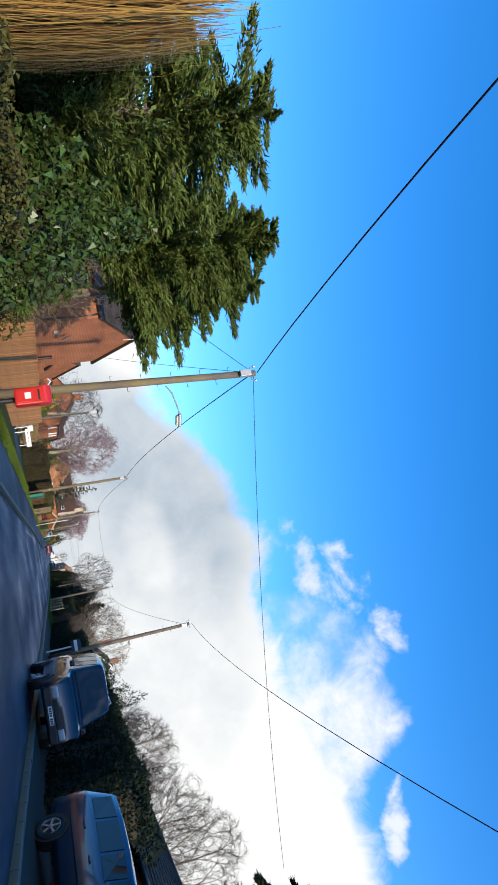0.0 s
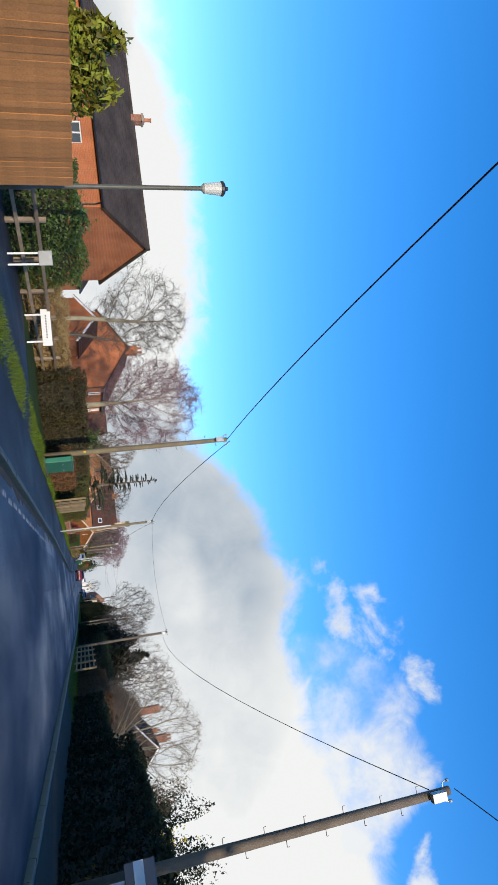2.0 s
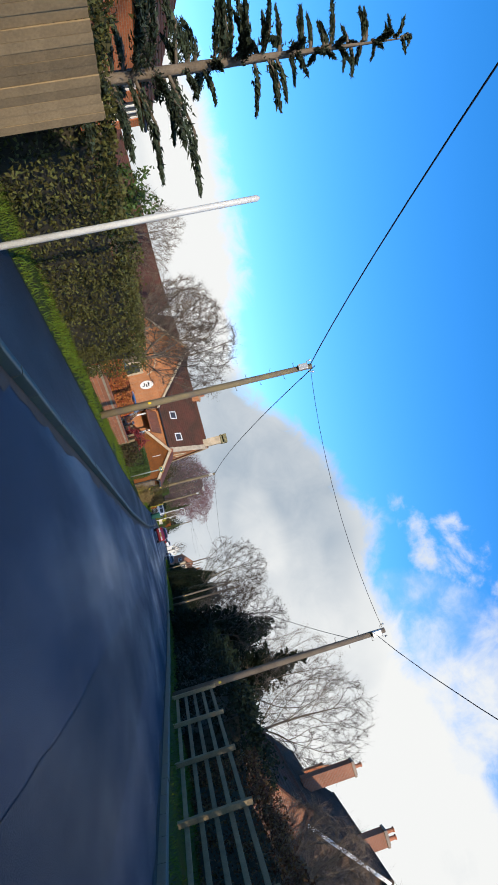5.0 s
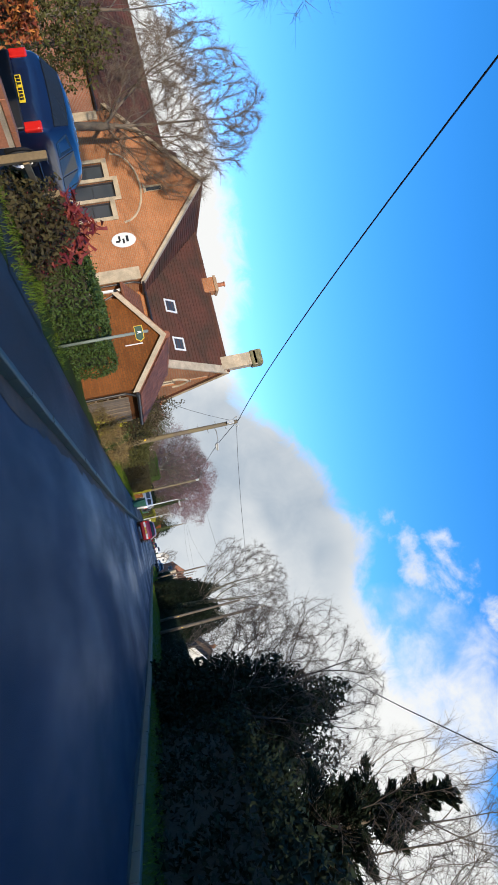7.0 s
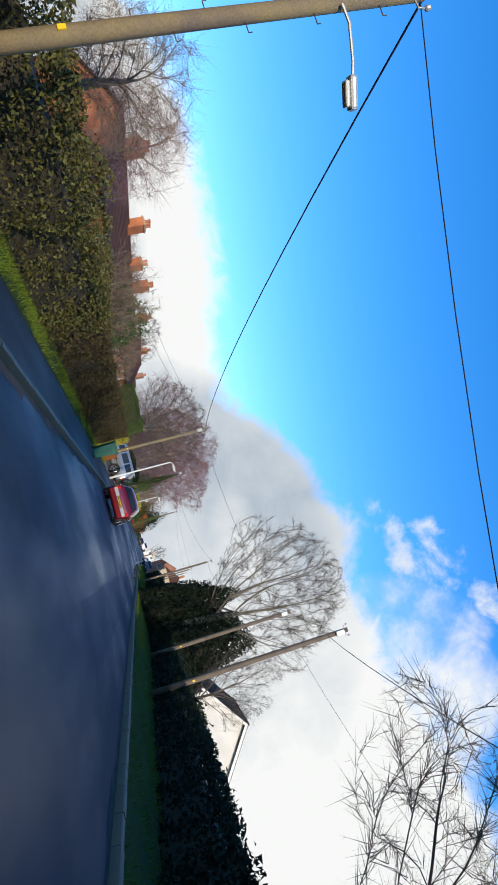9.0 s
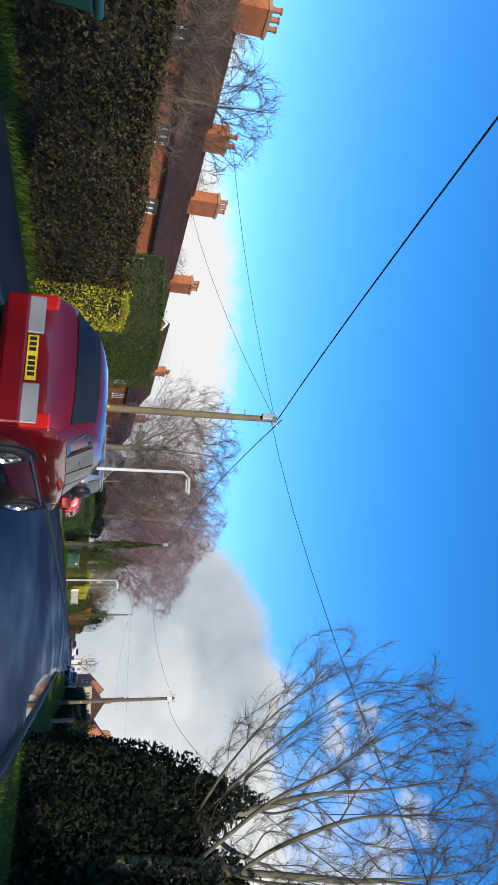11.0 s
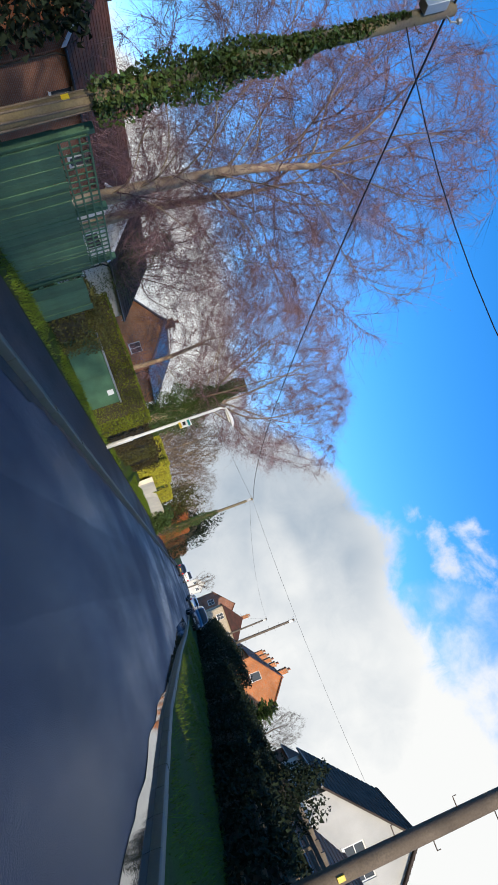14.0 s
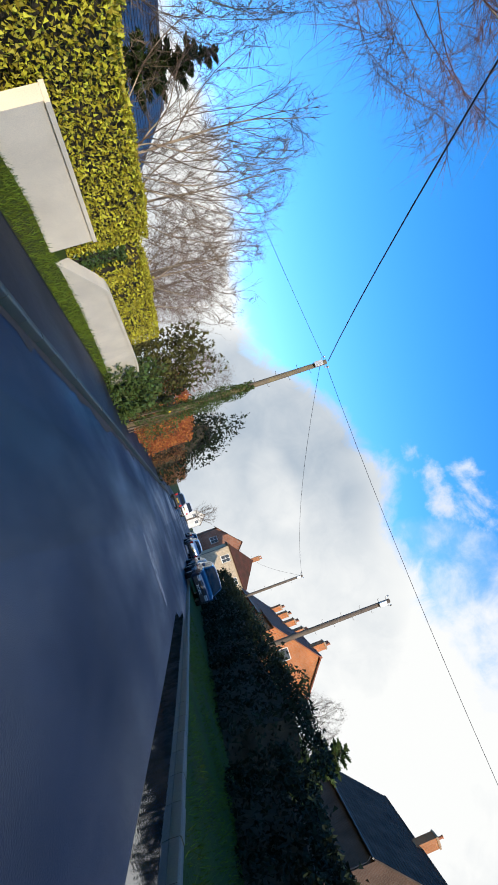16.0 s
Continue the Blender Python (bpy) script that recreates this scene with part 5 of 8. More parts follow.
def hatch(L=4.1, W=0.84, H=1.45, hood=0.9):
    return [(-L / 2, W * 0.84, 0.24, 0.62, 0.64, 0.4), (-L / 2 + 0.25, W * 0.96, 0.2, hood - 0.1, hood - 0.1, 0.5), (-L / 2 + 1.0, W, 0.18, hood - 0.01, hood, 0.6), (-L / 2 + 1.75, W, 0.18, hood + 0.03, H - 0.04, W * 0.70),
            (-L / 2 + 2.3, W, 0.18, hood + 0.04, H, W * 0.72), (-L / 2 + 3.0, W, 0.18, hood + 0.06, H - 0.02, W * 0.71), (L / 2 - 0.42, W * 0.99, 0.2, hood + 0.08, H - 0.1, W * 0.68), (L / 2 - 0.1, W * 0.96, 0.24, hood + 0.05, hood + 0.1, 0.6), (L / 2, W * 0.92, 0.28, hood - 0.1, hood - 0.08, 0.55)]


def estate(L=4.5, W=0.9, H=1.75, hood=1.08):
    return [(-L / 2, W * 0.88, 0.35, 0.85, 0.87, 0.5), (-L / 2 + 0.2, W * 0.97, 0.32, hood - 0.06, hood - 0.04, 0.55), (-L / 2 + 1.15, W, 0.3, hood, hood + 0.02, 0.6), (-L / 2 + 1.75, W, 0.3, hood + 0.02, H - 0.04, W * 0.76),
            (-L / 2 + 2.4, W, 0.3, hood + 0.03, H, W * 0.78), (-L / 2 + 3.3, W, 0.3, hood + 0.04, H, W * 0.78), (L / 2 - 0.25, W * 0.98, 0.32, hood + 0.04, H - 0.05, W * 0.76), (L / 2 - 0.03, W * 0.95, 0.34, hood + 0.02, hood + 0.06, 0.6), (L / 2, W * 0.93, 0.36, hood - 0.15, hood - 0.13, 0.6)]


H_GLASS = dict(front_glass=(2, 3), rear_glass=(7, 6), side_glass=((2, 3, 0, 0.05), (3, 4, 0.06, 0.06), (4, 5, 0.06, 0.05), (5, 6, 0.06, 0.1)))
red = car("deep red hatchback parked half on the footway, silver plated bumper", pose(-1.46, 143.5, 0, 0, 0, 180), hatch(3.9, 0.84, 1.43), (-1.2, 1.2), RED_DARK, trim_z=RED_DARK, **H_GLASS)
for x0, x1 in ((-0.74, -0.29), (0.29, 0.74)):
    boxed("bumper_strip", (x0, 1.955, 0.52, x1, 1.985, 0.7), GALV, red, "dull silver bumper strip", bevel=0.012)
bm = bmesh.new()
tube(bm, ((0.0, 1.62, 1.16), (0.22, 1.70, 1.08), (0.4, 1.76, 1.02)), 0.012, 6)
part("rear_wiper", bm, BLACKPVC, red)
car("bright red small hatchback parked across a gravel drive", pose(-6.98, 165.4, 0.12, 0, 0, 90), hatch(3.75, 0.82, 1.5, 0.98), (-1.2, 1.15), RED_BRIGHT, trim_z=RED_BRIGHT, **H_GLASS)
suv = car("silver off-road estate with a spare wheel, parked on gravel", pose(-6.6, 158.7, 0.12, 0, 0, -95), estate(4.3, 0.88, 1.72), (-1.35, 1.3), SILVER, r=0.37, rails=True, **H_GLASS)
bm = bmesh.new()
lathe(bm, ((0.2, 0), (0.34, 0.02), (0.36, 0.08), (0.36, 0.17), (0.33, 0.22), (0.1, 0.23)), 20)
part("spare_wheel", bm, BLACKPVC, suv, "black covered spare wheel", pose(0.1, 2.16, 0.95, -90, 0, 0), True)
car("dark car parked behind the bins, nose to the house", pose(-17.4, 171.5, 0.1, 0, 0, -75), hatch(4.3, 0.86, 1.46), (-1.3, 1.3), DARKCAR, **H_GLASS)
car("navy hatchback with red lamps, parked on a drive", pose(-7.7, 98.4, 0.0, 0, 0, 185), hatch(4.0, 0.83, 1.42), (-1.28, 1.22), NAVY, rear_plate=True, **H_GLASS)
car("navy estate parked behind the brown hedge", pose(-10.2, 93.4, 0.0, 0, 0, -60), hatch(4.2, 0.84, 1.45), (-1.28, 1.25), NAVY, **H_GLASS)
car("dark blue van parked facing along the road", pose(4.35, 21.9, 0.0, 0, 0, 0), estate(4.5, 0.93, 2.22, 1.2), (-1.4, 1.3), VANBLUE, category="van", rails=True, **H_GLASS)
car("pale blue car parked in the shade of a hedge", pose(6.6, 13.6, 0.05, 0, 0, 20), estate(4.3, 0.88, 1.75, 1.1), (-1.35, 1.3), SILVERBLUE, **H_GLASS)
for k, (x, y, rz, mt, st, lb) in enumerate(((3.3, 237, 2, SILVERBLUE, estate(), "blue grey estate parked at the kerb"), (3.5, 246, 2, DARKCAR, hatch(), "dark hatchback parked at the kerb"),
                                            (2.6, 262, 183, SILVER, hatch(), "silver hatchback parked far down the road"), (2.8, 285, 182, NAVY, hatch(), "navy hatchback far down the road"), (-1.4, 300, 181, WHITECAR, estate(4.8, 0.95, 2.1, 1.3), "white van far down the road"),
                                            (-2.4, 275, 180, DARKCAR, hatch(), "dark car far down the road"))):
    car(lb, pose(x, y, -0.02, 0, 0, rz), st, (-1.3, 1.28), mt, **H_GLASS)

# ---- houses, left of the road ----
h1 = gable_house("orange brick house, dark tiled roof, television aerial on the gable", pose(-9.9, 27.5, 0, 0, 0, 90), 9, 6.65, 4.75, 6.6, BRICK_A, TILE_DARK,
                 {"west": ((5.45, 3.45, 2.0, 1.02, 3, 2), (1.9, 3.45, 1.6, 1.02, 2, 2), (5.6, 1.0, 1.8, 1.2, 3, 2), (1.5, 1.0, 1.0, 1.2, 2, 1))}, barge=None, over=0.12, course=0.25)
bm = bmesh.new()
tube(bm, ((3.1, -0.12, 6.0), (3.1, -0.16, 7.3)), 0.02, 8)
tube(bm, ((2.9, -0.9, 7.25), (3.15, 0.35, 7.25)), 0.012, 6)
for k in range(9):
    y = -0.85 + 0.12 * k
    tube(bm, ((2.92 + 0.025 * k - 0.16, y, 7.25), (2.92 + 0.025 * k + 0.16, y, 7.25)), 0.006, 5)
tube(bm, ((2.95, 0.3, 7.0), (3.25, 0.3, 7.5)), 0.008, 5)
part("aerial", bm, GALV, h1, "grey television aerial on a short mast")
bm = bmesh.new()
tube(bm, ((4.75, -0.14, 0.2), (4.75, -0.14, 2.5), (4.75, -0.14, 2.6)), (0.07, 0.07, 0.09), 10)
part("flue_pipe", bm, BLACKPVC, h1, "short black flue pipe on the gable")
boxed("vent", (1.2, -0.09, 2.7, 1.45, 0.0, 2.95), GALV, h1, "small grey wall vent")
bm = bmesh.new()
lathe(bm, ((0.02, 0), (0.2, 0.03), (0.28, 0.08), (0.26, 0.09), (0.1, 0.05)), 16)
part("satellite_dish", bm, GALV, h1, "dark satellite dish", pose(1.1, -0.35, 3.2, 70, 0, 20))
gable_house("low brick outbuilding behind the orange brick house", pose(-10.7, 29.9, 0, 0, 0, 90), 6, 7.4, 2.35, 3.95, BRICK_A, TILE_DARK, {}, barge=None, over=0.15, gut=False, name="outbuilding")
gable_house("brick house with a dark roof and pale boarded end", pose(-16.6, 54.2, 0, 0, 0, 90), 12, 7.4, 3.7, 5.95, BRICK_A, TILE_DARK, {"west": ((7.5, 2.0, 1.2, 1.0, 2, 1),)}, chimneys=((3.7, 7.6, 0.4, 0.4, 5.6, 6.5, 1, BRICK_C),), over=0.15, barge=None)
gable_house("red brick house with white bargeboards behind a hedge", pose(-21.6, 77.6, 0, 0, 0, 0), 8.2, 6.4, 4.25, 6.35, BRICK_A, TILE_BROWN,
            {"east": ((5.2, 3.0, 1.1, 1.0, 3, 1), (6.8, 3.0, 1.0, 1.0, 3, 1), (1.5, 3.0, 1.0, 1.0, 2, 1)), "front": ((1.2, 2.8, 1.2, 1.0, 2, 1),)}, hip=(0, 1), chimneys=((3.2, 0.9, 0.7, 0.5, 5.7, 7.1, 2, BRICK_A),), over=0.12, barge=None)
gable_house("low wing of the red brick house with a white verge", pose(-21.2, 73.9, 0, 0, 0, 0), 3.5, 3.4, 2.5, 3.9, BRICK_A, TILE_BROWN, {}, over=0.15, gut=False, name="house_wing")
gable_house("small red brick house with a white verge, far behind hedges", pose(-34.5, 79, 0, 0, 0, 0), 9, 6.0, 3.6, 5.6, BRICK_A, TILE_DARK, {"front": ((3.6, 2.2, 1.2, 1.1, 2, 1),)}, chimneys=((3, 6, 0.7, 0.5, 5.2, 6.5, 1, BRICK_A),))
gable_house("bungalow with a brown roof and a rooflight", pose(-21.2, 116.6, 0, 0, 0, 90), 18, 7.0, 3.2, 6.35, BRICK_C, TILE_BROWN, {}, barge=None)

# the old school
school = gable_house("old brick school hall, stone dressings, steep brown roof, tall end chimney", pose(-6.65, 111.7, 0, 0, 0, 90), 11.2, 5.6, 3.1, 6.05, BRICK_B, TILE_BROWN,
                     {"front": ((2.6, 2.35, 0.9, 1.3, 2, 2, 0.1, STONE), (3.05, 4.4, 0.28, 0.85, 1, 1, 0.1, STONE))}, barge=None, over=0.1, name="school_hall", category="school", course=0.22)
bm = bmesh.new()
for s in (0, 1):
    a, b = (-0.2 if s == 0 else 5.8), 2.8
    pts = [(a, 3.0), (a, 3.13), (b, 6.2), (b, 6.05)]
    for q, w in ((-0.16, 0.0), (0.2, 0.0)):
        bm.faces.new([bm.verts.new((x, q, z)) for x, z in pts])
    for (xa, za), (xb, zb) in zip(pts, pts[1:] + pts[:1]):
        bm.faces.new([bm.verts.new(v) for v in ((xa, -0.16, za), (xb, -0.16, zb), (xb, 0.2, zb), (xa, 0.2, za))])
part("coping", bm, STONE, school, "buff stone gable coping")
bm = bmesh.new()
tube(bm, ((2.45, -0.05, 3.5), (2.5, -0.06, 3.8), (2.75, -0.06, 4.08), (3.05, -0.06, 4.25), (3.35, -0.06, 4.08), (3.6, -0.06, 3.8), (3.65, -0.05, 3.5)), 0.055, 8)
part("hood_mould", bm, STONE, school, "pointed buff stone hood over the window")
chimney(school, 2.75, 0.3, 0.46, 0.6, 5.5, 7.45, 0, STONE)
bm = bmesh.new()
box(bm, 2.47, -0.06, 7.3, 3.03, 0.66, 7.85, 0.05)
part("chimney_head", bm, MOSSTONE, school, "weathered stone chimney head")
chimney(school, 2.8, 4.2, 0.5, 0.7, 5.7, 6.45, 1, BRICK_B)
for yy in (1.0, 2.75):
    sl = new("rooflight")
    k = math.degrees(math.atan2(2.95, 2.8))
    sl.parent, sl.matrix_basis = school, pose(0.72, yy, 3.1 + 0.72 * 2.95 / 2.8 + 0.1, 0, -k, 0)
    bm = bmesh.new()
    for d in ((-0.34, -0.3, 0.0, 0.34, -0.23, 0.07), (-0.34, 0.23, 0.0, 0.34, 0.3, 0.07), (-0.34, -0.23, 0.0, -0.27, 0.23, 0.07), (0.27, -0.23, 0.0, 0.34, 0.23, 0.07)):
        box(bm, *d)
    part("frame", bm, WHITE, sl)
    boxed("pane", (-0.28, -0.24, 0.0, 0.28, 0.24, 0.04), GLASS, sl, bevel=0)
wing = gable_house("brick school wing with three tall lancet windows in its gable", pose(-17.6, 110.4, 0, 0, 0, 0), 6, 7.6, 3.0, 6.15, BRICK_B, TILE_BROWN,
                   {"front": ((2.35, 0.9, 0.7, 1.45, 1, 2, 0.16, DARKFRAME), (3.2, 0.9, 0.75, 1.75, 1, 2, 0.16, DARKFRAME), (4.1, 0.9, 0.7, 1.45, 1, 2, 0.16, DARKFRAME), (3.62, 3.85, 0.3, 0.75, 1, 1, 0.1, STONE))}, barge=None, over=0.1, name="school_wing", category="school", course=0.22)
bm = bmesh.new()
for s in (0, 1):
    a, b = (-0.2 if s == 0 else 7.8), 3.8
    pts = [(a, 2.85), (a, 3.02), (b, 6.33), (b, 6.14)]
    for q in (-0.17, 0.1):
        bm.faces.new([bm.verts.new((x, q, z)) for x, z in pts])
    for (xa, za), (xb, zb) in zip(pts, pts[1:] + pts[:1]):
        bm.faces.new([bm.verts.new(v) for v in ((xa, -0.17, za), (xb, -0.17, zb), (xb, 0.1, zb), (xa, 0.1, za))])
part("coping", bm, STONE, wing, "buff stone gable coping")
for a, b, z0, z1 in ((2.2, 2.35, 0.8, 2.5), (3.05, 3.2, 0.8, 2.8), (3.95, 4.1, 0.8, 2.8), (4.8, 4.95, 0.8, 2.5), (2.2, 4.95, 0.72, 0.9), (2.2, 3.2, 2.35, 2.55), (3.05, 4.1, 2.65, 2.85), (3.95, 4.95, 2.35, 2.55), (7.1, 7.62, 0, 2.9), (0, 0.4, 0, 2.6)):
    bm = bmesh.new()
    box(bm, a, -0.035 if b - a < 0.2 else -0.042, z0, b, 0.02, z1)
    part("stone_dressing", bm, STONE, wing, "pale stone dressing")
bm = bmesh.new()
for s in (-1, 1):
    tube(bm, [(3.58 + s * 1.55 * math.cos(k * 0.2617), -0.01, 2.75 + 0.95 * math.sin(k * 0.262)) for k in range(7)], 0.045, 6)
part("relieving_arch", bm, STONE, wing, "pale stone arch over the windows")
sign = new("oval_sign")
sign.parent, sign.matrix_basis = wing, pose(5.9, -0.03, 2.55, 90, 0, 0)
bm = bmesh.new()
lathe(bm, ((0.5, -0.0), (0.52, 0.02), (0.5, 0.04)), 28)
bmesh.ops.scale(bm, vec=(0.62, 0.95, 1), verts=bm.verts)
part("board", bm, WHITE, sign, "white oval board")
bm = bmesh.new()
for x0, y0, x1, y1 in ((-0.16, 0.1, 0.1, 0.2), (-0.05, -0.05, 0.16, 0.03), (-0.18, -0.2, 0.05, -0.12), (0.02, -0.32, 0.1, -0.16)):
    box(bm, x0, y0, 0.041, x1, y1, 0.046)
part("emblem", bm, INK, sign, "black shapes on the board")
porch = gable_house("low brick school annexe with a clay tiled roof", pose(-7.2, 105.4, 0, 0, 0, 0), 4.2, 3.0, 1.75, 2.85, BRICK_E, TILE_RED, {}, barge=STONE, over=0.15, name="school_annexe", category="school", course=0.2)
TILEPIECE = piece_mat("red clay tile", (0.20, 0.07, 0.04), 0.9, 0.3)
tile_vs = [(x, yy, 0.014 * math.sin(math.pi * k / 4) + (0.012 if x < 0 else 0.0) + dz) for x, yy0 in ((-0.115, 0), (0.115, 0)) for dz in (0.0, 0.012) for k, yy in enumerate((-0.112, -0.056, 0.0, 0.056, 0.112))]
tile_me = quads(tile_vs, [(5 + k, 6 + k, 16 + k, 15 + k) for k in range(4)] + [(k, k + 1, 6 + k, 5 + k) for k in range(4)] + [(0, 5, 15, 10), (4, 14, 19, 9)])
tile_me.materials.append(TILEPIECE)
lean = math.atan2(1.1, 1.5)
for r in range(10):
    for c in range(19):
        u = 0.1 + 0.2 * r
        ob = new("roof_tile", tile_me)
        ob.parent = porch
        ob.matrix_basis = pose(3.15 - u * math.cos(lean) + 0.118 * math.sin(lean), -0.03 + 0.229 * c + random.uniform(-0.003, 0.003), 1.64 + u * math.sin(lean) + 0.118 * math.cos(lean), 0, 180 + math.degrees(lean) + 2.5, 0) @ pose(0, 0, 0, 0, 180, 0)
bm = bmesh.new()
tube(bm, ((1.6, -0.04, 1.6), (1.6, -0.04, 2.15)), 0.02, 8)
part("white_pipe", bm, WHITE, porch)
post_sign = thing("footpath_sign", "dark green footpath sign with yellow border on a post", "sign", pose(-4.0, 99.9, 0))
bm = bmesh.new()
lathe(bm, ((0.035, -0.1), (0.035, 2.05), (0.0, 2.07)), 10)
part("post", bm, mat("grey green painted post", (0.22, 0.26, 0.22), 0.6), post_sign, smooth=True)
for nm, w, h, q, mt, lb in (("border", 0.15, 0.095, 0.0, YELLOW, "yellow border"), ("board", 0.138, 0.082, 0.006, SIGNGREEN, "dark green board"), ("symbol", 0.03, 0.05, 0.012, PLATEWHITE, "white symbol")):
    bm = bmesh.new()
    pts = ((-w, -h), (w, -h), (w + h * 0.7, 0), (w, h), (-w, h)) if nm != "symbol" else ((-w, -h), (0, 0), (w, -h), (w * 0.6, h), (-w * 0.6, h))
    front = [bm.verts.new((x, -0.05 - q, 1.85 + z)) for x, z in pts]
    rear = [bm.verts.new((x, -0.035 - q, 1.85 + z)) for x, z in pts]
    bm.faces.new(front)
    bm.faces.new(rear[::-1])
    for i in range(5):
        bm.faces.new((front[i], rear[i], rear[(i + 1) % 5], front[(i + 1) % 5]))
    part(nm, bm, mt, post_sign, lb, pose(0, 0, 0, 0, 0, 12))
canopy = thing("entrance_canopy", "small tiled entrance canopy on white posts", "canopy", pose(-9.6, 110.3, 0))
for x in (0, 1.3):
    boxed("post", (x - 0.05, -0.05, 0, x + 0.05, 0.05, 2.0), WHITE, canopy)
bm = bmesh.new()
roof_slope(bm, (-0.2, -0.25, 2.0), (1.5, -0.25, 2.0), (1.5, 1.4, 2.7), (-0.2, 1.4, 2.7), 0.2)
part("roof", bm, TILE_RED, canopy)

# terrace and the houses after it
gable_house("long brick terrace with brown roof and tall stacks", pose(-23.6, 139, 0, 0, 0, 0), 33, 6.6, 3.75, 5.45, BRICK_A, TILE_BROWN,
            {"east": tuple((2.0 + 4.1 * k, 2.6, 1.1, 0.95, 3, 1) for k in range(8))}, chimneys=((3.3, 3.5, 0.6, 1.1, 5.0, 6.4, 3, BRICK_A), (3.3, 12, 0.6, 1.1, 5.0, 6.5, 3, BRICK_A), (3.3, 17.9, 0.6, 1.1, 5.0, 6.3, 2, BRICK_A), (3.3, 22.2, 0.6, 1.1, 5.0, 6.8, 3, BRICK_A), (3.3, 29.6, 0.6, 1.1, 5.0, 6.7, 3, BRICK_A)), barge=None, name="terrace")
gable_house("orange brick house end beside the terrace", pose(-22.6, 168.2, 0, 0, 0, 0), 3.2, 6.0, 3.9, 5.3, BRICK_A, TILE_BROWN, {"east": ((1.1, 2.6, 1.1, 1.0, 2, 2),)}, barge=None)
gable_house("orange brick house with white windows and a brown roof", pose(-25.6, 178, 0, 0, 0, 0), 13.5, 5.8, 4.3, 6.55, BRICK_A, TILE_BROWN,
            {"east": ((0.9, 3.0, 1.25, 1.05, 3, 3), (4.0, 3.0, 1.15, 1.05, 3, 3), (7.0, 3.0, 1.15, 1.05, 3, 3), (1.2, 0.9, 1.3, 1.3, 3, 3))}, chimneys=((2.9, 8.2, 0.55, 0.9, 6.1, 7.3, 2, BRICK_A),), over=0.2)
gable_house("brick house with a long brown roof behind the trees", pose(-27, 194, 0, 0, 0, 0), 13, 6, 3.7, 5.9, BRICK_C, TILE_BROWN, {"east": ((2, 2.5, 1.1, 1, 3, 1), (6, 2.5, 1.1, 1, 3, 1))}, chimneys=((3, 7.5, 0.6, 0.9, 5.5, 7.1, 2, BRICK_C),))
gable_house("white rendered cottage with a dark roof behind trees", pose(-22.5, 203.5, 0, 0, 0, 0), 7, 5.4, 3.0, 5.2, RENDER, TILE_DARK, {"front": ((3.6, 2.0, 0.9, 0.8, 2, 1),)})
gable_house("brick house with blue grey slates and a chimney", pose(-23.2, 220.2, 0, 0, 0, 0), 9, 6.6, 3.8, 6.2, BRICK_B, SLATE, {"front": ((4.2, 2.9, 0.9, 0.9, 2, 1),)}, chimneys=((3.3, 0.8, 0.55, 0.55, 5.8, 6.8, 1, BRICK_B),), barge=None)

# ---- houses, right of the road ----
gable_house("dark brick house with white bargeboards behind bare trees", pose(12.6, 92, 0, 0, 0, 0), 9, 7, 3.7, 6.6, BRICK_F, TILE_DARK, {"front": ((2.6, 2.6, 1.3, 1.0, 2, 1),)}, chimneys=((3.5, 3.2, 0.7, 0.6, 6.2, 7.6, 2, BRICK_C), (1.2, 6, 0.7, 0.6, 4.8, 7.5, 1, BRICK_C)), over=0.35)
gable_house("dark roofed house with a thin chimney beyond the field gate", pose(17.5, 112, 0, 0, 0, 0), 12, 7, 4.4, 7.3, BRICK_C, TILE_DARK, {"front": ((2.6, 3.2, 1.3, 1.0, 2, 1),)}, chimneys=((2.2, 3, 0.5, 0.5, 6.0, 8.4, 1, BRICK_A),))
gable_house("low tiled outbuilding above the hedge", pose(9.6, 91.0, 0, 0, 0, 0), 10, 5, 2.2, 4.0, BRICK_C, TILE_BROWN, {}, barge=None, name="outbuilding")
gable_house("long low shed roof with a pale gutter behind the hedge", pose(8.6, 14.5, 0, 0, 0, 0), 14, 5, 2.3, 3.4, BRICK_C, TILE_DARK, {}, barge=WHITE, name="outbuilding")
gable_house("white gabled cottage behind ivy and a hedge", pose(10.6, 152.5, 0, 0, 0, 0), 7, 5.4, 2.7, 4.6, RENDER, TILE_DARK, {})
gable_house("white rendered house with a brown roof and a wide window", pose(10.0, 201.5, 0, 0, 0, 0), 6.0, 6.2, 3.75, 6.6, RENDER_GREY, TILE_DARK, {"front": ((2.3, 3.5, 1.5, 0.95, 2, 2),)}, over=0.2, barge=None)
gable_house("brick garage with a red tiled roof beside the white house", pose(9.3, 193.0, 0, 0, 0, 0), 6, 4.5, 1.9, 3.2, BRICK_D, TILE_RED, {}, name="outbuilding", barge=None)
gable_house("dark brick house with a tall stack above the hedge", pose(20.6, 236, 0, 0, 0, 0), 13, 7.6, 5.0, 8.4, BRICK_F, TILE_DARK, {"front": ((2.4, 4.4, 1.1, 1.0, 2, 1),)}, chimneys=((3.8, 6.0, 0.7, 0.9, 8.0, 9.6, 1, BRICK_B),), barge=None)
gable_house("vivid orange brick end house with white window", pose(11.2, 256, 0, 0, 0, 0), 9, 7.4, 5.2, 8.1, BRICK_D, TILE_RED, {"front": ((1.9, 4.4, 1.1, 1.3, 1, 1),)}, chimneys=((3.7, 3.4, 0.6, 1.3, 7.7, 9.2, 4, BRICK_D),), barge=None, gut=False)
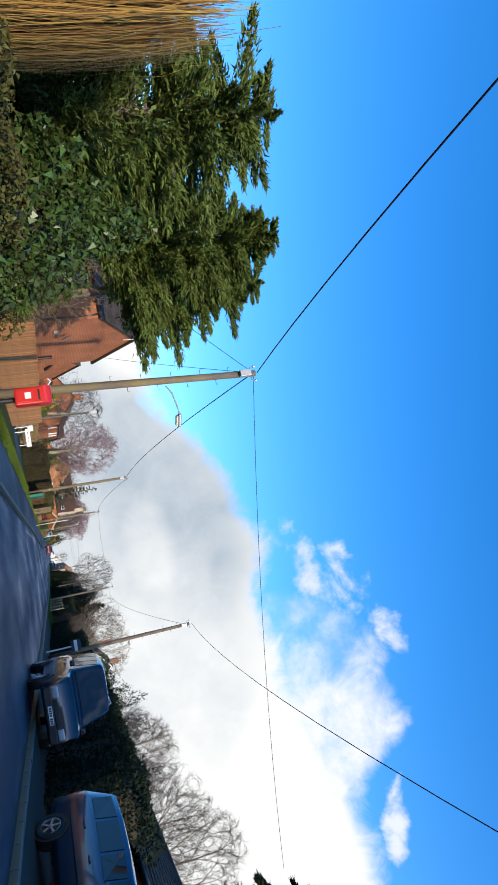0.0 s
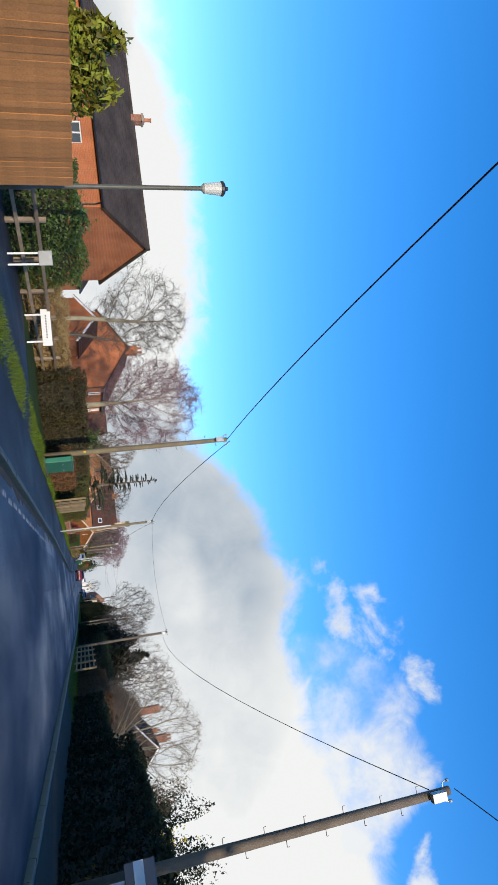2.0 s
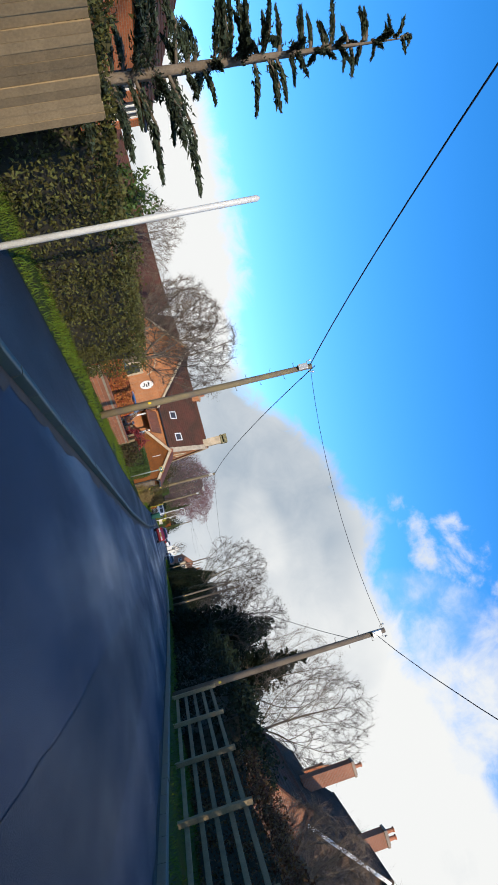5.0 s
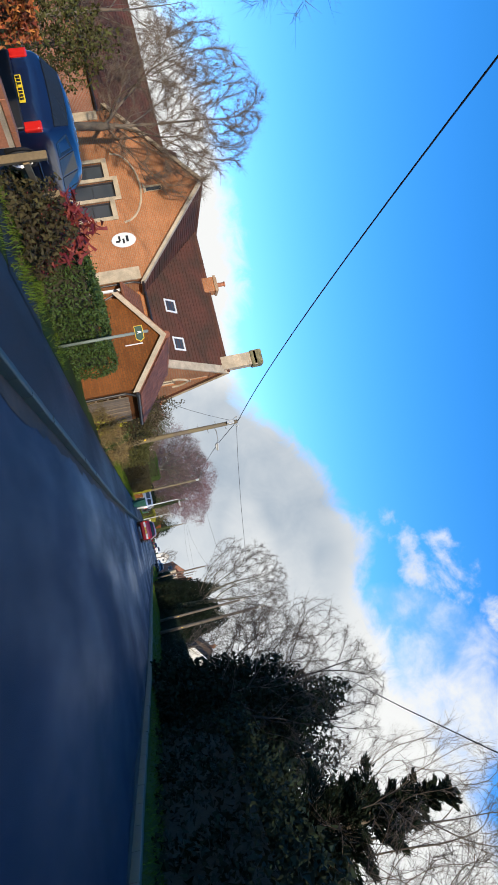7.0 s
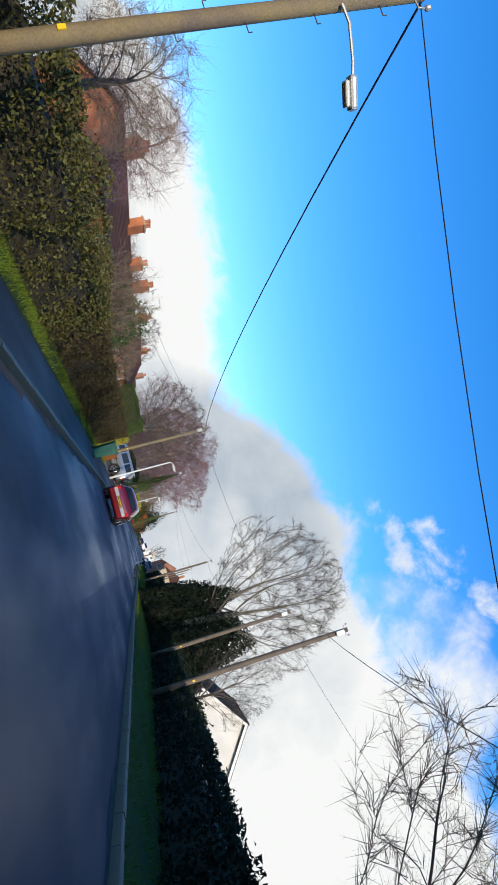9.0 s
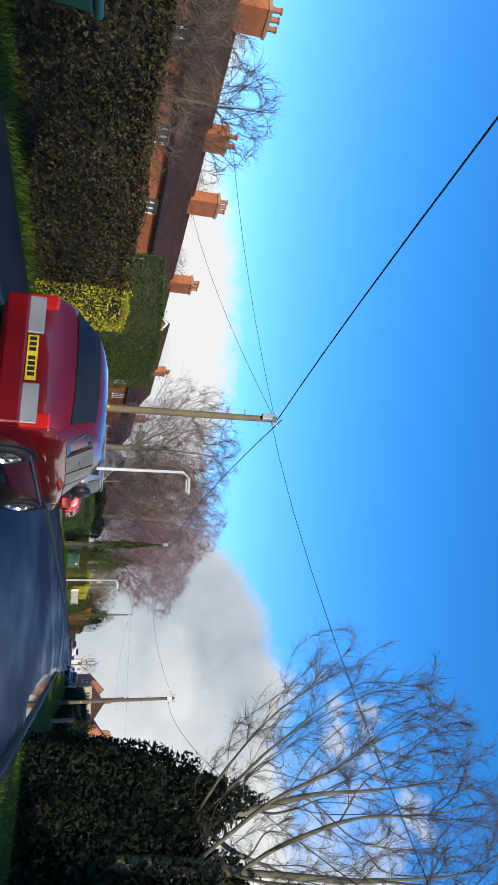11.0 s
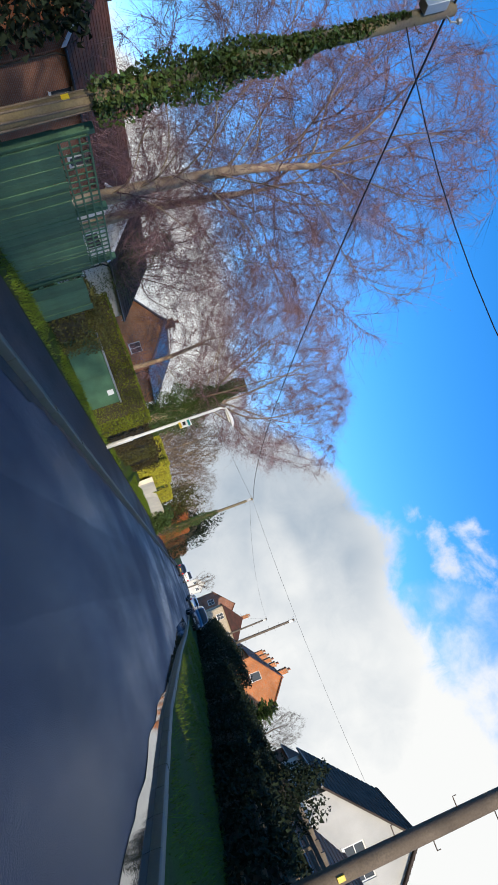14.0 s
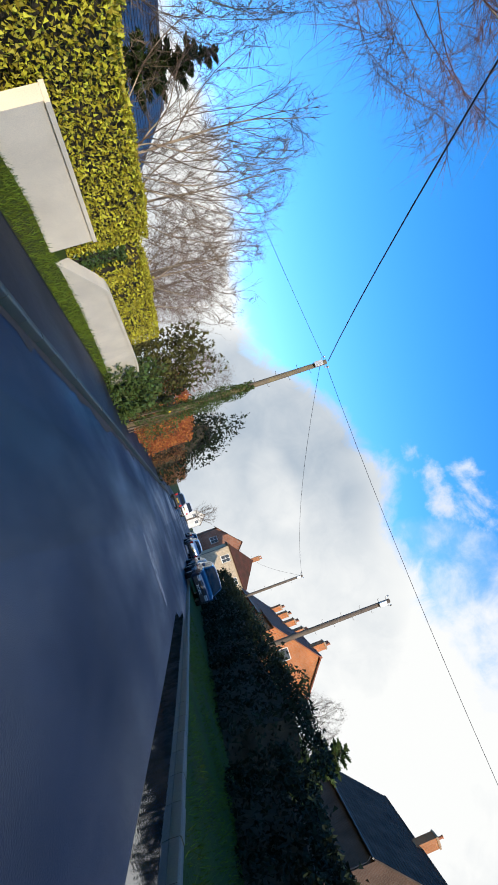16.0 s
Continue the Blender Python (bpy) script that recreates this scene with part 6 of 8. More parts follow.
gable_house("brick terrace with rows of clay pots", pose(11.6, 265.5, 0, 0, 0, 0), 22, 7, 5.0, 7.6, BRICK_A, TILE_RED, {"west": tuple((2 + 5 * k, 3.4, 1.0, 1.3, 1, 2) for k in range(4)), "front": ((1, 3.4, 1.0, 1.3, 1, 2),)},
            chimneys=tuple((3.5, 3 + 5.5 * k, 0.6, 1.3, 7.2, 8.8, 4, BRICK_D) for k in range(4)), barge=None, name="terrace")
gable_house("buff brick house with a hipped roof far down the road", pose(6.6, 305, 0, 0, 0, 0), 9, 8, 6.0, 9.0, STONE, TILE_BROWN, {"front": ((1.2, 4.0, 1.2, 1.4, 2, 2), (5.2, 4.0, 1.2, 1.4, 2, 2))}, hip=(1, 1), chimneys=((4, 4.5, 0.7, 0.7, 8.4, 10.2, 2, BRICK_B),), barge=None)
gable_house("white house with a brown roof far down the road", pose(-0.5, 415, 0, 0, 0, 0), 9, 5, 4.0, 6.4, RENDER, TILE_BROWN, {"front": ((0.8, 2.4, 1.0, 1.2, 2, 2), (3.2, 2.4, 1.0, 1.2, 2, 2))}, barge=None)
gable_house("brown brick house far down the road", pose(4.0, 322, 0, 0, 0, 0), 9, 8, 5.6, 9.2, BRICK_C, TILE_BROWN, {"front": ((1.2, 3.6, 1.2, 1.4, 2, 2),)}, barge=None)

# ---- street furniture, walls, fences ----
TEAL = mat("teal sign paint", (0.01, 0.30, 0.27), 0.5, var=0.1)
def street_lamp(x, y, h, reach, label, head="box", post=WHITEPOST, out=(1, 0)):
    t = thing("street_lamp", label, "street lamp", pose(x, y, 0))
    bm = bmesh.new()
    lathe(bm, ((0.09, -0.1), (0.09, 1.0), (0.06, 1.05), (0.055, h * 0.6), (0.045, h)), 12)
    part("column", bm, post, t, smooth=True)
    ux, uy = out
    bm = bmesh.new()
    tube(bm, [(ux * reach * s, uy * reach * s, h - 0.03 + 0.18 * math.sin(s * math.pi / 2)) for s in (0, 0.25, 0.5, 0.75, 1)], 0.025, 8)
    part("arm", bm, post, t)
    a = math.degrees(math.atan2(uy, ux))
    hd = new("lantern")
    hd.parent, hd.matrix_basis = t, pose(ux * reach, uy * reach, h + 0.14, 0, 0, a)
    bm = bmesh.new()
    if head == "round":
        lathe(bm, ((0.03, -0.1), (0.06, 0.0), (0.11, 0.15), (0.145, 0.35), (0.13, 0.55), (0.07, 0.66), (0.0, 0.69)), 18)
        bmesh.ops.rotate(bm, verts=bm.verts[:], matrix=pose(0, 0, 0, 0, 90, 0).to_3x3())
        for v in bm.verts:
            v.co.z = v.co.z * 0.9 if v.co.z > 0 else v.co.z * 0.25
        part("hood", bm, WHITEPOST, hd, smooth=True)
    else:
        box(bm, -0.05, -0.11, -0.02, 0.55, 0.11, 0.09, 0.04)
        part("hood", bm, GALV, hd)
    bm = bmesh.new()
    box(bm, 0.04, -0.09, -0.08, 0.5, 0.09, -0.02, 0.03)
    part("lens", bm, LAMPGLASS, hd)
    return t


def pole_lamp(x, y, z, dx, dy, rise=0.04):
    """A lantern on a bracket fixed to a telegraph pole."""
    t = thing("pole_lantern", "grey street lantern on a bent bracket fixed to the pole", "street lamp", pose(x, y, z))
    bm = bmesh.new()
    tube(bm, ((0, 0, 0), (dx * 0.25, dy * 0.25, 0.06 + rise * 0.3), (dx * 0.75, dy * 0.75, 0.04 + rise * 0.75), (dx, dy, rise)), 0.022, 8)
    part("bracket", bm, GALV, t)
    bm = bmesh.new()
    a = math.degrees(math.atan2(dy, dx))
    box(bm, -0.06, -0.09, -0.06, 0.36, 0.09, 0.05, 0.04)
    hd = part("hood", bm, GALV, t, m=pose(dx, dy, rise - 0.01, 0, 5, a))
    bm = bmesh.new()
    box(bm, 0.0, -0.075, -0.12, 0.32, 0.075, -0.06, 0.025)
    part("lens", bm, LAMPGLASS, hd)
    return t


pole_lamp(-4.3, 18.25, 5.08, 0.85, 0.5, 0.38)
pole_lamp(-4.5, 116.7, 5.2, 0.75, 0.4)
street_lamp(-4.6, 156.1, 4.5, 0.2, "tall pale lamp post with a boxy lantern", out=(1, 0.2))
lf = street_lamp(-5.65, 195.3, 4.45, 0.12, "white lamp post carrying a small bus stop flag", "round", out=(1, 0.1))
boxed("flag_sign", (-0.02, -0.35, 2.75, 0.02, 0.0, 3.2), PLATEWHITE, lf, "white and green stop flag", m=pose(0, 0, 0, 0, 0, 55))
boxed("flag_band", (-0.024, -0.35, 3.07, 0.024, 0.0, 3.16), TEAL, lf, "teal band", m=pose(0, 0, 0, 0, 0, 55))
boxed("flag_foot", (-0.024, -0.35, 2.75, 0.024, 0.0, 2.84), YELLOW, lf, "yellow band", m=pose(0, 0, 0, 0, 0, 55))
boxed("flag_print", (-0.024, -0.27, 2.89, 0.024, -0.08, 3.0), INK, lf, "dark print", m=pose(0, 0, 0, 0, 0, 55))
t = thing("street_lamp", "black lantern style lamp post beside the fence", "street lamp", pose(-8.35, 40.1, 0))
bm = bmesh.new()
lathe(bm, ((0.09, -0.1), (0.09, 0.9), (0.055, 1.0), (0.05, 4.6), (0.07, 4.65)), 12)
part("column", bm, mat("dark green painted steel", (0.10, 0.10, 0.08), 0.5), t, smooth=True)
bm = bmesh.new()
lathe(bm, ((0.07, 4.65), (0.12, 4.7), (0.155, 5.08), (0.14, 5.1)), 16)
part("lens", bm, LAMPGLASS, t)
bm = bmesh.new()
lathe(bm, ((0.17, 5.1), (0.175, 5.15), (0.12, 5.19), (0.05, 5.21), (0.04, 5.27), (0.0, 5.28)), 16)
part("cap", bm, BLACKPVC, t)
t = thing("white_post", "plain white post beside the verge", "post", pose(-3.45, 70.9, 0))
bm = bmesh.new()
lathe(bm, ((0.045, -0.1), (0.04, 3.3), (0.015, 3.34)), 10)
part("shaft", bm, WHITEPOST, t, smooth=True)

# post box on a post
t = thing("post_box", "red post box on a dark post at the footway edge", "post box", pose(-3.55, 14.6, -0.08))
bm = bmesh.new()
box(bm, -0.19, -0.17, 0.98, 0.19, 0.17, 1.62, 0.03)
tube(bm, ((-0.2, 0, 1.6), (0.2, 0, 1.6)), 0.172, 16)
part("box", bm, REDPAINT, t)
boxed("door", (-0.14, -0.185, 1.02, 0.14, -0.165, 1.38), REDPAINT, t)
boxed("slot", (-0.12, -0.19, 1.48, 0.12, -0.16, 1.52), INK, t, bevel=0.0)
boxed("notice", (-0.07, -0.193, 1.2, 0.07, -0.184, 1.33), PLATEWHITE, t, bevel=0.0)
bm = bmesh.new()
tube(bm, ((0, 0.12, -0.2), (0, 0.12, 1.3)), 0.06, 10)
part("post", bm, BLACKPVC, t)


def board_fence(label, p, q, h, material, bw=0.125, name="fence", face=1, gap=0.006, rails=True, z=0.0):
    """Upright boards between two places, one object each, with rails and posts behind."""
    p, q = Vector((*p, z)), Vector((*q, z))
    L = (q - p).length
    a = math.degrees(math.atan2(q.y - p.y, q.x - p.x))
    t = thing(name, label, "fence", Matrix.Translation(p) @ pose(0, 0, 0, 0, 0, a))
    bm = bmesh.new()
    box(bm, 0.0, -0.011, 0.04, bw - gap, 0.011, h, 0.0)
    me = bpy.data.meshes.new("board")
    bm.to_mesh(me)
    bm.free()
    me.materials.append(material)
    n = int(L / bw)
    for i in range(n):
        ob = new("board", me)
        ob.parent = t
        ob.matrix_basis = pose(i * bw, random.uniform(-0.006, 0.006), random.uniform(-0.012, 0.012), random.uniform(-0.4, 0.4), 0, random.uniform(-3, 3))
    if rails:
        for zz in (0.3, h * 0.5, h - 0.3):
            boxed("rail", (0, 0.016, zz, L, 0.06, zz + 0.08), material, t, bevel=0.005)
        for i in range(int(L / 2.4) + 1):
            boxed("post", (i * 2.4 - 0.05, 0.062, -0.1, i * 2.4 + 0.05, 0.16, h + 0.02), material, t, bevel=0.01)
    return t


board_fence("tall orange stained close-boarded garden fence", (-8.0, 19.6), (-8.0, 39.6), 1.76, FENCEWOOD, 0.15)
f = board_fence("pale timber garden gate and panel with brace", (-4.55, 64.6), (-4.5, 67.4), 1.75, PALEWOOD, 0.14)
for z0, z1 in ((0.15, 0.27), (0.82, 0.94), (1.5, 1.62)):
    boxed("ledge", (0.02, -0.05, z0, 2.72, -0.018, z1), PALEWOOD, f, bevel=0.004)
for x in (0.02, 1.32, 2.6):
    boxed("stile", (x, -0.085, 0.08, x + 0.12, -0.052, 1.7), PALEWOOD, f, bevel=0.004)
bm = bmesh.new()
tube(bm, ((0.12, -0.07, 0.2), (1.35, -0.07, 1.55)), 0.05, 4)
part("brace", bm, PALEWOOD, f)
board_fence("pale timber panel fence on the verge", (-4.7, 68.2), (-4.6, 70.6), 1.7, PALEWOOD, 0.14)
board_fence("grey weathered boarding beside the school annexe", (-4.1, 105.8), (-4.12, 109.4), 1.35, GREYWOOD, 0.15)
GREENBOARD = piece_mat("green stained board", (0.055, 0.13, 0.07), 0.7, 0.15)
g = board_fence("green stained tall boarded gate with trellis top", (-6.2, 180.3), (-7.0, 185.2), 1.5, GREENBOARD, 0.16)
bm = bmesh.new()
for i in range(25):
    box(bm, i * 0.2, -0.01, 1.5, i * 0.2 + 0.03, 0.01, 1.95)
for zz in (1.52, 1.66, 1.8, 1.93):
    box(bm, 0, -0.022, zz, 4.9, -0.002, zz + 0.028)
part("trellis", bm, GREENWOOD, g, "open green trellis")
for x in (0.0, 2.45, 4.9):
    boxed("gate_post", (x - 0.06, 0.02, 0.0, x + 0.06, 0.14, 2.05), GREENWOOD, g, bevel=0.01)
board_fence("plain green boarded gate with a pale capping", (-7.05, 185.6), (-7.15, 187.4), 1.25, GREENBOARD, 0.3)
hedge("dull shrubs between the green gates and the box", -8.4, -7.2, 187.6, 190.4, 1.35, LEAF_OLIVE, 5000, 0.05, 0.3)
g = thing("storage_box", "flat green timber box with a pale lid edge and white notice", "storage box", pose(-7.75, 190.95, 0.05, 0, 0, 62))
boxed("front_panel", (0, -0.03, 0.0, 2.65, 0.03, 1.0), GREENWOOD, g, bevel=0.01)
boxed("side_panel", (0, 0.03, 0.0, 0.05, 0.7, 1.0), GREENWOOD, g, bevel=0.01)
boxed("side_panel", (2.6, 0.03, 0.0, 2.65, 0.7, 1.0), GREENWOOD, g, bevel=0.01)
boxed("lid", (-0.04, -0.06, 1.002, 2.69, 0.74, 1.06), GALV, g, "pale weathered lid", bevel=0.015)
boxed("batten", (1.28, -0.045, 0.02, 1.36, -0.031, 0.98), GREENWOOD, g, bevel=0.004)
boxed("notice", (2.0, -0.045, 0.72, 2.22, -0.032, 0.92), PLATEWHITE, g, bevel=0.0)


def rail_fence(label, p, q, h, rails, material, step=2.2, z=0.0):
    p, q = Vector((*p, z)), Vector((*q, z))
    L = (q - p).length
    t = thing("rail_fence", label, "fence", Matrix.Translation(p) @ pose(0, 0, 0, 0, 0, math.degrees(math.atan2(q.y - p.y, q.x - p.x))))
    for i in range(int(L / step) + 1):
        boxed("post", (i * step - 0.06, -0.06, -0.1, i * step + 0.06, 0.06, h + 0.08), material, t, bevel=0.012)
    for k in range(rails):
        zz = h * (k + 0.7) / rails
        boxed("rail", (0, -0.09, zz - 0.05, L, -0.062, zz + 0.05), material, t, bevel=0.008)
    return t


rail_fence("weathered post and rail fence in front of shrubs", (-9.7, 41.5), (-9.6, 60), 1.05, 2, GREYWOOD)
rail_fence("pale five-barred field gate and fence", (5.75, 74.0), (5.4, 87.0), 1.5, 5, PALEWOOD, 3.2)
rail_fence("low timber rail along the drive entrance", (-5.1, 94.8), (-7.2, 101.5), 0.8, 1, PALEWOOD, 2.2)
rail_fence("dark timber rail fence beside the pole", (4.6, 177), (6.0, 192), 1.3, 3, GREYWOOD, 2.0)

# street name sign on two posts
t = thing("street_sign", "white street name board on two white posts", "sign", pose(-8.98, 49.6, 0, 0, 0, 3))
boxed("plate", (-0.68, -0.02, 0.6, 0.68, 0.02, 0.93), PLATEWHITE, t, "white plate with dark bars", 0.006)
for k in range(9):
    boxed("bar", (-0.45 + 0.1 * k, -0.024, 0.74, -0.40 + 0.1 * k, -0.0205, 0.79), INK, t, "", 0.0)
for x in (-0.5, 0.5):
    boxed("post", (x - 0.03, 0.025, -0.1, x + 0.03, 0.08, 0.9), WHITE, t)
t = thing("notice_post", "white notice on twin posts by the rail fence", "sign", pose(-8.5, 43.6, 0, 0, 0, 10))
boxed("plate", (-0.2, -0.02, 0.85, 0.2, 0.02, 1.2), GALV, t)
for x in (-0.15, 0.15):
    boxed("post", (x - 0.025, 0.025, -0.1, x + 0.025, 0.07, 1.2), WHITE, t)
t = thing("sale_board", "small blue and white board on a post by the hedge", "sign", pose(5.35, 39.9, 0, 0, 0, -15))
boxed("plate", (-0.3, -0.02, 1.45, 0.3, 0.02, 2.0), SILVERBLUE, t)
boxed("band", (-0.3, -0.028, 1.62, 0.3, -0.021, 1.8), PLATEWHITE, t, "", 0.0)
boxed("post", (-0.04, 0.021, -0.1, 0.04, 0.1, 2.0), WHITE, t)

# green storage box beside the pole
t = thing("storage_box", "dark green plastic sheeted box on a pale plinth", "storage box", pose(-5.4, 55.75, 0, 0, 0, 0))
boxed("body", (0.2, -1.25, 0.14, 0.42, 1.3, 1.2), GREENPVC, t, bevel=0.03)
boxed("lid", (0.18, -1.28, 1.19, 0.44, 1.33, 1.26), GREENPVC, t, bevel=0.04)
boxed("plinth", (0.15, -1.35, 0.0, 0.55, 1.4, 0.14), KERB, t)
for y in (-0.6, 0.75):
    boxed("label", (0.421, y, 0.8, 0.426, y + 0.1, 0.86), PLATEWHITE, t, "small white label", 0.0)


def bin_(label, x, y, material, turn=0.0, h=1.02):
    t = thing("wheelie_bin", label, "bin", pose(x, y, 0.06, 0, 0, turn), group="wheelie bins")
    bm = bmesh.new()
    vs = box(bm, -0.26, -0.3, 0.06, 0.26, 0.3, h - 0.08, 0.03)
    for v in bm.verts:
        k = 0.8 + 0.2 * (v.co.z - 0.06) / (h - 0.14)
        v.co.x *= k
        v.co.y *= k
    part("body", bm, material, t)
    boxed("lid", (-0.29, -0.34, h - 0.08, 0.29, 0.33, h), material, t, bevel=0.03)
    boxed("handle", (-0.22, 0.33, h - 0.12, 0.22, 0.38, h - 0.08), material, t, bevel=0.01)
    for s in (-1, 1):
        bm = bmesh.new()
        tube(bm, ((s * 0.18, 0.24, 0.1), (s * 0.25, 0.24, 0.1)), 0.1, 14)
        part("wheel", bm, RUBBER, t)
    return t


for x, y, a in ((-12.6, 168.6, 8), (-13.7, 168.9, -6), (-14.7, 169.2, 4)):
    bin_("black wheelie bin beside the drive", x, y, BLACKPVC, a)
bin_("green wheelie bin standing on the verge", -3.62, 138.75, GREENPVC, 20, 1.08)

# grass bank under the cream walls of the entrance
bm = bmesh.new()
rings = []
for i in range(61):
    y = 199.0 + 0.4 * i
    top = 0.36 * min(1.0, (y - 199.0) / 5.0, (223.0 - y) / 2.0 + 0.02)
    rings.append([bm.verts.new((P_(y) - 0.02 - 0.36 * u, y, 0.055 + top * u ** 0.8 + 0.02 * noise.noise(Vector((y * 1.3, u * 3, 0))) * u)) for u in (0, 0.25, 0.5, 0.75, 1.0, 1.6)])
for a, b in zip(rings, rings[1:]):
    for k in range(5):
        bm.faces.new((a[k], b[k], b[k + 1], a[k + 1]))
tagged(part("grass_bank", bm, GRASSBED, None), "low grass bank before the cream walls", "verge", kind="structure")

# cream walls of the entrance
for lab, p, q, z0, z1 in (("cream rendered entrance wall curving to the drive", (-5.98, 207.0), (-6.02, 211.0), 1.14, 1.14), ("cream rendered entrance wall falling towards its end", (-6.05, 211.4), (-5.75, 221.4), 1.02, 1.17)):
    t = thing("garden_wall", lab, "wall")
    n = 24
    for nm, w, lo, hi, mt in (("render_face", 0.12, -0.1, 0.0, CREAM), ("coping", 0.15, 0.0, 0.07, CREAM)):
        bm = bmesh.new()
        rings = []
        for i in range(n + 1):
            s = i / n
            x = p[0] + (q[0] - p[0]) * s - 0.08 * math.sin(s * math.pi)
            y = p[1] + (q[1] - p[1]) * s
            h = z0 + (z1 - z0) * s - (0.12 * max(0, s - 0.85) / 0.15 + 0.75 * max(0, 0.22 - s) / 0.22 if "falling" in lab else 0)
            b, tp = (lo, h) if nm == "render_face" else (h + 0.002, h + hi)
            rings.append([bm.verts.new((x + sx * w, y, zz)) for sx, zz in ((-1, b), (1, b), (1, tp), (-1, tp))])
        for a, b in zip(rings, rings[1:]):
            for k in range(4):
                bm.faces.new((a[k], a[(k + 1) % 4], b[(k + 1) % 4], b[k]))
        bm.faces.new(rings[0][::-1])
        bm.faces.new(rings[-1])
        part(nm, bm, mt, t)

# low brick wall before the school
def brick_wall(label, p, q, h, material, z=0.0):
    """Courses of separate bricks with recessed joints over a mortar core."""
    p, q = Vector((*p, z)), Vector((*q, z))
    L = (q - p).length
    t = thing("garden_wall", label, "wall", Matrix.Translation(p) @ pose(0, 0, 0, 0, 0, math.degrees(math.atan2(q.y - p.y, q.x - p.x))))
    boxed("mortar_core", (0, -0.098, -0.1, L, 0.098, h - 0.005), STONE, t, bevel=0)
    bm = bmesh.new()
    box(bm, 0.0, -0.106, 0.0, 0.44, 0.106, 0.13, 0.0)
    me = bpy.data.meshes.new("brick")
    bm.to_mesh(me)
    bm.free()
    me.materials.append(material)
    rows = int(h / 0.14)
    for r in range(rows):
        for i in range(int(L / 0.45)):
            ob = new("brick", me)
            ob.parent = t
            ob.matrix_basis = pose(min(i * 0.45 + (0.225 if r % 2 else 0), L - 0.44), random.uniform(-0.003, 0.003), r * 0.14 + 0.005)
    for i in range(int(L / 0.3)):
        boxed("coping_brick", (i * 0.3, -0.125, h, i * 0.3 + 0.292, 0.125, h + 0.075), material, t, bevel=0.006)
    return t


BRICKPIECE = piece_mat("orange wall brick", (0.42, 0.16, 0.075), 0.9, 0.18)
brick_wall("low orange brick garden wall with a coping", (-5.65, 83.6), (-5.1, 94.4), 0.5, BRICKPIECE)
for y in (150.3, 153.4):
    t = thing("gate_pier", "short square weathered brick gate pier", "pier", pose(-5.6, y, 0))
    bm = bmesh.new()
    for pp, u in (((-0.16, -0.16, 0), (1, 0, 0)), ((0.16, -0.16, 0), (0, 1, 0)), ((0.16, 0.16, 0), (-1, 0, 0)), ((-0.16, 0.16, 0), (0, -1, 0))):
        wall_face(bm, pp, u, 0.32, 0.9)
    part("shaft", bm, BRICK_E, t)
    boxed("cap", (-0.19, -0.19, 0.9, 0.19, 0.19, 0.96), BRICK_E, t, bevel=0.02)
    boxed("letter_plate", (0.161, -0.06, 0.62, 0.168, 0.06, 0.7), PLATEWHITE, t, "", 0.0)
tagged(strip("drive_gravel", lambda y: P_(y) + 0.1, lambda y: -19, 153, 171.5, 0.075, GRAVEL), "tan gravel and worn earth drive", "drive")
tagged(strip("drive_school", lambda y: P_(y) + 0.1, lambda y: -13, 94.6, 97.2, 0.07, PATHTAR), "dark tarmac drive beside the school", "drive")
tagged(strip("side_road", lambda y: P_(y) + 0.3, lambda y: -40, 40.4, 48.6, 0.066, PATHTAR), "tarmac mouth of a side lane", "road")
tagged(strip("junction_right", lambda y: R_(y) - 0.1, lambda y: 30, 217.5, 226, -0.045, ASPHALT), "tarmac mouth of a side road", "road")

# standing water along the right-hand kerb
bm = bmesh.new()
n = 140
rows = []
for i in range(n + 1):
    y = 156 + (222 - 156) * i / n
    w = 0.55 + 0.55 * noise.noise(Vector((y * 0.16, 3.1, 0))) + 0.25 * noise.noise(Vector((y * 0.9, 7.7, 0)))
    w = w * (0.35 + 0.65 * min(1.0, abs(y - 188) / 14)) + 0.5 * math.exp(-((y - 163) / 6) ** 2) + 1.15 * math.exp(-((y - 208.5) / 4.0) ** 2) + 0.7 * math.exp(-((y - 216) / 3) ** 2)
    w = max(w, 0.03)
    rows.append((bm.verts.new((R_(y) - 0.02, y, -0.035)), bm.verts.new((R_(y) - w, y, -0.035))))
for a, b in zip(rows, rows[1:]):
    bm.faces.new((a[1], a[0], b[0], b[1]))
tagged(part("water", bm, PUDDLE, None), "shallow rain puddles along the kerb", "puddle", kind="structure")

# timber pergola before the white house
t = thing("pergola", "dark timber garden pergola on square posts", "pergola", pose(7.7, 189.5, 0))
for i in range(5):
    for x in (0, 1.5):
        boxed("post", (x - 0.05, 2.2 * i - 0.05, 0, x + 0.05, 2.2 * i + 0.05, 1.95), DARKPOLE, t, bevel=0.006)
for x in (0, 1.5):
    boxed("rail", (x - 0.04, -0.4, 1.952, x + 0.04, 9.2, 2.07), DARKPOLE, t, bevel=0.006)
    boxed("mid_rail", (x - 0.03, 0.052, 0.95, x + 0.03, 2.148, 1.03), DARKPOLE, t, bevel=0.004)
for i in range(12):
    boxed("rafter", (-0.35, 0.8 * i - 0.03, 2.072, 1.85, 0.8 * i + 0.03, 2.17), DARKPOLE, t, bevel=0.004)

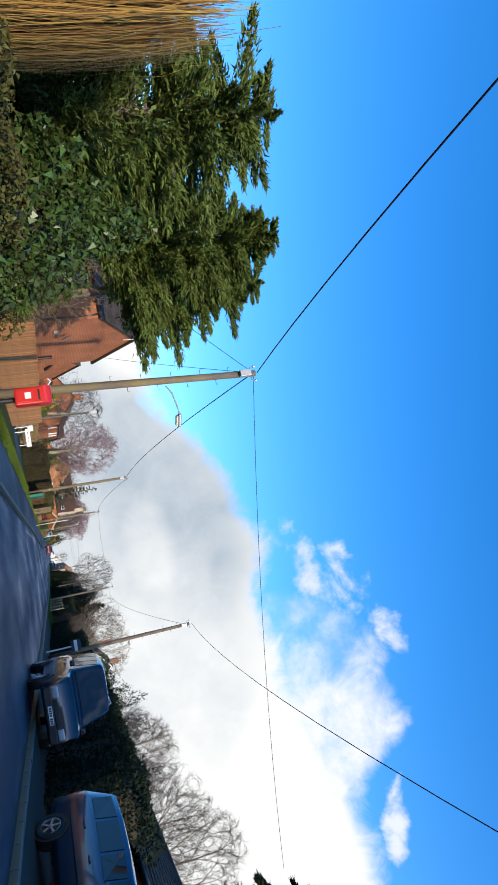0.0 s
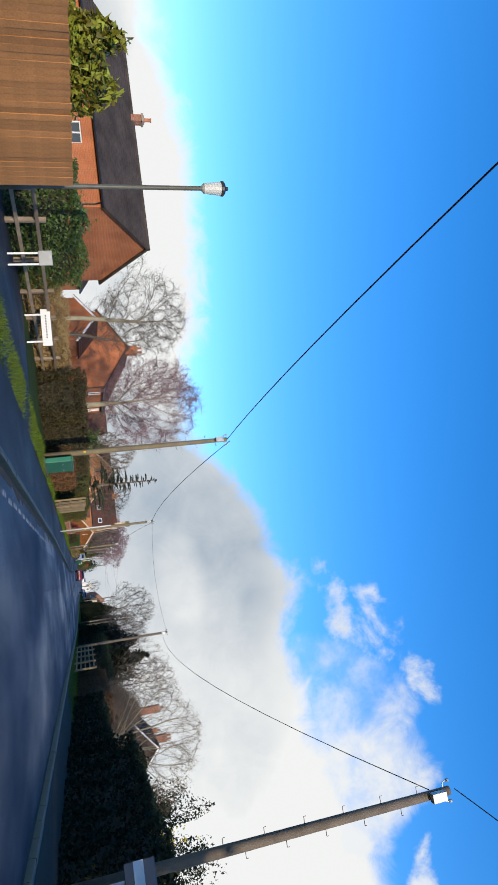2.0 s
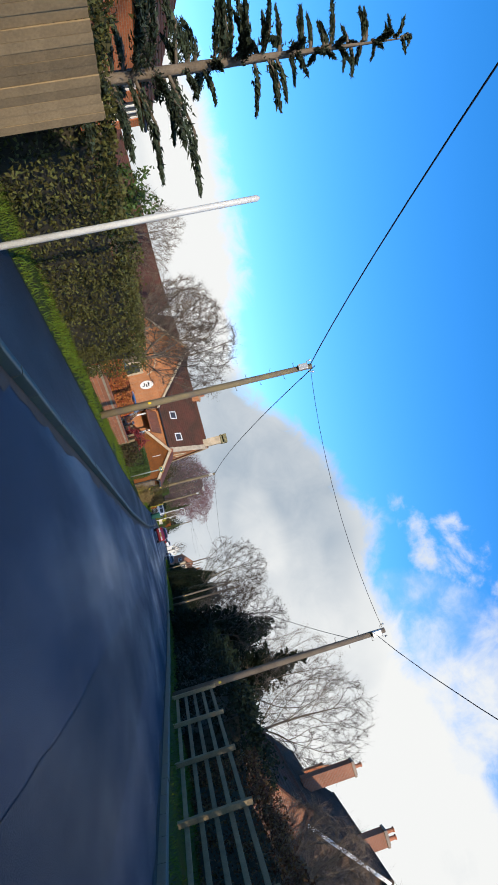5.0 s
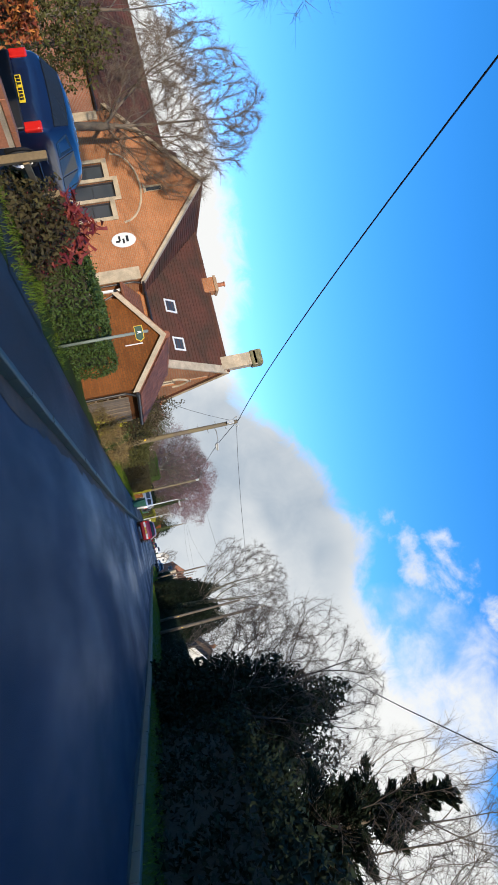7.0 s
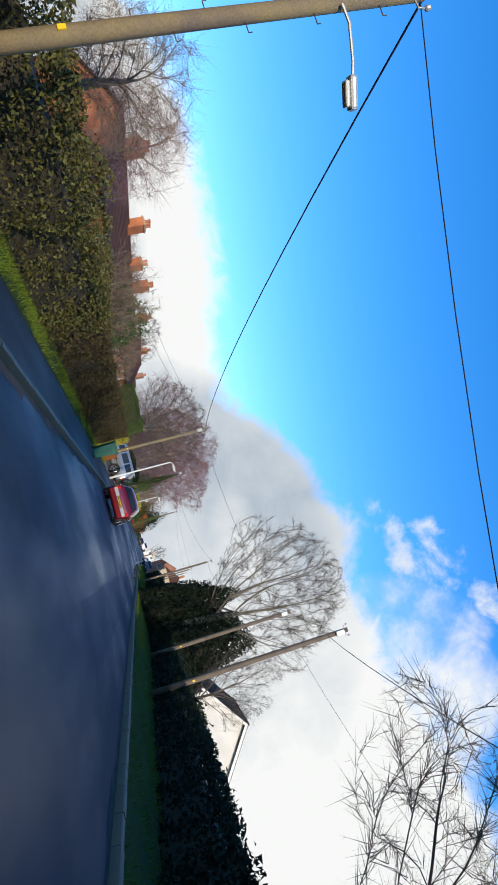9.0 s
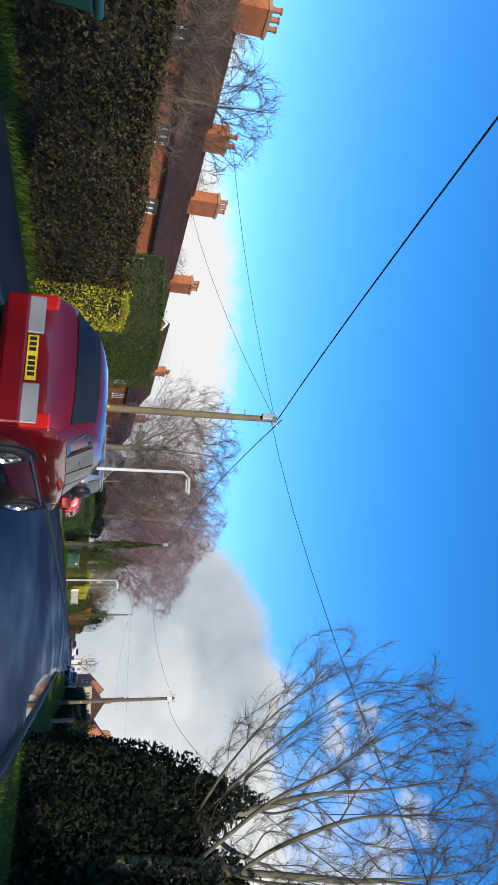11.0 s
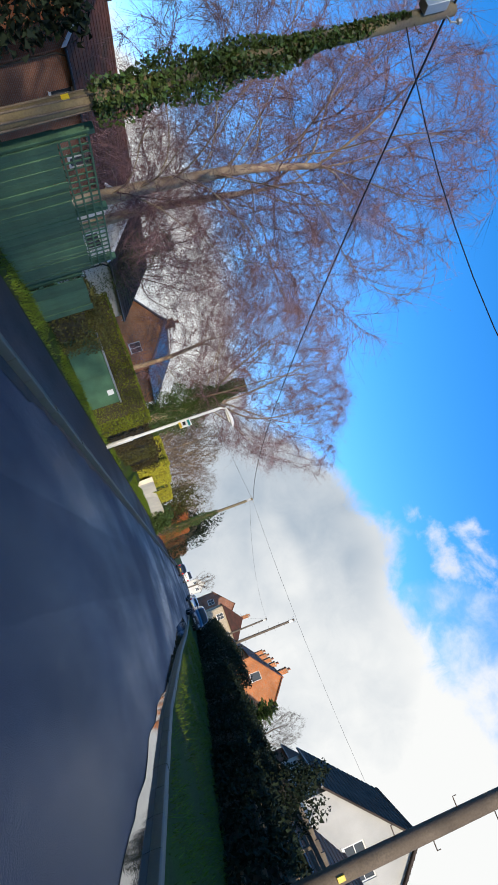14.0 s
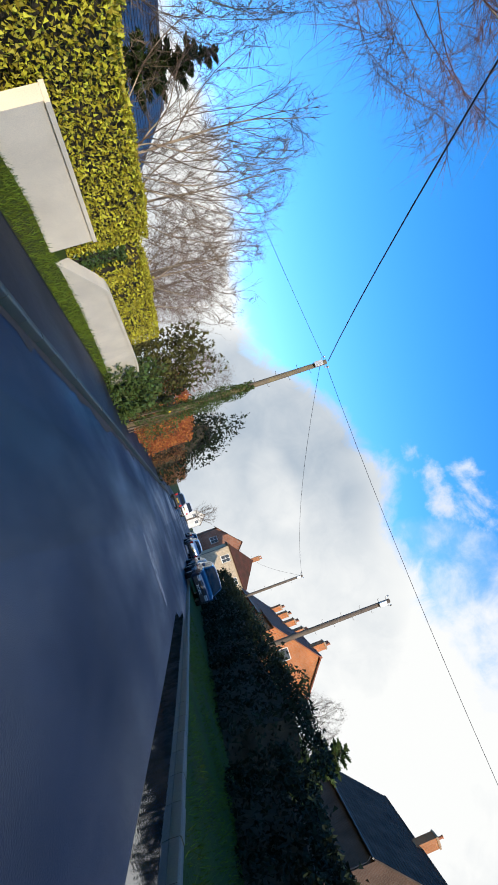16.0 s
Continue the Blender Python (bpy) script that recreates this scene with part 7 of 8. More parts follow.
# ---- hedges, shrubs and trees, left of the road ----
def willow(x, y, n):
    t = thing("weeping_willow", "golden weeping willow with hanging bare strands", "tree", pose(x, y, 0))
    rows = tree_lines(5, 4.6, 0.14, fork=0.55, levels=2, spread=0.9, kids=(4, 5))
    mesh_part("trunk", line_mesh(rows, 6), BARK, t)
    a, r = RNG.uniform(0, 2 * math.pi, n), 1.7 * np.sqrt(RNG.uniform(0.05, 1, n))
    top = 4.3 - 0.45 * r + RNG.normal(0, 0.25, n)
    low = np.maximum(0.4, top - RNG.uniform(1.5, 4.2, n))
    vs, fs = [], []
    px, py = r * np.cos(a), r * np.sin(a)
    pts = []
    for k in range(5):
        s = k / 4
        pts.append(np.stack([px * (1 + 0.12 * math.sin(s * 2)) + RNG.normal(0, 0.03, n), py * (1 + 0.12 * math.sin(s * 2)) + RNG.normal(0, 0.03, n), top + (low - top) * s], 1))
    w = np.stack([-np.sin(a), np.cos(a), 0 * a], 1) * 0.005
    v = np.stack([q for p in pts for q in (p - w, p + w)], 1).reshape(-1, 3)
    o = np.arange(n)[:, None] * 10
    f = np.concatenate([o + [2 * k, 2 * k + 1, 2 * k + 3, 2 * k + 2] for k in range(4)])
    mesh_part("twig_curtain", quads(v, f), TWIG_GOLD, t, "golden hanging twigs")["kind"] = "stuff"


willow(-7.0, 5.8, 6600)
conifer("dense drooping yellow-green conifer beside the road", -7.9, 10.9, 6.6, 6.0, LEAF_CONIFER, 100000, 3, 0.038, -0.1, 0.03, gap=0.3, power=0.45, tiers=260, long=3.6, deep=0.8)
conifer("dense yellow-green conifer in the middle of the row", -7.3, 15.0, 8.1, 5.5, LEAF_CONIFER, 90000, 4, 0.038, -0.1, 0.42, gap=0.3, power=0.55, tiers=240, long=3.6, deep=0.8)
conifer("dense drooping yellow-green conifer behind the telegraph pole", -7.0, 17.3, 8.3, 5.9, LEAF_CONIFER, 86000, 8, 0.038, -0.1, 0.5, gap=0.3, power=0.55, tiers=230, long=3.6, deep=0.8)
shrub("glossy holly and ivy bush under the conifers", -5.6, 10.6, 2.4, 4.0, 3.1, LEAF_HOLLY, 11000, 0.07)
shrub("twiggy brown bush at the fence end", -6.0, 14.6, 1.6, 3.0, 2.2, LEAF_OLIVE, 3500, 0.06)
hedge("ragged brown and green roadside hedge", -5.9, -4.7, -4, 11, 1.5, LEAF_OLIVE, 14000, 0.06, 0.25)
bare_tree("tangled leafless thorn bush among the conifers", -5.9, 13.2, 21, 3.4, 0.06, BARK, TWIG_BROWN, 2600, 0.4, cat="shrub")
shrub("yellow-green laurel bush behind the fence", -8.75, 36.9, 1.3, 3.2, 2.55, LEAF_LAUREL, 11000, 0.06, long=2.6, rag=0.2)
hedge("straw coloured dry stems behind the rail fence", -11.0, -9.9, 48.5, 56.5, 1.35, LEAF_STRAW, 9000, 0.03, 0.35, long=9)
hedge("bright ivy-covered hedge beside the lamp post", -11.6, -10.0, 43.6, 48.6, 2.1, LEAF_IVY, 12000, 0.07, 0.3)
hedge("dry straw coloured scrub behind the rail fence", -11.0, -9.8, 54, 62, 1.4, LEAF_STRAW, 7000, 0.05, 0.3, long=4)
hedge("dark leafy hedge with dry brown leaves", -9.2, -7.3, 55.0, 58.8, 1.95, LEAF_BROWNGREEN, 11000, 0.07, 0.35)
hedge("dry brown beech hedge, clipped square", -7.4, -5.95, 57.4, 64.2, 1.95, LEAF_BROWNGREEN, 22000, 0.06, 0.12)
hedge("brown hedge with bare stems beside the verge", -6.2, -5.2, 57.4, 64.0, 1.2, LEAF_BEECH, 9000, 0.06, 0.2)
hedge("evergreen hedge behind the timber panels", -7.5, -5.6, 64.6, 72, 2.0, LEAF_OLIVE, 14000, 0.06, 0.3)
hedge("olive green hedge along the verge", -6.8, -5.2, 72, 83.4, 1.9, LEAF_OLIVE, 18000, 0.06, 0.3)
shrub("rounded green conifer shrub by the red house", -12.6, 86, 3, 3, 3.6, LEAF_HEDGE, 6000, 0.09)
hedge("rust brown beech hedge behind the low wall", -7.2, -6.2, 87.2, 94, 1.15, LEAF_RUST, 11000, 0.06, 0.2)
hedge("dark clipped hedge beside the school drive", -5.8, -4.3, 98.6, 103.5, 1.15, LEAF_HEDGE, 12000, 0.055, 0.15)
shrub("red-stemmed dogwood at the hedge end", -5.6, 97.8, 1.4, 1.6, 1.3, mat("red winter stems", (0.20, 0.022, 0.02), 0.7, island=0.4, bump=0), 1600, 0.05, long=5)
shrub("brown bramble tangle by the drive", -4.9, 96.3, 1.6, 2.2, 0.95, LEAF_BROWNGREEN, 2600, 0.05)
hedge("tall dry ornamental grasses leaning over the footway", -4.5, -3.7, 108.2, 116.5, 0.8, LEAF_STRAWDULL, 8000, 0.014, 0.6, long=24, name="tall_grass", category="grass")
shrub("green bush with dry stems against the boarded wall", -4.9, 106.9, 1.0, 2.6, 1.3, LEAF_OLIVE, 4500, 0.045, rag=0.5)
hedge("dry grasses before the boarded wall", -4.6, -4.1, 105.6, 108.4, 0.55, LEAF_STRAWDULL, 4500, 0.014, 0.5, long=22, name="tall_grass", category="grass")
hedge("bright bleached grass plumes among the tall grasses", -4.4, -3.9, 107.6, 115.5, 0.85, LEAF_STRAW, 2600, 0.012, 0.6, long=30, name="tall_grass", category="grass")
shrub("mossy green growth under the dry grasses", -4.2, 109.2, 0.9, 3.4, 0.75, LEAF_GOLD, 2600, 0.04, rag=0.6)
shrub("olive twiggy shrub against the school gable", -5.3, 114.2, 2.2, 4.6, 2.7, LEAF_BROWNGREEN, 9000, 0.05, rag=0.5)
shrub("brown bramble among the dry grasses", -4.6, 110.4, 1.4, 4.2, 1.25, LEAF_BROWNGREEN, 5000, 0.05, rag=0.5)
shrub("green creeper bush by the footway", -4.3, 111.5, 1.2, 2.8, 1.15, LEAF_HEDGE, 4200, 0.05)
hedge("tall rough brown hedge beyond the school", -8.2, -5.0, 118, 128, 1.95, LEAF_OLIVE, 17000, 0.07, 0.5)
hedge("tall dark brown roadside hedge", -8.0, -5.6, 128, 139, 1.8, LEAF_BROWNGREEN, 24000, 0.065, 0.45)
hedge("clipped dull brown and green hedge along the footway", -7.0, -5.35, 138.6, 146.2, 1.85, LEAF_BROWNGREEN, 24000, 0.05, 0.16)
hedge("clipped golden end of the dull hedge", -7.0, -5.3, 146.2, 147.9, 1.85, LEAF_GOLD, 6000, 0.055, 0.12)
hedge("tall dark rounded cypress hedge by the piers", -9.8, -6.7, 150.6, 154.6, 3.1, LEAF_HEDGE, 62000, 0.036, 0.14, taper=0.15)
shrub("rough dark evergreen behind the hedge", -10.6, 140.0, 3.6, 6, 3.4, LEAF_HEDGE, 12000, 0.09, rag=0.2)
shrub("ivy-clad evergreen thicket behind the roadside hedge", -9.4, 139.2, 2.6, 3.2, 3.9, LEAF_HOLLY, 9000, 0.06, rag=0.3)
for k, (x, y, h) in enumerate(((-9.0, 134.2, 4.3), (-9.6, 136.6, 4.0), (-9.2, 142.0, 3.7), (-9.8, 144.8, 3.3))):
    bare_tree("brown twiggy thicket tree behind the roadside hedge", x, y, 140 + k, h, 0.07, BARK, TWIG_BROWN, 5000, 0.45, cat="tree", R=1.7, base=0.12, stems=3, up=0.6, limbs=16, thick=0.008)
bare_tree("bare thorn behind the clipped hedge", -11.5, 147, 26, 5.2, 0.09, BARK, TWIG_DARK, 6000, 0.4, R=2.2, limbs=22, thick=0.008)
hedge("clipped green box hedge behind the bins", -15.6, -12.0, 172.2, 173.8, 1.75, LEAF_HEDGE, 9000, 0.06, 0.1)
hedge("glossy laurel hedge beside the red car", -8.2, -5.9, 171.0, 174.4, 1.6, LEAF_HOLLY, 11000, 0.055, 0.25)
hedge("dark yew hedge before the ivy pole", -9.4, -6.5, 174.4, 179.2, 2.3, LEAF_SHADED, 15000, 0.06, 0.4)
hedge("moss green clipped hedge behind the green box", -10.4, -5.9, 193.3, 194.9, 1.85, LEAF_MOSS, 17000, 0.042, 0.06)
hedge("brown roadside hedge, clipped", -7.6, -6.1, 195.0, 199.6, 1.75, LEAF_BROWNGREEN, 6500, 0.05, 0.2)
hedge("olive green clipped length of the roadside hedge", -7.55, -6.1, 199.6, 201.6, 1.7, LEAF_OLIVE, 5000, 0.05, 0.15)
hedge("brown and olive length of the roadside hedge", -7.6, -6.15, 201.6, 204.6, 1.75, LEAF_BROWNGREEN, 6500, 0.05, 0.25)
hedge("golden privet hedge clipped square", -7.6, -6.3, 204.6, 212.5, 2.25, LEAF_GOLD, 21000, 0.06, 0.1)
hedge("golden privet hedge, second length", -7.4, -6.2, 213.2, 219.4, 2.1, LEAF_GOLD, 14000, 0.06, 0.1)
hedge("green hedge between the golden lengths", -7.3, -6.25, 212.4, 213.3, 1.7, LEAF_HOLLY, 2600, 0.06, 0.1)
shrub("low bright green shrub at the wall end", -5.6, 221.6, 2.2, 4.2, 1.7, LEAF_HEDGE, 5200, 0.07)
hedge("rust red beech hedge down the road", -6.8, -5.0, 228, 241, 2.9, LEAF_RUST, 14000, 0.08, 0.5)
shrub("olive conifer shrub behind the pole", -6.9, 226, 3.4, 3.4, 4.2, LEAF_OLIVE, 6500, 0.09)
hedge("rough brown hedge further down the road", -6.5, -4.6, 242, 275, 2.2, LEAF_BEECH, 14000, 0.09, 0.5)

bare_tree("birch with a purple-brown haze of fine twigs", -9.6, 62.8, 11, 8.6, 0.15, BARK_PALE, TWIG_PURPLE, 24000, 0.5, 0.3, thick=0.007, R=3.0, base=0.38, leader=0.5, limbs=30, up=0.3, rough=1.6)
bare_tree("small birch with a dark crown behind the rail fence", -12.3, 56.6, 12, 7.3, 0.11, BARK_PALE, TWIG_DARK, 8000, 0.45, 0.1, R=2.5, base=0.42, limbs=24, thick=0.007)
bare_tree("bare garden tree behind the bungalows", -16.5, 69, 13, 7.8, 0.14, BARK, TWIG_DARK, 5000, 0.6, 0.1)
conifer("thin sparse blue-green spruce above the panels", -6.4, 72.2, 6.9, 3.6, LEAF_SPRUCE, 26000, 5, 0.03, -0.05, 0.2, gap=0.2, power=0.8, tiers=90, deep=0.5)
bare_tree("dark trunked bare tree spreading behind the low wall", -8.5, 92.2, 14, 6.4, 0.15, BARK, TWIG_DARK, 10000, 0.5, R=3.0, base=0.3, limbs=30, up=0.5, thick=0.007, rough=1.5)
bare_tree("rounded twiggy tree beside the school gable", -15.6, 108.3, 15, 8.7, 0.16, BARK, TWIG_BROWN, 26000, 0.5, R=3.3, base=0.3, limbs=34, up=0.3, thick=0.008, rough=1.4)
bare_tree("bare tree with a rounded twiggy crown behind the school", -25, 113, 16, 8.6, 0.18, BARK, TWIG_BROWN, 14000, 0.55, R=3.8, limbs=30, up=0.3, thick=0.008)
shrub("brown ivy thicket against the school wing", -18.9, 108, 3.5, 3, 3.6, LEAF_OLIVE, 5000, 0.08)
bare_tree("tall ash with upswept bare branches", -10.2, 170.4, 17, 9.6, 0.17, BARK_ASH, TWIG_DARK, 11000, 0.7, R=4.7, base=0.36, up=1.3, limbs=50, thick=0.008, leader=0.38)
bare_tree("tall birch with a purple haze beside the green gates", -9.7, 187.0, 18, 12.6, 0.2, BARK_BIRCH, TWIG_PURPLE, 36000, 0.75, 0.35, R=5.6, base=0.2, up=0.5, limbs=34, thick=0.009, rough=1.2)
bare_tree("second birch with a purple haze beside the gates", -11.8, 191.5, 19, 12.4, 0.17, BARK_BIRCH, TWIG_PURPLE, 26000, 0.75, 0.35, R=5.0, base=0.2, up=0.5, limbs=30, thick=0.009, rough=1.2)
bare_tree("birch with purple twigs between the ash and the pole", -13.5, 180.5, 24, 10.5, 0.15, BARK_BIRCH, TWIG_PURPLE, 20000, 0.75, 0.35, R=4.4, base=0.2, up=0.5, limbs=28, thick=0.009)
bare_tree("thin bare tree behind the yew hedge", -9.8, 176.5, 20, 7.6, 0.1, BARK, TWIG_BROWN, 9000, 0.6, R=3.2, up=0.6, limbs=26, thick=0.009)
bare_tree("ivy-clad birch with spreading pale limbs", -8.9, 205.6, 22, 13.0, 0.24, BARK_BIRCH, TWIG_PURPLE, 44000, 0.75, 0.3, R=6.2, base=0.36, leader=0.46, up=0.45, limbs=36, thick=0.008, rough=1.6)
bare_tree("birch with dense purple twigs behind the hedge", -13.5, 210, 23, 11, 0.16, BARK_BIRCH, TWIG_PURPLE, 18000, 0.8, 0.35, R=4.6, base=0.2, up=0.5, thick=0.009)
for k, (x, y, h) in enumerate(((-8.4, 213, 6.6), (-9.2, 217, 7.0), (-8.6, 221, 6.4), (-10.5, 210, 7.5))):
    bare_tree("slender young birch with pale stem behind the hedge", x, y, 30 + k, h, 0.06, BARK_BIRCH, TWIG_BROWN, 4500, 0.5, 0.0, R=2.3, base=0.15, up=0.9, limbs=24, thick=0.007)
conifer("dark green conifer behind the golden hedge", -11, 214, 5.4, 3.0, LEAF_HEDGE, 26000, 9, 0.055, -0.1, gap=0.35, power=0.7, tiers=150, deep=0.9, long=2.4)
shrub("dark bare-stemmed pine down the road", -5.8, 246, 4.5, 4.5, 6.4, LEAF_SHADED, 5000, 0.12)
bare_tree("forked tree clad in ivy behind the gates", -18.0, 205.2, 64, 9.5, 0.2, BARK, TWIG_PURPLE, 9000, 0.6, 0.2, R=4.2, base=0.3, stems=2, limbs=26, up=0.5, thick=0.009)
# ivy on pole, on trunk
for lab, x, y, w, z0, h, n in (("ivy growing thickly up the telegraph pole", -6.2, 179.7, 0.5, 1.75, 6.6, 5200), ("ivy growing up the birch trunk", -8.9, 205.6, 1.9, 0.0, 7.6, 20000), ("ivy on the far telegraph pole", -4.6, 224.2, 0.9, 0.0, 5.2, 4500),
                           ("dense ivy clothing the forked tree", -18.0, 205.2, 3.6, 0.0, 6.6, 8000)):
    t = thing("ivy", lab, "climber", pose(x, y, 0))

    def column(k, w=w, h=h, z0=z0):
        z = z0 + RNG.uniform(0.05, 1, k) ** 0.9 * (h - z0)
        a = RNG.uniform(0, 2 * math.pi, k)
        r = w / 2 * np.maximum(1.5 - 1.25 * z / h, 0.28) * (0.45 + 0.65 * RNG.random(k)) * (1 + 0.4 * np.sin(z * 1.7 + 2 * a) + 0.3 * np.sin(z * 4.3 - 3 * a + 1) + 0.25 * np.sin(a + 0.6 * z))
        return np.stack([r * np.cos(a), r * np.sin(a), z], 1)

    rows = []
    for i in range(7):
        a0 = i * 0.9
        rows.append(([Vector((w * 0.3 * (1 - 0.6 * s) * math.cos(a0 + 1.5 * s), w * 0.3 * (1 - 0.6 * s) * math.sin(a0 + 1.5 * s), s * h * 0.9)) for s in (0, 0.25, 0.5, 0.75, 1)], [0.02, 0.018, 0.015, 0.01, 0.006], 1))
    mesh_part("stem_work", line_mesh(rows, 5), BARK, t, "twining woody stems")
    mesh_part("foliage", leaves(int(n * 2.6), column, 0.042, long=1.2), LEAF_IVY, t)

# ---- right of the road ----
hedge("tall dark evergreen hedge in shade", 6.2, 8.4, 18.5, 33, 2.75, LEAF_SHADED, 22000, 0.07, 0.35)
hedge("dark hedge before the first driveway", 6.0, 8.2, -12, 9.5, 2.5, LEAF_SHADED, 16000, 0.07, 0.35)
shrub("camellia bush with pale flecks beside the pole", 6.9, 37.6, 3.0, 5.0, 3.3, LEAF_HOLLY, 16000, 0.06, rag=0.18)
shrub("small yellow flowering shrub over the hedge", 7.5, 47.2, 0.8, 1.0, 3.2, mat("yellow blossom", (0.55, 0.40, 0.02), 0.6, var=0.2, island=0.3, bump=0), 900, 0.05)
hedge("dark clipped hedge with rounded top", 6.4, 8.6, 43, 56, 2.65, LEAF_SHADED, 22000, 0.07, 0.3)
hedge("lower dark hedge beside the verge", 6.6, 8.6, 56, 69.5, 1.75, LEAF_SHADED, 16000, 0.07, 0.25)
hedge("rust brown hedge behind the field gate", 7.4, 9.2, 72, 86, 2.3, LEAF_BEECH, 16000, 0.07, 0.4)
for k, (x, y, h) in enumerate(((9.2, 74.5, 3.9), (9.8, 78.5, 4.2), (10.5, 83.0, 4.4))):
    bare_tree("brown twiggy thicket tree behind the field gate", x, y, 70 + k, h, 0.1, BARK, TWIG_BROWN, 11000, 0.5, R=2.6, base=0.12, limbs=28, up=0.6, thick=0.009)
hedge("tall dark overgrown hedge", 6.0, 9.6, 86.5, 111.5, 2.8, LEAF_SHADED, 28000, 0.08, 0.55)
hedge("low dark length of the overgrown hedge", 6.4, 8.8, 111.5, 122, 1.25, LEAF_SHADED, 9000, 0.07, 0.3)
conifer("dark pointed cypress above the hedge", 8.95, 103.7, 7.7, 4.6, LEAF_SHADED, 64000, 14, 0.055, -0.25, 0.03, gap=0.4, power=0.85, tiers=240, deep=1.1, long=2.4)
shrub("huge dark ivy covered tree overhanging the road", 7.6, 111.2, 4.4, 5.8, 5.9, LEAF_SHADED, 40000, 0.095, rag=0.35)
bare_tree("bare dark tree in the overgrown hedge", 7.0, 110, 41, 8.0, 0.16, BARK_DARK, TWIG_DARK, 11000, 0.5, R=4.0, limbs=28, up=0.2, thick=0.009, rough=1.5)
bare_tree("bare tree above the tall hedge", 7.4, 117, 42, 7.6, 0.14, BARK_DARK, TWIG_DARK, 11000, 0.5, R=4.0, limbs=28, up=0.2, thick=0.009, rough=1.5)
bare_tree("bare round-headed tree behind the low roof", 11.6, 100.5, 43, 9.8, 0.17, BARK, TWIG_DARK, 11000, 0.5, R=4.0, limbs=28, up=0.2, thick=0.009, rough=1.5)
bare_tree("multi-stemmed bare shrub tree in the shade", 10.4, 71.5, 44, 7.6, 0.12, BARK_PALE, TWIG_BROWN, 12000, 0.5, R=4.6, base=0.1, stems=5, up=0.5, limbs=46, thick=0.008, rough=1.4)
bare_tree("bare tree beyond the field gate", 10.0, 104, 45, 9.6, 0.15, BARK, TWIG_BROWN, 6000, 0.6, up=0.7)
for k, (x, y, h) in enumerate(((13, 44, 6.6), (14.5, 36, 7.0), (13.5, 29, 7.0), (16, 52, 8.0), (20, 58, 7.4))):
    bare_tree("bare spreading oak beyond the roofs", x, y, 50 + k, h, 0.2, BARK, TWIG_DARK, 9000, 0.45, R=h * 0.48, limbs=26, up=0.1, thick=0.009, rough=1.8)
conifer("dark ragged cypress behind the shed", 13.5, 23, 8.2, 4.5, LEAF_SHADED, 14000, 15, 0.13, 0.0, 0.05, gap=0.5, power=0.6)
conifer("dark ragged cypress, second of a pair", 11.5, 19.5, 7.4, 4.0, LEAF_SHADED, 12000, 16, 0.13, 0.0, 0.05, gap=0.5, power=0.6)
hedge("dark shaded hedge along the verge", 6.9, 9.2, 122, 152, 1.6, LEAF_SHADED, 30000, 0.07, 0.3)
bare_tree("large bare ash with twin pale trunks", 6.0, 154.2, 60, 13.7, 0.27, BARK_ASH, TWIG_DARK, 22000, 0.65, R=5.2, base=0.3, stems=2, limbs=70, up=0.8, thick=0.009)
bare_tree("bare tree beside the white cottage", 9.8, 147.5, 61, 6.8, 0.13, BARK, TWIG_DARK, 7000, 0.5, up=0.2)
shrub("round ivy-covered evergreen by the ash", 5.5, 155.6, 4.0, 4.8, 6.0, LEAF_SHADED, 34000, 0.075, low=0.0, rag=0.2)
shrub("dense holly beside the ash trunk", 8.0, 154.2, 4.8, 4.6, 6.4, LEAF_SHADED, 30000, 0.085, rag=0.2)
hedge("dark low hedge before the flat-roofed garage", 5.4, 6.6, 163, 176, 1.3, LEAF_SHADED, 12000, 0.06, 0.2)
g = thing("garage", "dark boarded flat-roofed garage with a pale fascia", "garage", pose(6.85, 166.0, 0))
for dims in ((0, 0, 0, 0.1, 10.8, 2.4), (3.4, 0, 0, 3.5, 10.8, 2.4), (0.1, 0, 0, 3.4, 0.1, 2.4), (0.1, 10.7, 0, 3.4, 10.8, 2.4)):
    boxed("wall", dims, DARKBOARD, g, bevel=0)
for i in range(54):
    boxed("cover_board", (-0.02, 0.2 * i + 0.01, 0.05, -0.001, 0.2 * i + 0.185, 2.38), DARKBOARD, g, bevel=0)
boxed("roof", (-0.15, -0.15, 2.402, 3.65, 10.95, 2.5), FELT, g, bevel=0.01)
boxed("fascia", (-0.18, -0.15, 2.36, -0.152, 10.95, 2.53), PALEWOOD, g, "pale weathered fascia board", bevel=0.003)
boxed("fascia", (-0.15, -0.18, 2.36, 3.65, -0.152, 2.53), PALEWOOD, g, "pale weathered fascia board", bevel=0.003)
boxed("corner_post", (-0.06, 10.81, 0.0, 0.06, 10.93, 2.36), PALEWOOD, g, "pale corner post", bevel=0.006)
hedge("tall dark hedge along the shaded verge", 5.5, 7.6, 195, 216.5, 1.8, LEAF_SHADED, 26000, 0.07, 0.35)
hedge("low dark hedge before the white house", 5.2, 7.0, 183, 195, 1.35, LEAF_SHADED, 16000, 0.07, 0.3)
shrub("rounded dark evergreen before the white house", 6.5, 192.8, 2.4, 3.4, 2.8, LEAF_SHADED, 11000, 0.06, rag=0.3)
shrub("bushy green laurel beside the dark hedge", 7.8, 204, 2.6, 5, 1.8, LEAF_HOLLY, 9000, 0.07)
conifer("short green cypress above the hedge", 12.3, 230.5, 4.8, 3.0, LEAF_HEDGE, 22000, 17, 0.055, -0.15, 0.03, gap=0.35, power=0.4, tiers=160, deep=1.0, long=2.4)
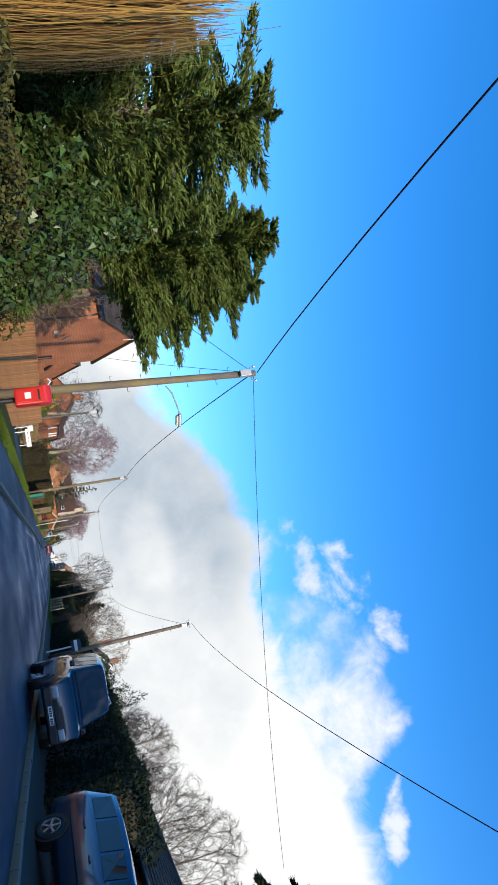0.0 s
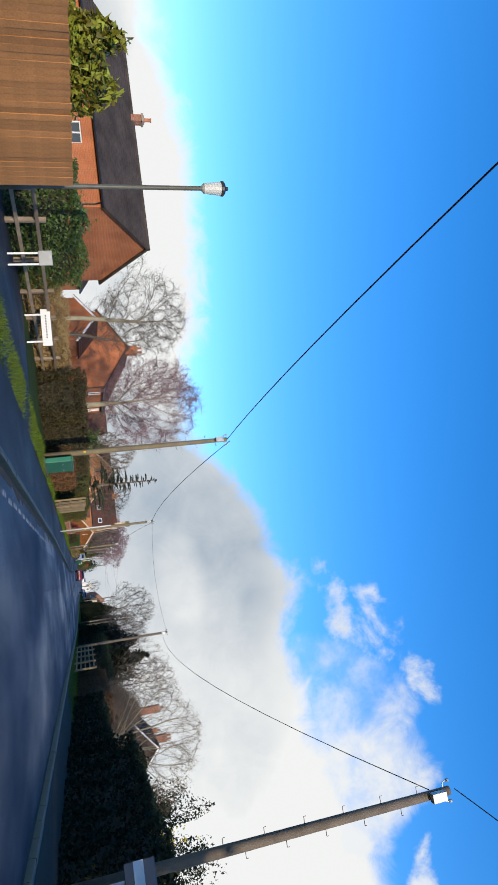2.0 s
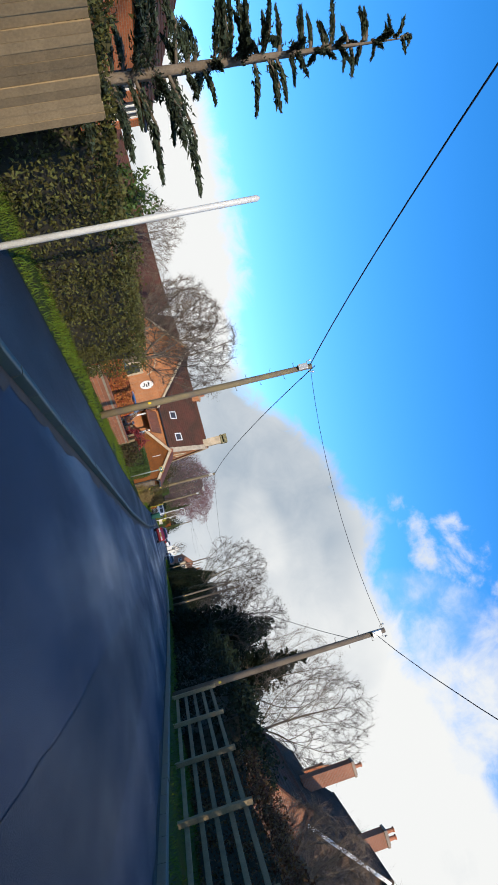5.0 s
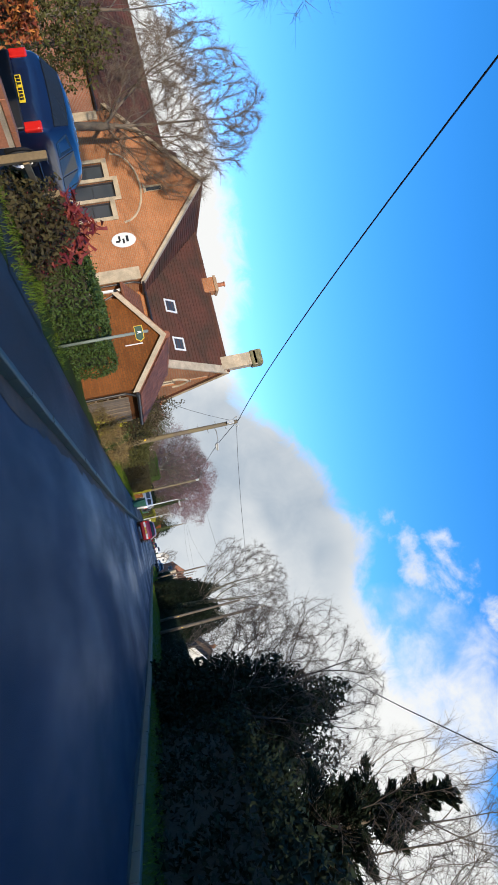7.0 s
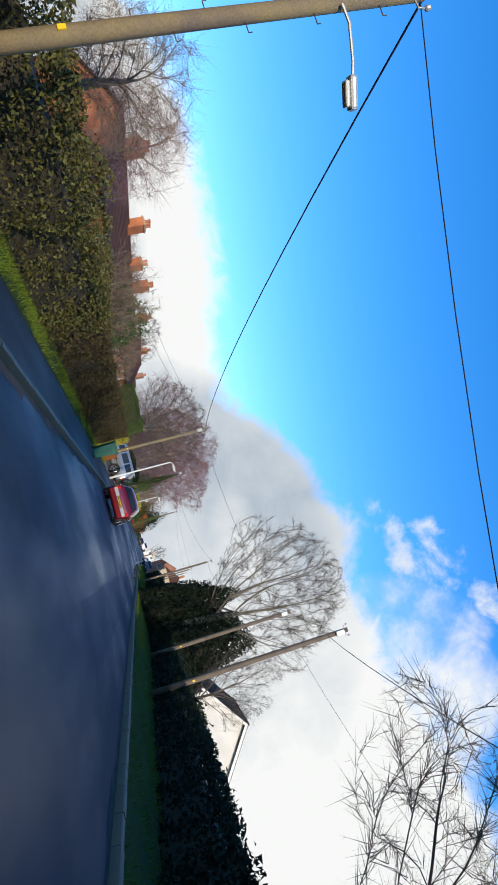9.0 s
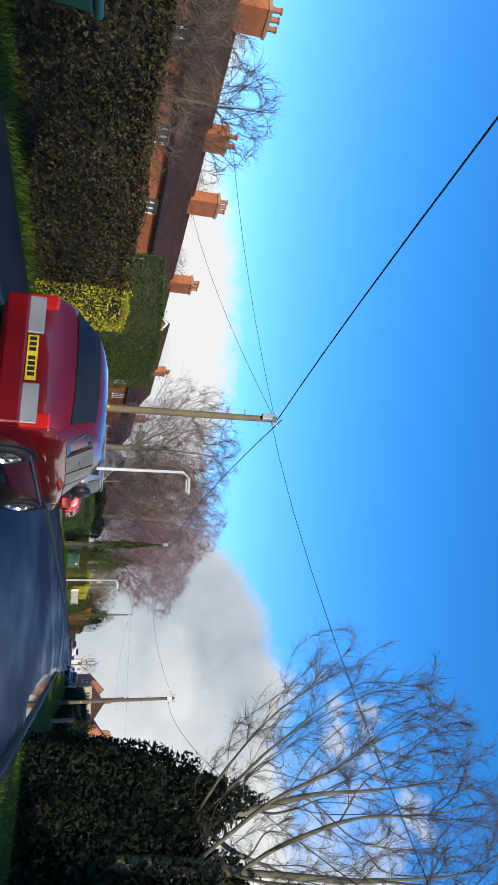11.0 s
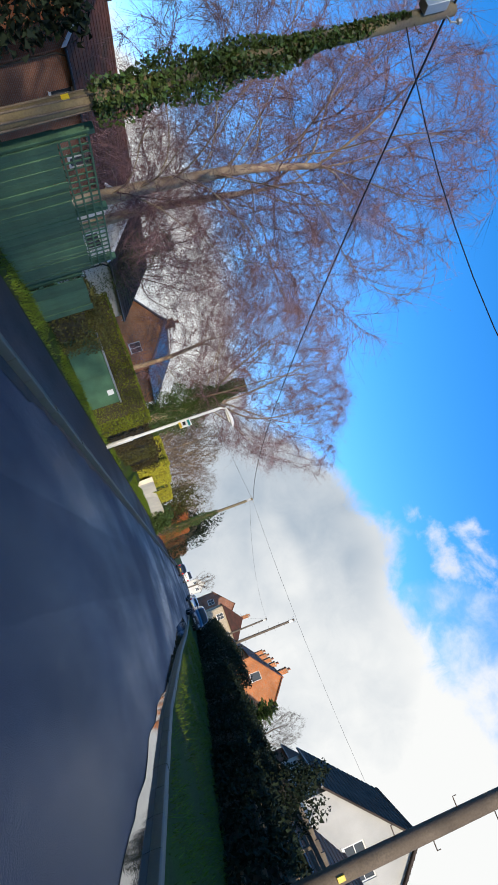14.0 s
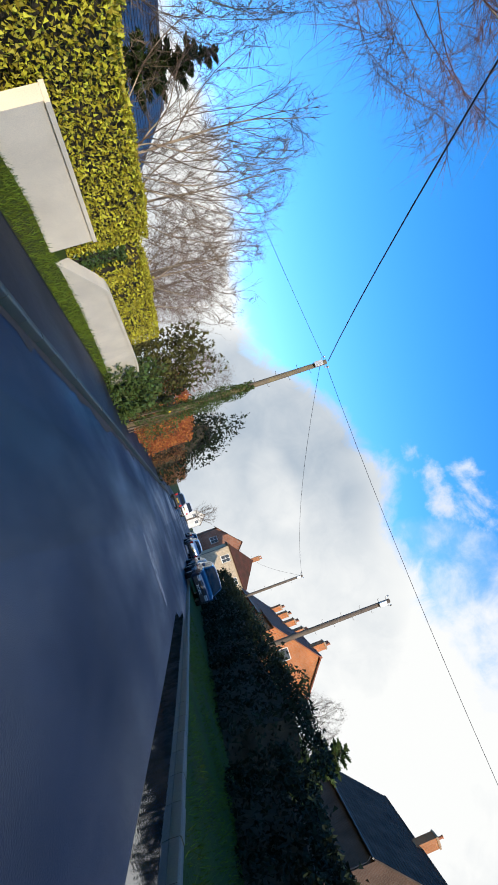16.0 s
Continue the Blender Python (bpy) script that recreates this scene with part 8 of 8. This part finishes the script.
hedge("dark hedge after the side road", 5.5, 8.0, 219, 262, 2.9, LEAF_SHADED, 30000, 0.09, 0.5)
bare_tree("fine twigged lime behind the brick houses", 22, 262, 62, 9.0, 0.25, BARK, TWIG_DARK, 12000, 0.7, up=0.2)
# far woods at the end of the view
for k in range(26):
    a = RNG.uniform(-55, 30)
    x, y = -12 + 3.2 * a + RNG.normal(0, 6), 330 + RNG.uniform(0, 70)
    if -8 < x < 10 and y < 345:
        continue
    bare_tree("distant leafless tree on the skyline", x, y, 80 + k, RNG.uniform(8, 12), 0.25, BARK, TWIG_PURPLE if k % 3 else TWIG_DARK, 2600, 1.3, thick=0.02)
for k, (x, y, h) in enumerate(((-14, 236, 8), (-17, 246, 8.5), (-12, 258, 9), (-16, 268, 9), (-11, 280, 9), (-30, 150, 8), (-32, 160, 8.5), (-30, 172, 8), (-34, 186, 9), (-27, 132, 8), (-13, 128, 6.5), (-15, 134, 7))):
    bare_tree("leafless tree behind the gardens", x, y, 120 + k, h, 0.2, BARK, TWIG_PURPLE if k % 2 else TWIG_BROWN, 6000, 0.9, 0.2, thick=0.009)

# grass on the verges
def blades(name, f0, f1, y0, y1, n, label, h=0.11, rise=0.0):
    y = RNG.uniform(y0, y1, n)
    u = RNG.uniform(0, 1, n)
    a = np.interp(y, [r[0] for r in f0], [r[1] for r in f0])
    x = a + f1[0] + (f1[1] - f1[0]) * u
    keep = noise_keep(x, y)
    x, y, u = x[keep], y[keep], u[keep]
    n = len(x)
    b = np.stack([x, y, 0.055 + rise * u ** 0.8], 1)
    d = RNG.normal(0, 0.45, (n, 3))
    d[:, 2] = 1
    hh = h * RNG.uniform(0.4, 1.4, (n, 1))
    s = RNG.normal(size=(n, 3)) * [1, 1, 0]
    s = s / (np.linalg.norm(s, axis=1)[:, None] + 1e-9) * 0.008
    v = np.stack([b - s, b + s, b + d * hh], 1).reshape(-1, 3)
    ob = mesh_part(name, quads(v, np.arange(3 * n).reshape(-1, 3)), GRASS, None)
    tagged(ob, label, "grass", kind="stuff")


def noise_keep(x, y):
    return (np.sin(x * 1.9 + 2 * np.sin(y * 0.7)) + np.sin(y * 1.3 + x) + RNG.normal(0, 0.8, len(x))) > -0.6


blades("grass", PATHOUT, (-0.05, -1.6), 20, 100, 42000, "short green verge grass beside the footway")
blades("grass", PATHOUT, (-0.05, -1.4), 116, 152.5, 15000, "short green verge grass beside the footway")
blades("grass", PATHOUT, (-0.05, -1.4), 171.8, 226, 22000, "short green verge grass beside the footway")
blades("grass", PATHOUT, (-0.02, -0.36), 204, 221.5, 9000, "short green grass on the low bank", 0.09, 0.33)
blades("grass", RIGHT, (0.2, 3.2), 60, 225, 60000, "shaded green grass on the far verge", 0.085)

# tall unseen evergreens added behind the start of the way to shade the first stretch
for k, (x, y, h) in enumerate(((9.6, 6.5, 7.2), (10.0, 1.0, 7.8), (9.4, -5.0, 7.0), (10.5, -11, 8.0), (9.5, -18, 7.5))):
    shrub("tall dark evergreen added out of view to shade the road", x, y, 4.6, 5.6, h, LEAF_SHADED, 5000, 0.14, name="evergreen", cat="tree")
# more added evergreens, placed only to shade the dark house and red car
for k, (x, y, h) in enumerate(((18.5, 82.5, 8.2), (21.5, 80.0, 8.6), (11.2, 113.0, 6.4), (11.8, 118.0, 6.6))):
    shrub("tall dark evergreen added behind the hedge to cast shade", x, y, 4.4, 4.8, h, LEAF_SHADED, 6000, 0.12, name="evergreen", cat="tree")
